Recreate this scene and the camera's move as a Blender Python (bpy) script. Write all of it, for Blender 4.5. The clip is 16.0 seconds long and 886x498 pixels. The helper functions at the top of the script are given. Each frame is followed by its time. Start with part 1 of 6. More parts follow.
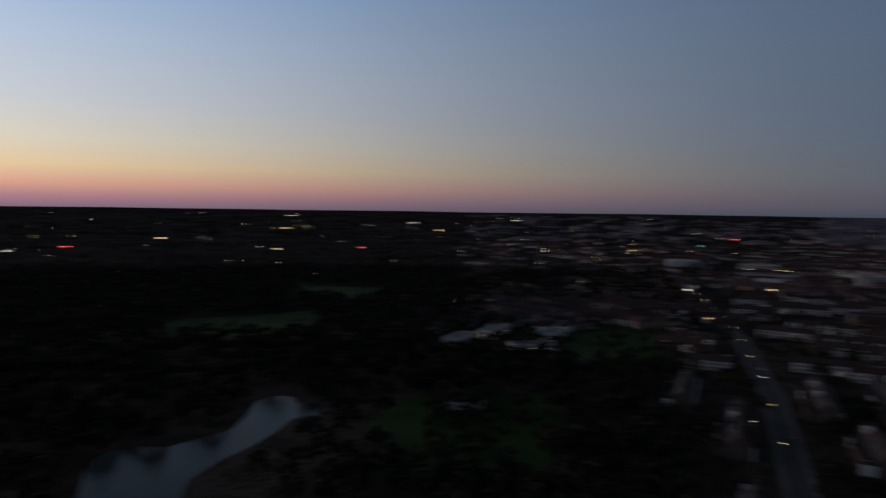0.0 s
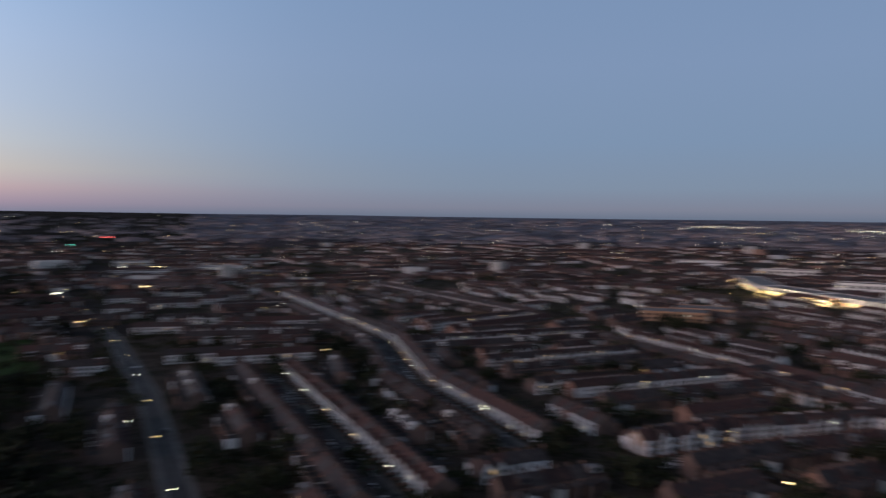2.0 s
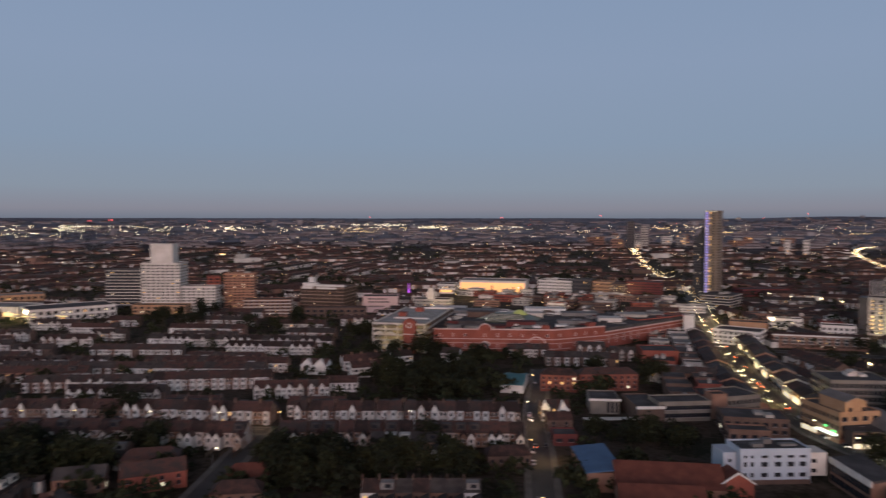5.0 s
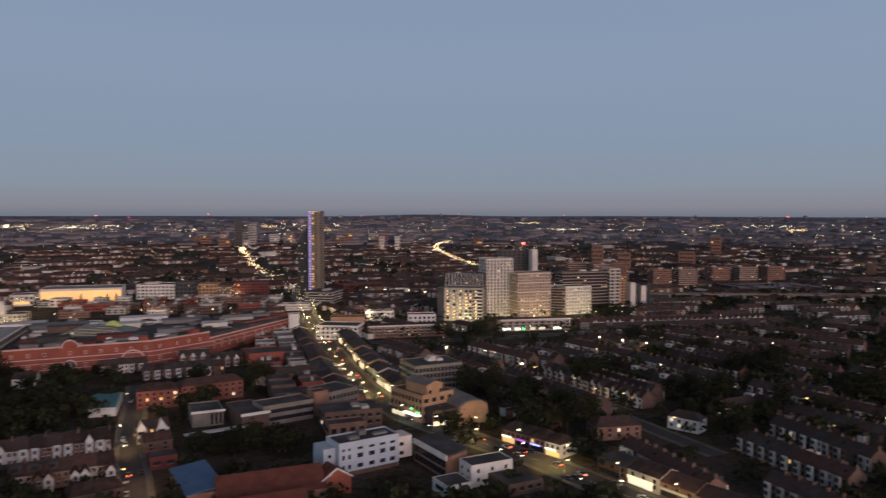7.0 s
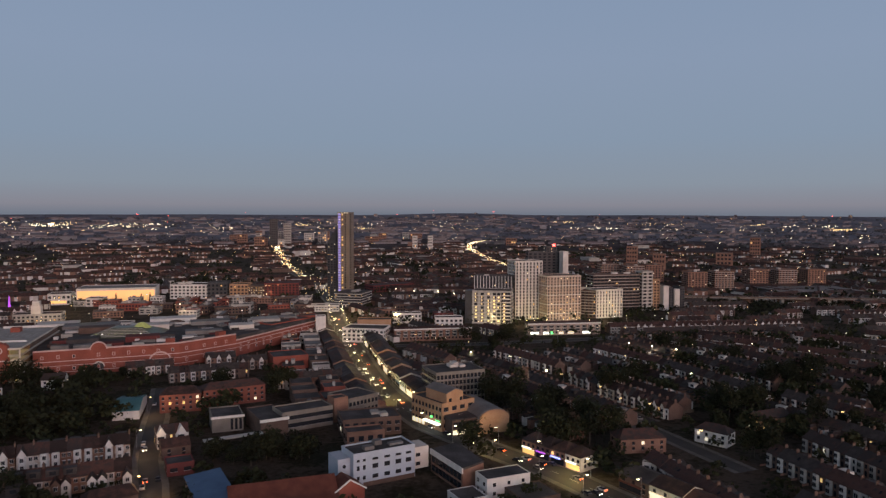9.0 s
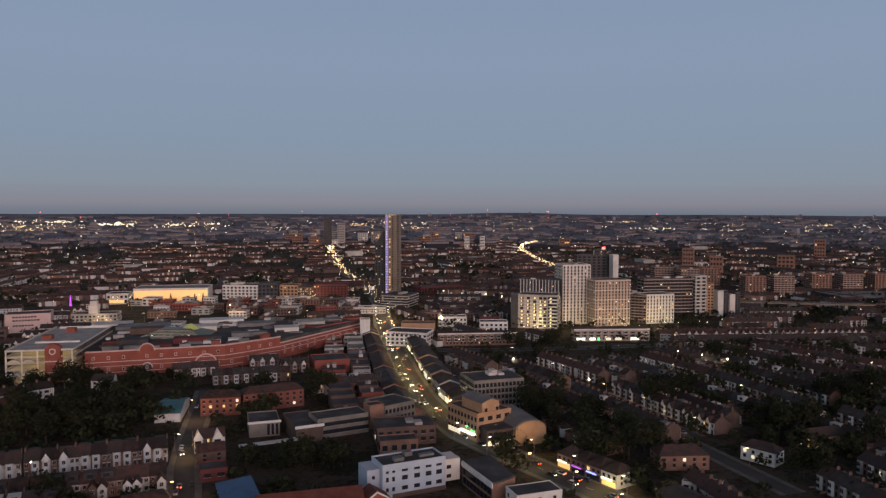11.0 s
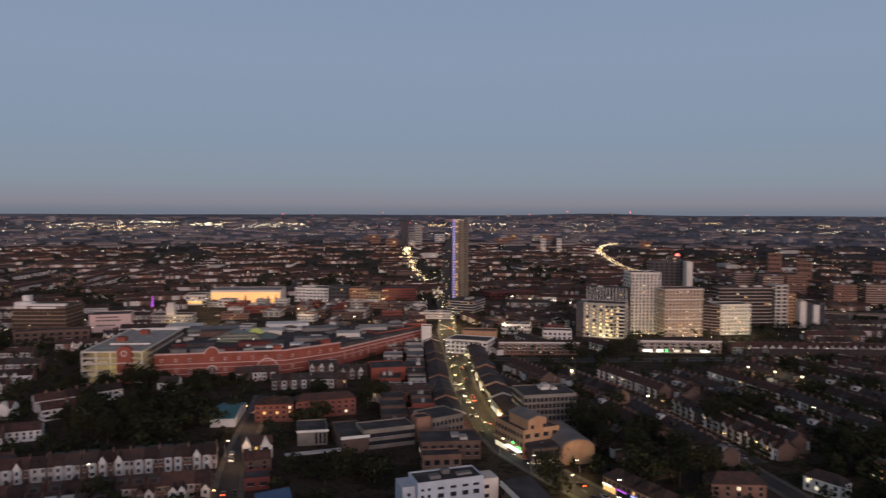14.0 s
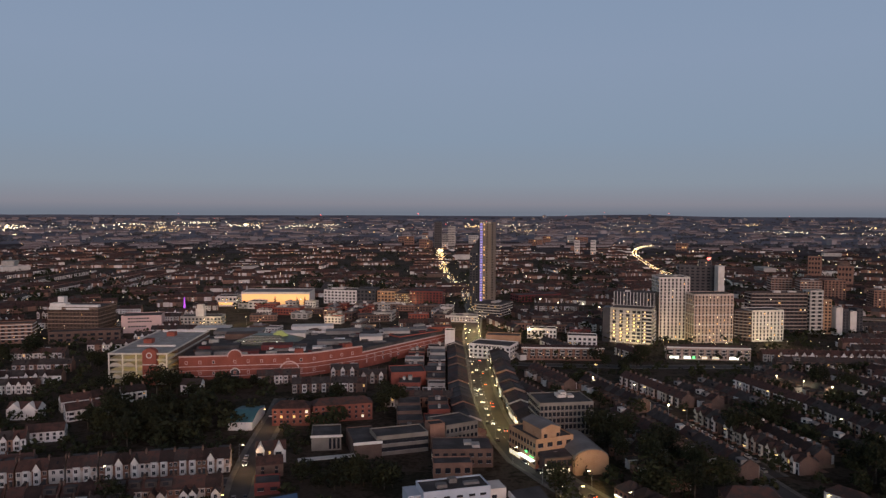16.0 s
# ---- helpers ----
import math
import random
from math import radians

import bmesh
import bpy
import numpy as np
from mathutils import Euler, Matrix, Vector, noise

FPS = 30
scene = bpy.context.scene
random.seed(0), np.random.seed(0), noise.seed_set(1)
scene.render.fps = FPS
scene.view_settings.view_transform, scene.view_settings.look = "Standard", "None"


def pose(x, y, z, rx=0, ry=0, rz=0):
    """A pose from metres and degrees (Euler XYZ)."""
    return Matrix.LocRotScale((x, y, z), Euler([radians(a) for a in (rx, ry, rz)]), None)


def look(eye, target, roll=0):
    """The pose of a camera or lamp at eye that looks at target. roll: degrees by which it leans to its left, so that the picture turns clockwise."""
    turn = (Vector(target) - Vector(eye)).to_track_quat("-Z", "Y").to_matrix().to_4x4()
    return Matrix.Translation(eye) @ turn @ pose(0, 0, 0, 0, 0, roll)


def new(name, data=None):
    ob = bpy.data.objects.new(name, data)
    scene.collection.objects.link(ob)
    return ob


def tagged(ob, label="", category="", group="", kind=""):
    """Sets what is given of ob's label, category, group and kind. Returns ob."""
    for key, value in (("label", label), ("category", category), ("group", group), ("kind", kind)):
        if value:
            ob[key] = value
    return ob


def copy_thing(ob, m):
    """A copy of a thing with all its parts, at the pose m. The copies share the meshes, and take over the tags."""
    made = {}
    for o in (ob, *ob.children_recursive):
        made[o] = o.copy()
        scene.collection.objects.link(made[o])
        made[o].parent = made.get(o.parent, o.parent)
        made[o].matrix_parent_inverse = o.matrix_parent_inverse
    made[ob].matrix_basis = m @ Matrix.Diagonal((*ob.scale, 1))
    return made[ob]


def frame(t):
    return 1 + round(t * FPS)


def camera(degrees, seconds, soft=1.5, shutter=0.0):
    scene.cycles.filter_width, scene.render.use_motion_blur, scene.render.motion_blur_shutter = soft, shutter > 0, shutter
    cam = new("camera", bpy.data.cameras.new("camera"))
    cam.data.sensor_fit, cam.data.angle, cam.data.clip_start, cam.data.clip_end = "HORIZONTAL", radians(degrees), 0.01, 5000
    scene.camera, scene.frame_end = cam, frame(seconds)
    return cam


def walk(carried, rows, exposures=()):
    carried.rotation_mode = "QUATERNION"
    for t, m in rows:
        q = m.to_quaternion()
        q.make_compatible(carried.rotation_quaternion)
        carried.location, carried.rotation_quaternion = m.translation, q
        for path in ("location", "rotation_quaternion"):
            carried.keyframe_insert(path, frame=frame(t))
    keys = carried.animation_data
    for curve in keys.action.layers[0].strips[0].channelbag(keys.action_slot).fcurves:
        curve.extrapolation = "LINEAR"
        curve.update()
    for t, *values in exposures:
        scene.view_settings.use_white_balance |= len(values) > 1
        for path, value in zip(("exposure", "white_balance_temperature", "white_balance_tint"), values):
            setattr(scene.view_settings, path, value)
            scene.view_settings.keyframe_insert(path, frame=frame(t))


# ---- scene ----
cam = camera(63.1, 16.0, soft=1.35, shutter=1.0)
PATH = [
    (0, (2.10, 1.01, 93.43), (-56.930, -79.541, 88.292), 0.80),
    (0.5, (2.54, 1.59, 93.89), (-71.666, -65.253, 88.949), 0.79),
    (1, (2.90, 2.39, 94.40), (-83.309, -48.051, 89.578), 0.83),
    (1.5, (3.14, 3.53, 94.98), (-91.601, -28.136, 90.274), 0.78),
    (2, (3.12, 4.99, 95.53), (-96.062, -6.912, 91.015), 0.72),
    (2.5, (3.07, 6.62, 95.98), (-96.463, 15.179, 91.570), 0.60),
    (3, (3.31, 8.16, 96.23), (-92.469, 36.603, 91.956), 0.59),
    (3.5, (3.77, 9.58, 96.29), (-84.248, 56.856, 92.144), 0.39),
    (4, (4.12, 11.12, 96.30), (-72.483, 75.268, 92.186), 0.26),
    (4.5, (4.41, 12.77, 96.37), (-57.531, 91.161, 92.133), 0.11),
    (5, (4.62, 14.54, 96.82), (-45.327, 101.067, 92.507), 0.04),
    (5.2, (4.73, 15.31, 97.11), (-43.773, 102.655, 92.822), 0.04),
    (5.7, (5.05, 17.06, 97.77), (-33.663, 109.157, 93.428), 0.04),
    (6.3, (5.74, 19.01, 98.80), (-11.891, 117.339, 94.314), 0.06),
    (6.8, (6.64, 20.55, 99.73), (4.045, 120.413, 95.128), 0.07),
    (7.1, (7.35, 21.46, 100.27), (8.336, 121.347, 95.626), 0.07),
    (7.3, (7.90, 22.06, 100.61), (7.771, 121.952, 95.957), 0.07),
    (7.5, (8.40, 22.69, 100.90), (5.509, 122.537, 96.213), 0.07),
    (8, (9.95, 24.16, 101.76), (5.492, 123.946, 97.014), 0.13),
    (8.5, (11.97, 25.49, 102.62), (7.531, 125.271, 97.811), 0.12),
    (9, (14.17, 26.81, 103.60), (9.768, 126.597, 98.714), 0.15),
    (9.2, (15.03, 27.38, 103.97), (10.669, 127.165, 99.071), 0.15),
    (9.8, (17.62, 29.08, 105.10), (11.263, 128.757, 100.169), 0.15),
    (10.5, (20.64, 31.16, 106.38), (10.000, 130.470, 101.376), 0.16),
    (11, (22.86, 32.62, 107.31), (10.843, 131.768, 102.259), 0.16),
    (11.3, (24.23, 33.45, 107.88), (13.051, 132.694, 102.821), 0.16),
    (11.5, (25.15, 33.99, 108.26), (15.076, 133.351, 103.161), 0.16),
    (12, (27.48, 35.33, 109.23), (17.714, 134.719, 104.109), 0.18),
    (12.5, (29.98, 36.55, 110.16), (19.373, 135.855, 105.030), 0.21),
    (13, (32.61, 37.66, 111.06), (20.325, 136.766, 105.938), 0.22),
    (13.5, (35.35, 38.77, 111.98), (18.648, 137.231, 106.874), 0.20),
    (14, (38.13, 39.95, 113.04), (15.030, 137.111, 107.935), 0.22),
    (14.5, (40.89, 41.14, 114.10), (14.415, 137.435, 108.976), 0.22),
    (15, (43.54, 42.32, 115.01), (15.573, 138.199, 109.992), 0.26),
    (15.5, (46.13, 43.44, 115.57), (18.154, 139.319, 110.563), 0.28),
    (16, (48.44, 44.45, 115.77), (20.399, 140.307, 110.720), 0.24),
]
walk(cam, [(t, look(eye, target, roll)) for t, eye, target, roll in PATH],
     exposures=[(0, -1.6, 5750, 9), (0.5, -1.25, 5700, 9), (1.0, -0.8, 5700, 9), (1.5, -0.38, 5850, 9), (2.0, -0.14, 5780, 9), (2.5, 0.02, 5850, 10), (3.5, 0.05, 6000, 10.5), (5.0, -0.02, 6400, 10.5), (9.0, -0.05, 6550, 10), (16.0, -0.06, 6550, 10)])


# ---- sky at dusk: bright band over the set sun, blue-grey elsewhere ----
def lin(r, g, b, k=1.0):
    f = lambda c: (c / 255 / 12.92 if c / 255 <= 0.04045 else ((c / 255 + 0.055) / 1.055) ** 2.4) * k
    return (f(r), f(g), f(b), 1.0)


world = bpy.data.worlds.new("dusk")
scene.world = world
world.use_nodes = True
wn, wl = world.node_tree.nodes, world.node_tree.links
wn.clear()
w_co, w_sep = wn.new("ShaderNodeTexCoord"), wn.new("ShaderNodeSeparateXYZ")
wl.new(w_co.outputs["Generated"], w_sep.inputs[0])
SUNSET = radians(210)


def sky_ramp(stops):
    n = wn.new("ShaderNodeValToRGB")
    el = n.color_ramp.elements
    while len(el) < len(stops):
        el.new(0.5)
    for e, (p, c) in zip(el, stops):
        e.position, e.color = p, c
    wl.new(w_sep.outputs["Z"], n.inputs[0])
    return n


ZENITH = lin(46, 46, 54)
away = sky_ramp([(0.0, lin(115, 122, 136)), (0.012, lin(136, 136, 147)), (0.04, lin(138, 149, 163)), (0.10, lin(136, 153, 174)),
                 (0.20, lin(138, 155, 180)), (0.30, lin(134, 153, 180)), (0.55, lin(74, 79, 93)), (1.0, ZENITH)])
glow = sky_ramp([(0.0, lin(134, 110, 120, 3.2)), (0.013, lin(182, 128, 130, 3.2)), (0.029, lin(232, 166, 134, 3.2)), (0.052, lin(246, 208, 154, 3.2)), (0.084, lin(236, 217, 186, 3.2)),
                 (0.13, lin(218, 213, 206, 3.2)), (0.205, lin(198, 205, 215, 3.2)), (0.28, lin(170, 192, 216, 3.2)), (0.55, lin(92, 96, 110)), (1.0, ZENITH)])
w_dot = wn.new("ShaderNodeVectorMath")
w_dot.operation = "DOT_PRODUCT"
w_dot.inputs[1].default_value = (-math.sin(SUNSET), math.cos(SUNSET), 0)
wl.new(w_co.outputs["Generated"], w_dot.inputs[0])
w_fac = wn.new("ShaderNodeValToRGB")
w_fac.color_ramp.interpolation = "B_SPLINE"
w_el = w_fac.color_ramp.elements
for p, v in ((0.28, 0.0), (0.40, 0.02), (0.50, 0.075), (0.59, 0.16), (0.68, 0.29), (0.77, 0.47), (0.87, 0.74), (0.95, 0.96)):
    w_el.new(p).color = (v, v, v, 1)
w_el[0].color, w_el[-1].color = (0, 0, 0, 1), (1, 1, 1, 1)
w_map = wn.new("ShaderNodeMapRange")
w_map.inputs[1].default_value, w_map.inputs[2].default_value = -1, 1
wl.new(w_dot.outputs["Value"], w_map.inputs[0])
wl.new(w_map.outputs[0], w_fac.inputs[0])
w_mix, w_bg, w_out = wn.new("ShaderNodeMix"), wn.new("ShaderNodeBackground"), wn.new("ShaderNodeOutputWorld")
w_mix.data_type = "RGBA"
wl.new(w_fac.outputs[0], w_mix.inputs[0])
wl.new(away.outputs[0], w_mix.inputs[6])
wl.new(glow.outputs[0], w_mix.inputs[7])
wl.new(w_mix.outputs[2], w_bg.inputs[0])
wl.new(w_bg.outputs[0], w_out.inputs[0])
w_bg.inputs[1].default_value = 1.0

# the last warm light from where the sun has set, wide and low
sun = new("sun", bpy.data.lights.new("sun", "SUN"))
sun.data.energy, sun.data.angle, sun.data.color = 1.2, radians(35), (1.0, 0.5, 0.36)
sun.matrix_world = look((0, 0, 0), (math.sin(SUNSET) * 1.0, -math.cos(SUNSET) * 1.0, -math.tan(radians(9))))


# ---- materials ----
def material(name, colors, rough=0.85, scale=0.4, fine=6.0, bump=0.3, metal=0.0, vary=0.0, spec=0.3, courses=0.0):
    """Two scales of noise over a few colours; vary: a shift from object to object; courses: rows of bricks or tiles a metre."""
    m = bpy.data.materials.new(name)
    m.use_nodes = True
    n, l = m.node_tree.nodes, m.node_tree.links
    b = n["Principled BSDF"]
    b.inputs["Roughness"].default_value, b.inputs["Metallic"].default_value = rough, metal
    co = n.new("ShaderNodeTexCoord")
    a, f = n.new("ShaderNodeTexNoise"), n.new("ShaderNodeTexNoise")
    a.inputs["Scale"].default_value, f.inputs["Scale"].default_value = scale, fine
    a.inputs["Detail"].default_value, f.inputs["Detail"].default_value = 4, 3
    for x in (a, f):
        l.new(co.outputs["Object"], x.inputs["Vector"])
    add = n.new("ShaderNodeMath")
    add.operation = "MULTIPLY_ADD"
    add.inputs[1].default_value = 0.45
    l.new(f.outputs[0], add.inputs[0])
    sub = n.new("ShaderNodeMath")
    sub.operation = "SUBTRACT"
    sub.inputs[1].default_value = 0.22
    l.new(a.outputs[0], sub.inputs[0])
    l.new(sub.outputs[0], add.inputs[2])
    last = add.outputs[0]
    if vary:
        info, v = n.new("ShaderNodeObjectInfo"), n.new("ShaderNodeMath")
        v.operation, v.inputs[1].default_value = "MULTIPLY_ADD", vary
        l.new(info.outputs["Random"], v.inputs[0])
        s2 = n.new("ShaderNodeMath")
        s2.operation, s2.inputs[1].default_value = "SUBTRACT", vary / 2
        l.new(last, s2.inputs[0])
        l.new(s2.outputs[0], v.inputs[2])
        last = v.outputs[0]
    r = n.new("ShaderNodeValToRGB")
    el = r.color_ramp.elements
    while len(el) < len(colors):
        el.new(0.5)
    for i, (e, c) in enumerate(zip(el, colors)):
        e.position = 0.25 + 0.5 * i / max(1, len(colors) - 1)
        e.color = (*c, 1)
    l.new(last, r.inputs[0])
    out = r.outputs[0]
    if courses:
        w = n.new("ShaderNodeTexWave")
        w.bands_direction = "Z"
        w.inputs["Scale"].default_value = courses * 0.314
        w.inputs["Distortion"].default_value = 0.3
        l.new(co.outputs["Object"], w.inputs["Vector"])
        mx = n.new("ShaderNodeMix")
        mx.data_type, mx.blend_type = "RGBA", "MULTIPLY"
        mx.inputs[0].default_value = 0.22
        l.new(out, mx.inputs[6])
        l.new(w.outputs[0], mx.inputs[7])
        out = mx.outputs[2]
    l.new(out, b.inputs["Base Color"])
    bp = n.new("ShaderNodeBump")
    bp.inputs["Strength"].default_value, bp.inputs["Distance"].default_value = bump, 0.05
    l.new(f.outputs[0], bp.inputs["Height"])
    l.new(bp.outputs[0], b.inputs["Normal"])
    b.inputs["Specular IOR Level"].default_value = spec
    return m


def lamp_material(name, color, strength):
    m = bpy.data.materials.new(name)
    m.use_nodes = True
    b = m.node_tree.nodes["Principled BSDF"]
    b.inputs["Base Color"].default_value = (*color, 1)
    b.inputs["Emission Color"].default_value = (*color, 1)
    b.inputs["Emission Strength"].default_value = strength
    return m


GRASS = material("grass", [(0.022, 0.045, 0.014), (0.045, 0.085, 0.024), (0.07, 0.11, 0.035)], 0.95, 0.02, 1.5, spec=0.05)
EARTH = material("gardens and yards", [(0.022, 0.021, 0.013), (0.045, 0.037, 0.026), (0.09, 0.07, 0.058), (0.03, 0.03, 0.018), (0.06, 0.05, 0.042)], 0.95, 0.03, 0.35, spec=0.05)
ASPHALT = material("asphalt", [(0.04, 0.04, 0.042), (0.06, 0.058, 0.057), (0.085, 0.082, 0.08)], 0.8, 0.08, 4)
PAVING = material("paving", [(0.1, 0.093, 0.087), (0.14, 0.13, 0.12), (0.18, 0.17, 0.16)], 0.85, 0.2, 3)
WATER = material("lake water", [(0.012, 0.015, 0.018), (0.018, 0.021, 0.025)], 0.25, 0.05, 0.6, 0.25, spec=0.035)
LEAF = material("leaves", [(0.008, 0.01, 0.005), (0.014, 0.018, 0.007), (0.028, 0.032, 0.012)], 0.9, 0.3, 2, vary=0.35)
BARK = material("bark", [(0.05, 0.04, 0.03), (0.1, 0.08, 0.06)], 0.95, 1, 8)
TILE = material("roof tiles", [(0.032, 0.022, 0.021), (0.062, 0.036, 0.032), (0.1, 0.05, 0.043), (0.052, 0.041, 0.04)], 0.8, 0.35, 5, vary=0.6, courses=6)
SLATE = material("roof slates", [(0.032, 0.028, 0.029), (0.058, 0.049, 0.048), (0.09, 0.077, 0.075)], 0.75, 0.35, 5, courses=6)
REDTILE = material("red roof tiles", [(0.085, 0.03, 0.023), (0.125, 0.043, 0.032), (0.165, 0.06, 0.043)], 0.8, 0.3, 4, courses=5)
FELT = material("flat roof felt", [(0.034, 0.031, 0.032), (0.06, 0.054, 0.055), (0.105, 0.096, 0.097)], 0.85, 0.12, 2)
LEAD = material("grey roofing", [(0.11, 0.104, 0.103), (0.165, 0.157, 0.155), (0.23, 0.22, 0.217)], 0.7, 0.1, 2)
HOUSEWALL = material("house walls", [(0.17, 0.09, 0.065), (0.24, 0.15, 0.105), (0.3, 0.21, 0.16), (0.5, 0.46, 0.43)], 0.85, 0.3, 4, vary=1.0)
REARWALL = material("rear walls", [(0.13, 0.08, 0.06), (0.24, 0.15, 0.11), (0.36, 0.29, 0.24), (0.52, 0.48, 0.45)], 0.85, 0.3, 4, vary=0.9)
WHITE = material("white paint", [(0.52, 0.505, 0.49), (0.62, 0.605, 0.59), (0.7, 0.685, 0.67)], 0.7, 0.3, 4)
RENDER = material("pale render", [(0.46, 0.43, 0.4), (0.56, 0.53, 0.5), (0.64, 0.61, 0.58)], 0.8, 0.15, 3)
BRICK = material("brown brick", [(0.18, 0.1, 0.075), (0.245, 0.14, 0.105), (0.31, 0.185, 0.14)], 0.85, 0.25, 5, courses=13)
REDBRICK = material("red brick", [(0.2, 0.058, 0.043), (0.27, 0.08, 0.058), (0.33, 0.105, 0.077)], 0.85, 0.12, 4, courses=8)
FLATBRICK = material("orange-red flats brick", [(0.16, 0.055, 0.042), (0.21, 0.075, 0.056), (0.26, 0.1, 0.072)], 0.85, 0.12, 4, courses=8)
MAROON = material("dark red brick", [(0.095, 0.028, 0.028), (0.135, 0.038, 0.037), (0.17, 0.05, 0.046)], 0.85, 0.12, 4, courses=8)
DARKBRICK = material("dark brick", [(0.09, 0.06, 0.052), (0.13, 0.085, 0.07), (0.17, 0.115, 0.09)], 0.85, 0.2, 4, courses=10)
ORANGEBRICK = material("buff brick", [(0.33, 0.19, 0.11), (0.42, 0.255, 0.155), (0.48, 0.31, 0.2)], 0.85, 0.15, 4, courses=10)
CONCRETE = material("concrete", [(0.26, 0.25, 0.235), (0.35, 0.335, 0.315), (0.42, 0.4, 0.38)], 0.85, 0.15, 3)
BRONZE = material("bronze cladding", [(0.15, 0.12, 0.095), (0.22, 0.175, 0.14), (0.27, 0.22, 0.175)], 0.45, 0.05, 1.5, metal=0.3)
DARKCLAD = material("dark cladding", [(0.035, 0.036, 0.042), (0.06, 0.06, 0.068)], 0.5, 0.1, 2)
BLUEROOF = material("blue sheet roof", [(0.03, 0.075, 0.17), (0.045, 0.105, 0.22), (0.07, 0.14, 0.27)], 0.5, 0.15, 3)
TEALROOF = material("teal sheet roof", [(0.035, 0.11, 0.13), (0.05, 0.15, 0.175), (0.08, 0.2, 0.22)], 0.55, 0.15, 3)
TERRACOTTA = material("orange-red brick", [(0.3, 0.15, 0.1), (0.38, 0.2, 0.135), (0.44, 0.25, 0.17)], 0.85, 0.15, 4, courses=10)
BUFF = material("pale buff brick", [(0.36, 0.27, 0.225), (0.44, 0.34, 0.29), (0.5, 0.4, 0.345)], 0.85, 0.15, 4, courses=10)
PINK = material("pink render", [(0.5, 0.36, 0.34), (0.58, 0.43, 0.41)], 0.8, 0.2, 3)
PALEBLUE = material("pale blue panels", [(0.33, 0.39, 0.47), (0.4, 0.46, 0.55), (0.45, 0.51, 0.6)], 0.6, 0.15, 3)
STEEL = material("galvanised steel", [(0.3, 0.3, 0.31), (0.42, 0.42, 0.43)], 0.45, 1, 8, metal=0.6)
TIMBER = material("fence timber", [(0.1, 0.075, 0.055), (0.17, 0.13, 0.1)], 0.9, 0.8, 8, vary=0.4)
GLASS = material("window glass", [(0.018, 0.02, 0.026), (0.03, 0.033, 0.04)], 0.12, 0.5, 3, 0.0, spec=0.25)
GREENGLASS = material("green glazed roof", [(0.05, 0.062, 0.04), (0.075, 0.09, 0.05), (0.1, 0.115, 0.07)], 0.35, 0.2, 2)
CARPAINT = material("car paint", [(0.02, 0.02, 0.025), (0.1, 0.1, 0.11), (0.3, 0.3, 0.32), (0.65, 0.65, 0.66)], 0.3, 0.1, 1, 0.0, vary=1.0)
RUBBER = material("tyre rubber", [(0.015, 0.015, 0.015), (0.03, 0.03, 0.03)], 0.9)
LITWARM = lamp_material("warm lit window", (1.0, 0.62, 0.22), 0.7)
LITWHITE = lamp_material("white lit window", (1.0, 0.88, 0.62), 0.9)
SIGNWHITE = lamp_material("white lit sign", (0.95, 1.0, 0.85), 1.9)
SIGNGREEN = lamp_material("green lit sign", (0.1, 0.9, 0.2), 3.0)
SIGNBLUE = lamp_material("blue lit sign", (0.25, 0.3, 1.0), 2.5)
SIGNPURPLE = lamp_material("purple lit sign", (0.5, 0.1, 0.8), 0.9)
LAMPWHITE = lamp_material("street lamp white", (1.0, 0.86, 0.5), 9.0)
LAMPWARM = lamp_material("street lamp amber", (1.0, 0.62, 0.22), 6.0)
HEADLIGHT = lamp_material("headlamp", (1.0, 0.9, 0.65), 14.0)
TAILLIGHT = lamp_material("tail lamp", (1.0, 0.08, 0.02), 16.0)
FARWHITE = lamp_material("far white lights", (1.0, 0.86, 0.56), 7.0)
FARAMBER = lamp_material("far amber lights", (1.0, 0.68, 0.28), 5.0)
FARRED = lamp_material("far red lights", (1.0, 0.1, 0.08), 6.0)
DECKLAMP = lamp_material("yellow deck lamp", (1.0, 0.68, 0.18), 9.0)
YARDLAMP = lamp_material("retail yard light", (1.0, 0.7, 0.3), 1.25)
FARGREEN = lamp_material("far green lights", (0.2, 0.9, 0.55), 5.0)
STAIRGLOW = lamp_material("blue stair glow", (0.36, 0.34, 0.9), 0.22)
BALCONYGLOW = lamp_material("warm lit balcony", (1.0, 0.8, 0.42), 0.55)
# distance haze put into the land's base colours, in two steps
HAZELAND = material("far land", [(0.1, 0.105, 0.135), (0.165, 0.17, 0.205), (0.225, 0.23, 0.265)], 0.95, 0.004, 0.02, 0.0, spec=0.0)
HALFHAZELAND = material("lightly hazed land", [(0.045, 0.042, 0.045), (0.08, 0.072, 0.078), (0.115, 0.1, 0.106)], 0.95, 0.006, 0.03, 0.0, spec=0.0)
LITGREEN = lamp_material("lit green glazing", (0.45, 0.5, 0.16), 0.1)
# tree colour with the haze of distance mixed in
HAZETREES = material("haze-toned trees", [(0.06, 0.066, 0.076), (0.095, 0.1, 0.11)], 0.95, 0.01, 0.1, 0.0, spec=0.0)
# walls, brick and roofs with distance haze put into their colours
HAZEWALL = material("haze-toned pale walls", [(0.18, 0.172, 0.188), (0.27, 0.255, 0.27)], 0.9, 0.01, 0.1, 0.0)
HAZEBRICK = material("haze-toned brick walls", [(0.16, 0.145, 0.155), (0.21, 0.185, 0.195)], 0.9, 0.01, 0.1, 0.0)
HAZEROOF = material("haze-toned roofs", [(0.13, 0.108, 0.12), (0.18, 0.15, 0.16)], 0.9, 0.01, 0.1, 0.0)
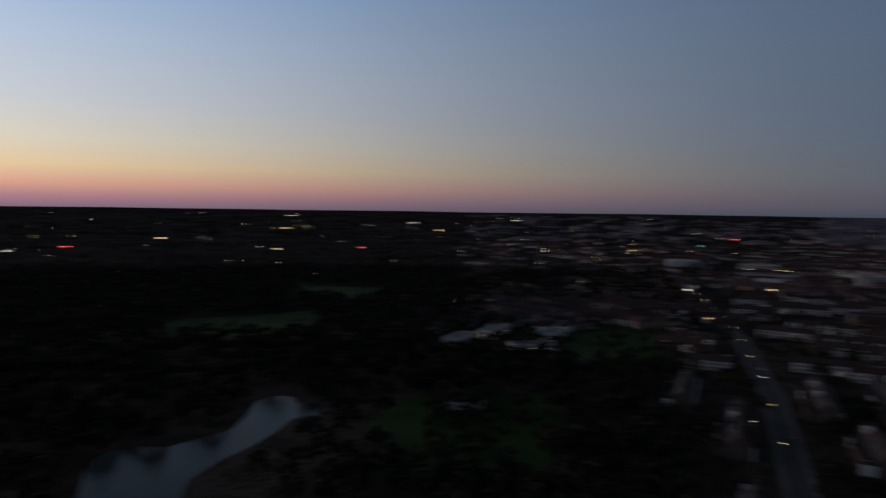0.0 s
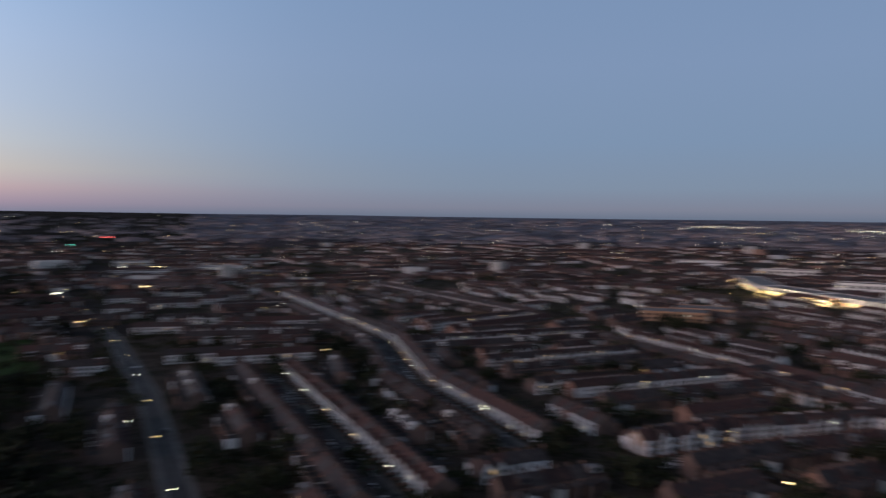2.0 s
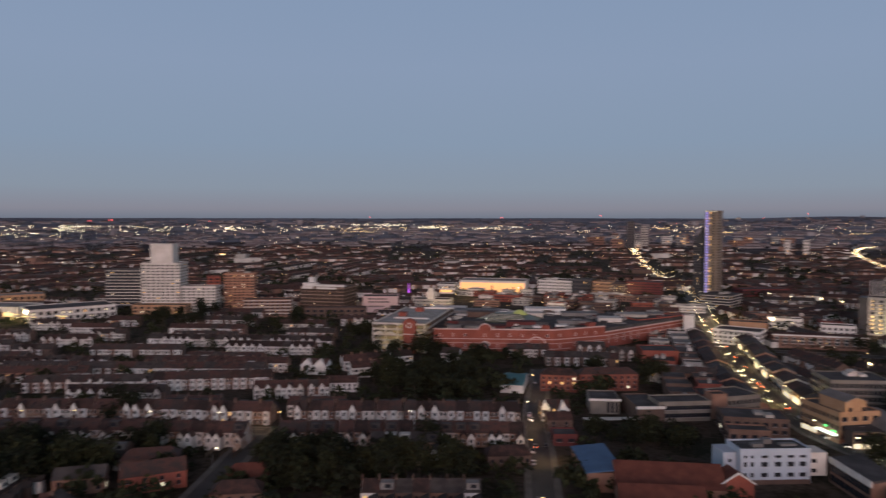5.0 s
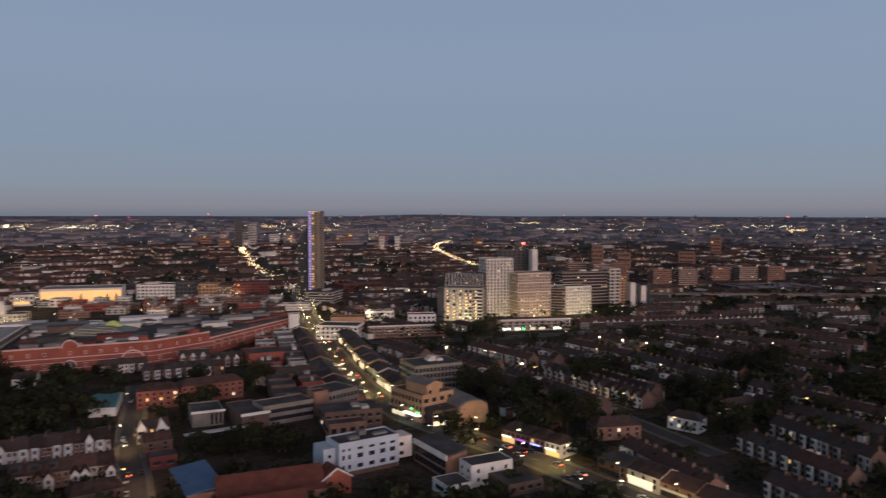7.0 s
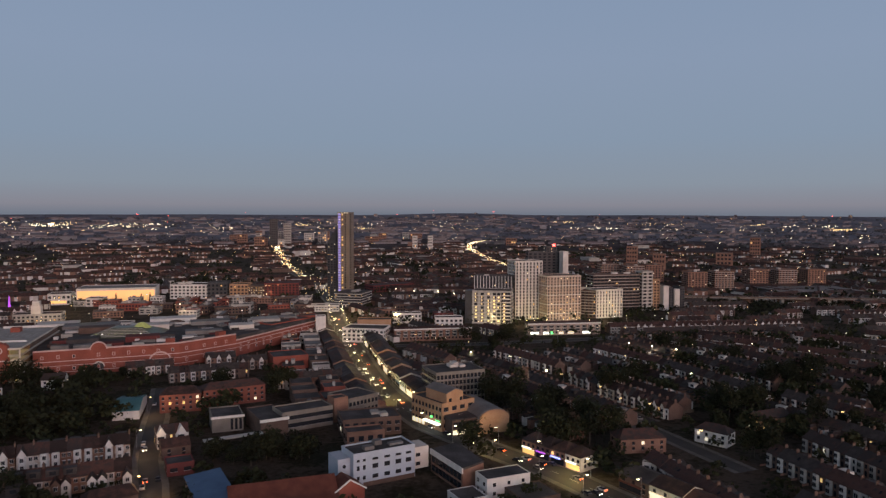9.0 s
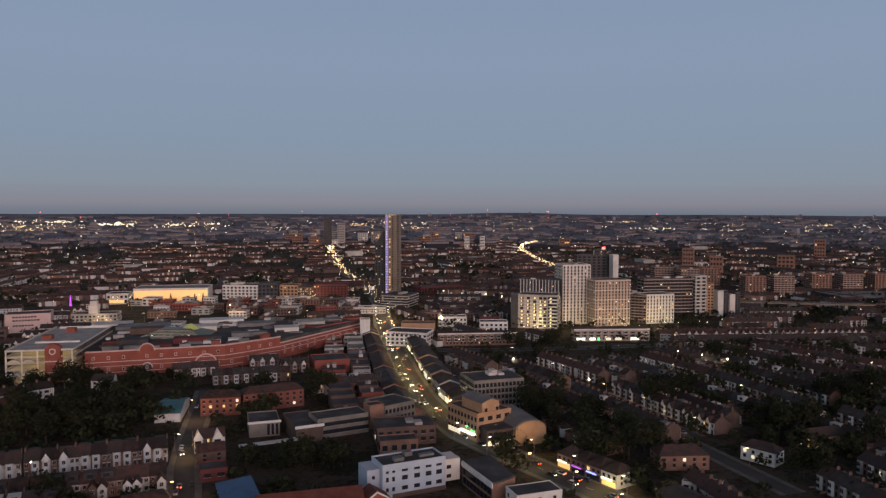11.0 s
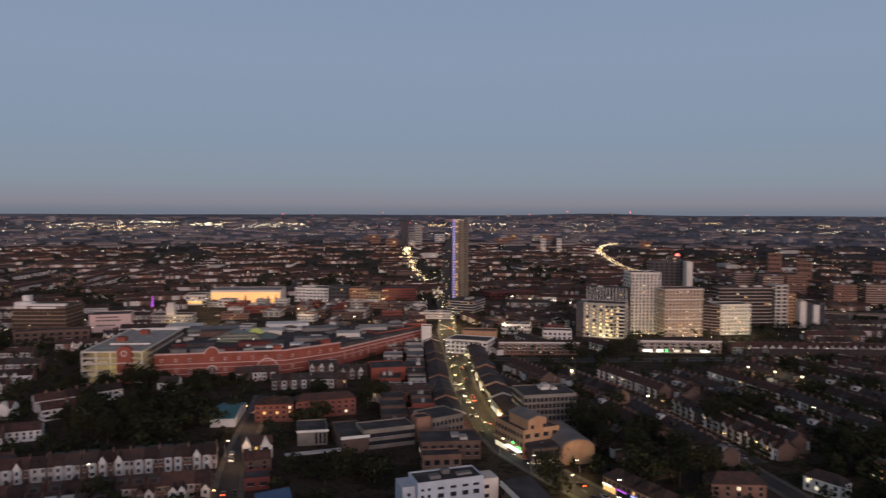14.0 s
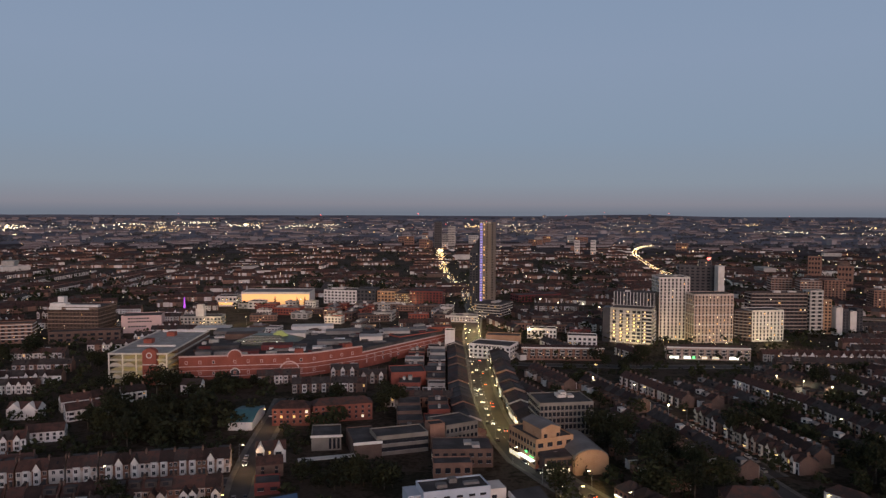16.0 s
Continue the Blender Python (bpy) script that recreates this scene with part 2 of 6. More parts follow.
STONEGREY = material("weathered grey stone", [(0.13, 0.118, 0.105), (0.19, 0.172, 0.152), (0.25, 0.228, 0.2)], 0.85, 0.15, 3)
WOODLAND = material("wooded land", [(0.03, 0.029, 0.027), (0.052, 0.049, 0.046), (0.075, 0.07, 0.066)], 0.95, 0.006, 0.03, 0.0, spec=0.0)
# the hall wall's warm light is put in as its own emission
FLOODLIT = lamp_material("glowing hall wall", (1.0, 0.6, 0.24), 0.42)


# ---- mesh building ----
class Shape:
    """Collects boxes, prisms and sheets, in metres, into one mesh."""

    def __init__(self, m=None):
        self.v, self.f, self.k, self.m = [], [], [], m or Matrix()

    def poly(self, pts, mat=0):
        i = len(self.v)
        self.v += [tuple(self.m @ Vector(p)) for p in pts]
        self.f.append(tuple(range(i, i + len(pts))))
        self.k.append(mat)
        return self

    def prism(self, base, z0, z1, mat=0, top=None):
        """base: points x, y counter-clockwise; top: other points for the upper end."""
        i, n = len(self.v), len(base)
        self.v += [tuple(self.m @ Vector((x, y, z0))) for x, y in base]
        self.v += [tuple(self.m @ Vector((x, y, z1))) for x, y in (top or base)]
        self.f += [tuple(range(i + n - 1, i - 1, -1)), tuple(range(i + n, i + 2 * n))]
        self.f += [(i + a, i + (a + 1) % n, i + n + (a + 1) % n, i + n + a) for a in range(n)]
        self.k += [mat] * (n + 2)
        return self

    def box(self, x0, y0, z0, x1, y1, z1, mat=0):
        return self.prism([(x0, y0), (x1, y0), (x1, y1), (x0, y1)], z0, z1, mat)

    def along_x(self, prof, x0, x1, mat=0):
        """A profile of y, z points, counter-clockwise seen from -x, drawn out along x."""
        i, n = len(self.v), len(prof)
        for x in (x0, x1):
            self.v += [tuple(self.m @ Vector((x, y, z))) for y, z in prof]
        self.f += [tuple(range(i, i + n)), tuple(range(i + 2 * n - 1, i + n - 1, -1))]
        self.f += [(i + (a + 1) % n, i + a, i + n + a, i + n + (a + 1) % n) for a in range(n)]
        self.k += [mat] * (n + 2)
        return self

    def along_y(self, prof, y0, y1, mat=0):
        i, n = len(self.v), len(prof)
        for y in (y0, y1):
            self.v += [tuple(self.m @ Vector((x, y, z))) for x, z in prof]
        self.f += [tuple(range(i, i + n)), tuple(range(i + 2 * n - 1, i + n - 1, -1))]
        self.f += [(i + (a + 1) % n, i + a, i + n + a, i + n + (a + 1) % n) for a in range(n)]
        self.k += [mat] * (n + 2)
        return self

    def roof(self, x0, x1, y0, y1, ze, zr, over=0.3, t=0.18, mat=0):
        """Two slopes with the ridge along x, as one folded slab."""
        ym, s = (y0 + y1) / 2, (zr - ze) / ((y1 - y0) / 2)
        a, b = y0 - over, y1 + over
        za = ze - s * over
        return self.along_x([(a, za), (a, za + t), (ym, zr + t), (b, za + t), (b, za), (ym, zr)], x0 - 0.12, x1 + 0.12, mat)

    def mesh(self, name, mats):
        me = bpy.data.meshes.new(name)
        me.from_pydata(self.v, [], self.f)
        for m in mats if isinstance(mats, (list, tuple)) else [mats]:
            me.materials.append(m)
        if any(self.k):
            me.polygons.foreach_set("material_index", self.k)
        me.update()
        return me


def part(name, shape, mats, parent, label="", at=None):
    me = shape.mesh(name, mats) if isinstance(shape, Shape) else shape
    ob = new(name, me)
    ob.parent = parent
    if at is not None:
        ob.matrix_basis = at
    if label:
        tagged(ob, label)
    return ob


def thing(name, m, label, category, group="", kind=""):
    ob = new(name)
    ob.empty_display_size = 1
    ob.matrix_basis = m
    return tagged(ob, label, category, group, kind)


def solo(name, shape, mats, label, category="", kind="structure", group=""):
    return tagged(new(name, shape.mesh(name, mats)), label, category, group, kind)


def front(p, q, z=0.0):
    """The pose of a building whose front runs from p to q: x along it, y away behind it."""
    a = math.atan2(q[1] - p[1], q[0] - p[0])
    return Matrix.Translation((p[0], p[1], z)) @ Matrix.Rotation(a, 4, "Z")


def span(p, q):
    return math.hypot(q[0] - p[0], q[1] - p[1])


rnd = random.Random(7)
LX0, LX1 = 1800.0, 4850.0


def rise(x, y):
    """Height of the land: level near, climbing to low hills on the skyline."""
    r = math.hypot(x, y)
    if r < LX0:
        return 0.0
    s = min(1.0, (r - LX0) / (LX1 - LX0))
    a = math.atan2(y, x)
    ridge = 94 + 5 * noise.noise((2.2 * math.cos(a), 2.2 * math.sin(a), 3.1)) + 3 * noise.noise((9 * math.cos(a), 9 * math.sin(a), 1.7))
    ridge += 13 * math.exp(-((a - radians(90.5)) / radians(4.5)) ** 2)
    return ridge * s ** 1.9


def strip(s, pts, width, z, mat=0, shift=0.0):
    """A road or path along points, with mitred joints."""
    n = len(pts)
    rows = []
    for i in range(n):
        a, b = Vector(pts[max(0, i - 1)]), Vector(pts[min(n - 1, i + 1)])
        d = (b - a).normalized()
        nrm = Vector((-d.y, d.x))
        c = Vector(pts[i]) + nrm * shift
        rows.append((c + nrm * width / 2, c - nrm * width / 2))
    for (a, b), (c, d) in zip(rows, rows[1:]):
        s.poly([(*a, z + rise(*a)), (*b, z + rise(*b)), (*d, z + rise(*d)), (*c, z + rise(*c))], mat)
    return s


# ---- ground ----
g = Shape()
radii = [0.0, 60, 140, 250, 400, 600, 850, 1150, 1500, 1800, 2100, 2400, 2700, 3000, 3300, 3600, 3900, 4200, 4450, 4650, 4850, 4960]
SEG = 180
ring = []
for r in radii[1:]:
    row = []
    for k in range(SEG):
        a = 2 * math.pi * k / SEG
        x, y = r * math.cos(a), r * math.sin(a)
        row.append(len(g.v))
        g.v.append((x, y, rise(x, y) - (25 if r > 4900 else 0)))
    ring.append(row)
g.v.append((0, 0, 0))
for k in range(SEG):
    g.f.append((len(g.v) - 1, ring[0][k], ring[0][(k + 1) % SEG]))
g.k = [0] * len(g.f)
for r, a, b in zip(radii[1:], ring, ring[1:]):
    for k in range(SEG):
        g.f.append((a[k], b[k], b[(k + 1) % SEG], a[(k + 1) % SEG]))
        # land steps into haze tones with distance; the sunset sector stays darker
        wooded = 205 < k * 360 / SEG < 290
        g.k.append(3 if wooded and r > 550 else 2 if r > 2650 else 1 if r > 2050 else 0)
solo("ground", g, [EARTH, HALFHAZELAND, HAZELAND, WOODLAND], "dark ground of gardens and yards, haze-toned far off", "ground")

SIDE = [(-70, 215), (-88, 245), (-108, 290), (-121, 316), (-133, 345), (-144, 374), (-157, 410), (-170, 442)]
ROADS = {
    "high street": ([(95, 245), (61, 293), (48, 312), (29, 332), (12, 351), (-8, 375), (-23, 404), (-39, 444), (-55, 493), (-77, 570), (-101, 650), (-118, 712), (-146, 840), (-195, 1000), (-255, 1160), (-315, 1305), (-415, 1616), (-570, 2127)], 13),
    "side street": (SIDE, 8),
    "side lane": ([(-170, 145), (-190, 182), (-205, 210), (-232, 258)], 8),
    "avenue": ([(-150, -62), (-223, -110), (-350, -192), (-505, -306), (-798, -560), (-1100, -800)], 7),
    "hill road": ([(0, 575), (18, 540), (57, 468), (78, 422), (96, 380), (124, 318)], 7),
    "cross street": ([(-340, 192), (-226, 255), (-142, 308), (-133, 313)], 8),
    "upper avenue": ([(-800, -292), (-634, -178), (-524, -105), (-396, -61), (-292, 0)], 8),
    "dual carriageway": ([(128, 1120), (104, 1230), (80, 1352), (59, 1472), (41, 1589), (19, 1803), (2, 1960), (-3, 2060), (-2, 2190), (8, 2320), (43, 2449)], 20),
    "parade road": ([(-94, 620), (-50, 585), (30, 600), (130, 632), (330, 672)], 9),
}
roads = Shape()
walks = Shape()
for i, (pts, w) in enumerate(ROADS.values()):
    strip(roads, pts, w, 0.06 + 0.005 * i)
    for sgn in (1, -1):
        strip(walks, pts, 2.6, 0.17 + 0.005 * i, 0, sgn * (w / 2 + 1.3))
solo("road", roads, ASPHALT, "dark asphalt streets of the town", "road")
solo("pavement", walks, PAVING, "grey paved footways beside the streets", "pavement")
marks = Shape()
for pts, w in list(ROADS.values())[:1]:
    for a, b in zip(pts, pts[1:11]):
        n = int(span(a, b) / 8)
        for i in range(n):
            t0, t1 = i / n, (i + 0.45) / n
            strip(marks, [(a[0] + (b[0] - a[0]) * t, a[1] + (b[1] - a[1]) * t) for t in (t0, t1)], 0.18, 0.07)
solo("road_marking", marks, WHITE, "white dashed centre line on the high street", "road marking")

LAKE = [(-30, -225), (-38, -250), (-48, -288), (-63, -296), (-76, -286), (-105, -295), (-118, -312), (-130, -331), (-143, -337), (-149, -329), (-145, -318), (-154, -312), (-144, -291), (-133, -295), (-118, -280), (-101, -267), (-88, -260), (-72, -246), (-62, -225)]
solo("lake", Shape().poly([(x, y, 0.08) for x, y in LAKE]), WATER, "still grey lake reflecting the dusk sky", "water")
PARK_LAWN = [(-198, -302), (-257, -264), (-226, -215), (-174, -178), (-138, -196), (-151, -265)]
for poly in ([(-458, -561), (-603, -452), (-373, -270), (-337, -293), (-412, -497)], [(-376, -828), (-463, -742), (-383, -658), (-337, -713)],
             [(-150, -616), (-298, -607), (-243, -494), (-143, -527)], PARK_LAWN):
    solo("grass_field", Shape().poly([(x, y, 0.06) for x, y in poly]), GRASS, "dark green mown playing field", "grass")


# ---- houses ----
def window_mesh(w, h, glass, bars=1):
    s = Shape()
    s.box(-w / 2, -0.1, 0, w / 2, 0.02, h, 0)
    n = bars + 1
    for i in range(n):
        x0 = -w / 2 + 0.07 + i * (w - 0.07) / n
        s.box(x0, -0.115, 0.08, x0 + (w - 0.07) / n - 0.07, -0.09, h - 0.08, 1)
    return s.mesh("window", [WHITE, glass])


WIN = {"dark": window_mesh(1.3, 1.5, GLASS), "warm": window_mesh(1.3, 1.5, LITWARM), "white": window_mesh(1.3, 1.5, LITWHITE)}
HOUSE_W = 5.7
WIDE = (1.06, 1.12, 1.12)  # these streets have slightly larger houses than most


def house(style, wallmat, lit=""):
    """A terraced house; front towards -y, x from 0 to its width."""
    w, d, ze, zr = HOUSE_W, 8.5, 5.7, 8.7
    h = thing("terraced_house", Matrix(), {
        "gable": "two-storey terraced house with a white gabled bay front",
        "bay": "two-storey terraced house with a white flat-topped bay",
        "plain": "plain two-storey terraced house with a tiled roof"}[style], "house", "terraced houses along the streets")
    part("wall", Shape().along_x([(0, 0), (0, ze), (d / 2, zr), (d, ze), (d, 0)], 0.02, w - 0.02), wallmat, h)
    part("roof", Shape().roof(0, w, 0, d, ze, zr), TILE, h)
    c = Shape().box(w - 0.45, d / 2 - 0.9, zr - 0.8, w + 0.1, d / 2 + 0.5, zr + 1.1)
    for k in range(3):
        c.prism([(w - 0.18 + 0.13 * math.cos(a), d / 2 - 0.6 + 0.4 * k + 0.13 * math.sin(a)) for a in (0.5, 1.8, 3.0, 4.3, 5.5)], zr + 1.1, zr + 1.5, 1)
    part("chimney", c, [DARKBRICK, DARKBRICK], h)
    part("door", Shape().box(w - 1.45, -0.06, 0.15, w - 0.5, 0.05, 2.2).box(w - 1.6, -0.5, 2.3, w - 0.35, 0.05, 2.45, 1), [DARKCLAD, WHITE], h)
    b0, b1 = 0.5, 3.3
    if style != "plain":
        top = 5.6
        bay = Shape().prism([(b0, 0), (b0 + 0.6, -0.9), (b1 - 0.6, -0.9), (b1, 0)], 0, top)
        bay.prism([(b0 - 0.1, 0), (b0 + 0.55, -1.0), (b1 - 0.55, -1.0), (b1 + 0.1, 0)], top, top + 0.15)
        bo = part("bay_window", bay, WHITE if rnd.random() < 0.75 else RENDER, h, "painted bay front")
        for z in (0.9, 3.6):
            part("window", WIN[lit if (lit and z < 2) else "dark"], None, bo, at=Matrix.Translation(((b0 + b1) / 2, -0.9, z)))
        if style == "gable":
            part("gable", Shape().along_y([(b0 - 0.2, top + 0.1), (b1 + 0.2, top + 0.1), ((b0 + b1) / 2, zr - 0.4)], -1.0, d / 2 - 1.2), WHITE, h, "white painted gable")
            s = Shape()
            for sg in (-1, 1):
                xm = (b0 + b1) / 2
                s.along_y([(xm, zr - 0.2), (xm + sg * 1.85, top - 0.05), (xm + sg * 1.95, top + 0.05), (xm, zr - 0.02)][::sg], -1.2, d / 2 - 0.8)
            part("gable_roof", s, TILE, h)
    else:
        for z in (0.9, 3.6):
            part("window", WIN[lit if (lit and z < 2) else "dark"], None, h, at=Matrix.Translation(((b0 + b1) / 2, 0, z)))
    part("window", WIN["warm" if lit and rnd.random() < 0.4 else "dark"], None, h, at=Matrix.Translation((w - 1.0, 0, 3.6)))
    x1 = w * 0.54
    part("extension", Shape().along_y([(0.1, 0), (0.1, 4.7), (x1 / 2, 6.5), (x1, 4.7), (x1, 0)][::-1], d - 0.5, d + 4.2), rnd.choice((REARWALL, RENDER, REARWALL, WHITE)), h, "gabled rear wing")
    rw = Shape()
    for sg in (-1, 1):
        rw.along_y([(x1 / 2, 6.5), (x1 / 2 + sg * (x1 / 2 + 0.15), 4.6), (x1 / 2 + sg * (x1 / 2 + 0.2), 4.75), (x1 / 2, 6.7)][::sg], d - 1.5, d + 4.4)
    part("extension_roof", rw, TILE, h)
    part("window", WIN["dark"], None, h, at=Matrix.Translation((x1 / 2, d + 4.2, 3.0)) @ Matrix.Rotation(math.pi, 4, "Z"))
    if style == "bay":
        part("dormer", Shape().box(0.6, d / 2 + 0.3, zr - 2.3, w - 0.9, d - 0.7, zr - 0.15).box(1.6, d - 0.75, zr - 1.8, 3.6, d - 0.6, zr - 0.6, 1), [SLATE, GLASS], h, "flat-roofed loft dormer")
    elif style == "plain":
        part("rooflight", Shape().along_x([(1.6, ze + 1.2), (1.6, ze + 1.36), (2.7, ze + 2.12), (2.7, ze + 1.96)], 2.5, 3.3), GLASS, h)
    back = Matrix.Rotation(math.pi, 4, "Z")
    for x, z in ((w * 0.78, 0.9), (w * 0.78, 3.6)):
        part("window", WIN["warm" if lit and z < 2 else "dark"], None, h, at=Matrix.Translation((x, d, z)) @ back)
    return h


PROTO = [house("gable", HOUSEWALL), house("gable", HOUSEWALL, "warm"), house("bay", HOUSEWALL), house("bay", HOUSEWALL, "white"),
         house("plain", HOUSEWALL), house("plain", REARWALL, "warm"), house("bay", HOUSEWALL)]
WEIGHT = {"mixed": [3, 0.5, 5, 0.6, 3, 0.5, 4], "gable": [6, 0.5, 4, 0.4, 1, 0.2, 4], "plain": [0.3, 0, 3, 0.3, 5, 0.4, 3], "bay": [0.6, 0.1, 6, 0.5, 1, 0.2, 5]}
CLEAR = []
STREETS = []


def seen_order(p, q, eye=(5, 10)):
    """p, q so that the side towards eye is the front."""
    cross = (q[0] - p[0]) * (eye[1] - p[1]) - (q[1] - p[1]) * (eye[0] - p[0])
    return (p, q) if cross < 0 else (q, p)


def far_row(p, q):
    """A terrace too far to tell its houses' parts: one thing with its walls, fronts, roofs, bays and stacks."""
    L = span(p, q)
    n = max(2, round(L / 5.9))
    w, d, ze, zr = L / n, 9.0, 5.9, 8.9
    t = thing("terrace", front(p, q, rise(*p)), "long terrace of two-storey houses with pale fronts", "terrace", "terraces across the town")
    sw, sb, sr = Shape(), Shape(), Shape()
    east = p[0] > 20 or (p[0] > -260 and p[1] > 430)  # dimmer light on these streets, put into darker walls and fewer pale fronts
    pale, gabled, slate = rnd.uniform(0.05, 0.4) if east else rnd.uniform(0.4, 0.95), rnd.random() < (0.15 if east else 0.45), rnd.random() * 0.8
    for i in range(n):
        x = i * w
        z = rnd.uniform(-0.12, 0.12)
        sw.along_x([(0, 0), (0, ze + z), (d / 2, zr + z - 0.05), (d, ze + z), (d, 0)], x, x + w - 0.02, rnd.choices((1, 2, 3), (1.5, 0.2, 6) if east else (5, 0.4, 5))[0])
        sr.roof(x, x + w - 0.25, 0, d, ze + z, zr + z, mat=1 if rnd.random() < slate else 0)
        sr.box(x + w - 0.45, d / 2 - 0.7, zr - 0.5, x + w, d / 2 + 0.7, zr + 1.2, 2)
        for k in range(3):
            sr.box(x + w - 0.35, d / 2 - 0.55 + 0.42 * k, zr + 1.2, x + w - 0.1, d / 2 - 0.3 + 0.42 * k, zr + 1.55, 5)
        light = rnd.random() < pale
        if light:
            sb.box(x + 0.02, -0.06, 0.3, x + w - 0.08, 0.02, ze - 0.25, rnd.choice((0, 1, 1, 5)))
        if rnd.random() < 0.9:
            b = rnd.choice((1, 5, 5, 0)) if east else rnd.choice((0, 0, 1))
            top = 5.5
            sb.prism([(x + 0.4, 0), (x + 0.9, -0.9), (x + 2.7, -0.9), (x + 3.2, 0)], 0, top, b)
            if gabled and rnd.random() < 0.8:
                sb.along_y([(x + 0.2, top), (x + 1.8, top + 2.5), (x + 3.4, top)][::-1], -0.95, d / 2 - 1, b)
                for sg in (-1, 1):
                    sr.along_y([(x + 1.8, top + 2.7), (x + 1.8 + sg * 1.8, top), (x + 1.8 + sg * 1.9, top + 0.1), (x + 1.8, top + 2.85)][::sg], -1.05, d / 2 - 0.7)
            for zz in (0.9, 3.4):
                sb.box(x + 1.0, -0.96, zz, x + 1.72, -0.85, zz + 1.5, 3 if rnd.random() < 0.03 else 2)
                sb.box(x + 1.88, -0.96, zz, x + 2.6, -0.85, zz + 1.5, 2)
        sb.box(x + 3.9, -0.12, 3.4, x + 4.8, 0.05, 4.9, 4 if rnd.random() < 0.05 else 2)
        sb.box(x + 3.8, -0.12, 0.2, x + 4.8, 0.05, 2.3, 2)
        sb.box(x + 3.7, d - 0.05, 3.2, x + 4.8, d + 0.08, 4.6, 4 if rnd.random() < 0.06 else 2)
        e = rnd.uniform(3, 5.5)
        sw.box(x + 0.1, d, 0, x + w * 0.5, d + e, 4.4, rnd.choice((4, 5, 5, 4, 2, 0)))
        sr.along_y([(x, 4.3), (x + w * 0.53, 4.4), (x + w * 0.53, 4.55), (x, 5.9)][::-1], d - 0.4, d + e + 0.2, 1)
        r = rnd.random()
        if r < 0.2:
            sr.box(x + 0.5, d / 2 + 0.2, zr - 2.4, x + w - 0.9, d - 0.6, zr - 0.1, rnd.choice((4, 1, 3)))
            sb.box(x + 1.4, d - 0.65, zr - 1.8, x + 3.4, d - 0.52, zr - 0.6, 2)
        elif r < 0.4:
            sr.along_x([(1.6, ze + 1.25), (1.6, ze + 1.4), (2.7, ze + 2.14), (2.7, ze + 1.99)], x + 2.6, x + 3.4, 6)
    for nm, sh, mats in (("wall", sw, [RENDER, BRICK, WHITE, DARKBRICK, BRICK, DARKBRICK]), ("roof", sr, [TILE, SLATE, DARKBRICK, LEAD, RENDER, DARKBRICK, GLASS]), ("bay_window", sb, [WHITE, RENDER, GLASS, LITWHITE, LITWARM, CONCRETE])):
        tagged(part(nm, sh, mats, t), kind="stuff")
    return t


NEAR = 430.0
count = [0]


def row(pts, style="mixed", pair=0.0):
    """Houses along a street line; pair: distance of a facing row on the near side."""
    for p, q in zip(pts, pts[1:]):
        p, q = seen_order(p, q)
        lines = [(p, q)]
        if pair:
            a = math.atan2(q[1] - p[1], q[0] - p[0])
            off = (math.sin(a) * pair, -math.cos(a) * pair)
            STREETS.append(((p[0] + off[0] / 2, p[1] + off[1] / 2), (q[0] + off[0] / 2, q[1] + off[1] / 2)))
            lines.append(((q[0] + off[0], q[1] + off[1]), (p[0] + off[0], p[1] + off[1])))
        for a, b in lines:
            CLEAR.append((a, b))
            mid = math.hypot((a[0] + b[0]) / 2, (a[1] + b[1]) / 2)
            if mid > NEAR or count[0] > 112:
                far_row(a, b)
                continue
            n = max(1, round(span(a, b) / (HOUSE_W * WIDE[0])))
            m = front(a, b)
            for i in range(n):
                pr = rnd.choices(PROTO, WEIGHT[style])[0]
                flip = i % 2
                pos = m @ Matrix.Translation(((i + flip) * span(a, b) / n, rnd.uniform(-0.1, 0.1), 0)) @ Matrix.Diagonal((-WIDE[0] if flip else WIDE[0], WIDE[1], WIDE[2], 1))
                count[0] += 1
                copy_thing(pr, pos)


row([(-224, 270), (-196, 286), (-168, 302), (-131, 321)], "gable", 24)
row([(-347, 203), (-287, 237), (-232, 263)], "gable", 24)
row([(-394, 240), (-335, 279), (-283, 318)], "bay")
row([(-447, 257), (-364, 302), (-305, 335)], "bay")
row([(-387, 313), (-304, 354)], "mixed")
row([(-459, 372), (-331, 432)], "plain")
row([(-529, 221), (-405, 301)], "mixed", 22)
row([(-571, 82), (-470, 142), (-347, 203)], "mixed", 21)
row([(-290, 52), (-318, 98), (-350, 178)], "mixed", 20)
row([(-380, 30), (-445, 150)], "mixed", 20)
row([(-443, -20), (-500, 78)], "mixed", 20)
row([(-505, -80), (-580, 57)], "mixed", 20)
row([(-584, -76), (-675, 5)], "mixed", 20)
row([(-400, -50), (-300, 10)], "gable", 20)
row([(-528, -94), (-400, -50)], "bay", 20)
row([(-808, -281), (-638, -167), (-528, -94)], "bay", 20)
row([(-416, -142), (-229, -26)], "bay", 20)
row([(-425, -189), (-454, -133)], "plain")
row([(-518, -254), (-553, -149)], "plain", 18)
row([(-569, -245), (-594, -175)], "plain")
row([(-671, -301), (-709, -234)], "plain", 18)
row([(-940, -200), (-680, 10)], "bay", 20)
row([(-735, 238), (-555, 338)], "bay", 20)
row([(28, 543), (66, 490)], "plain", 22)
row([(72, 466), (112, 390)], "bay", 20)
row([(101, 555), (134, 503), (168, 432)], "bay", 20)
row([(160, 600), (212, 518), (245, 449)], "bay", 20)
row([(195, 600), (290, 515)], "bay", 20)
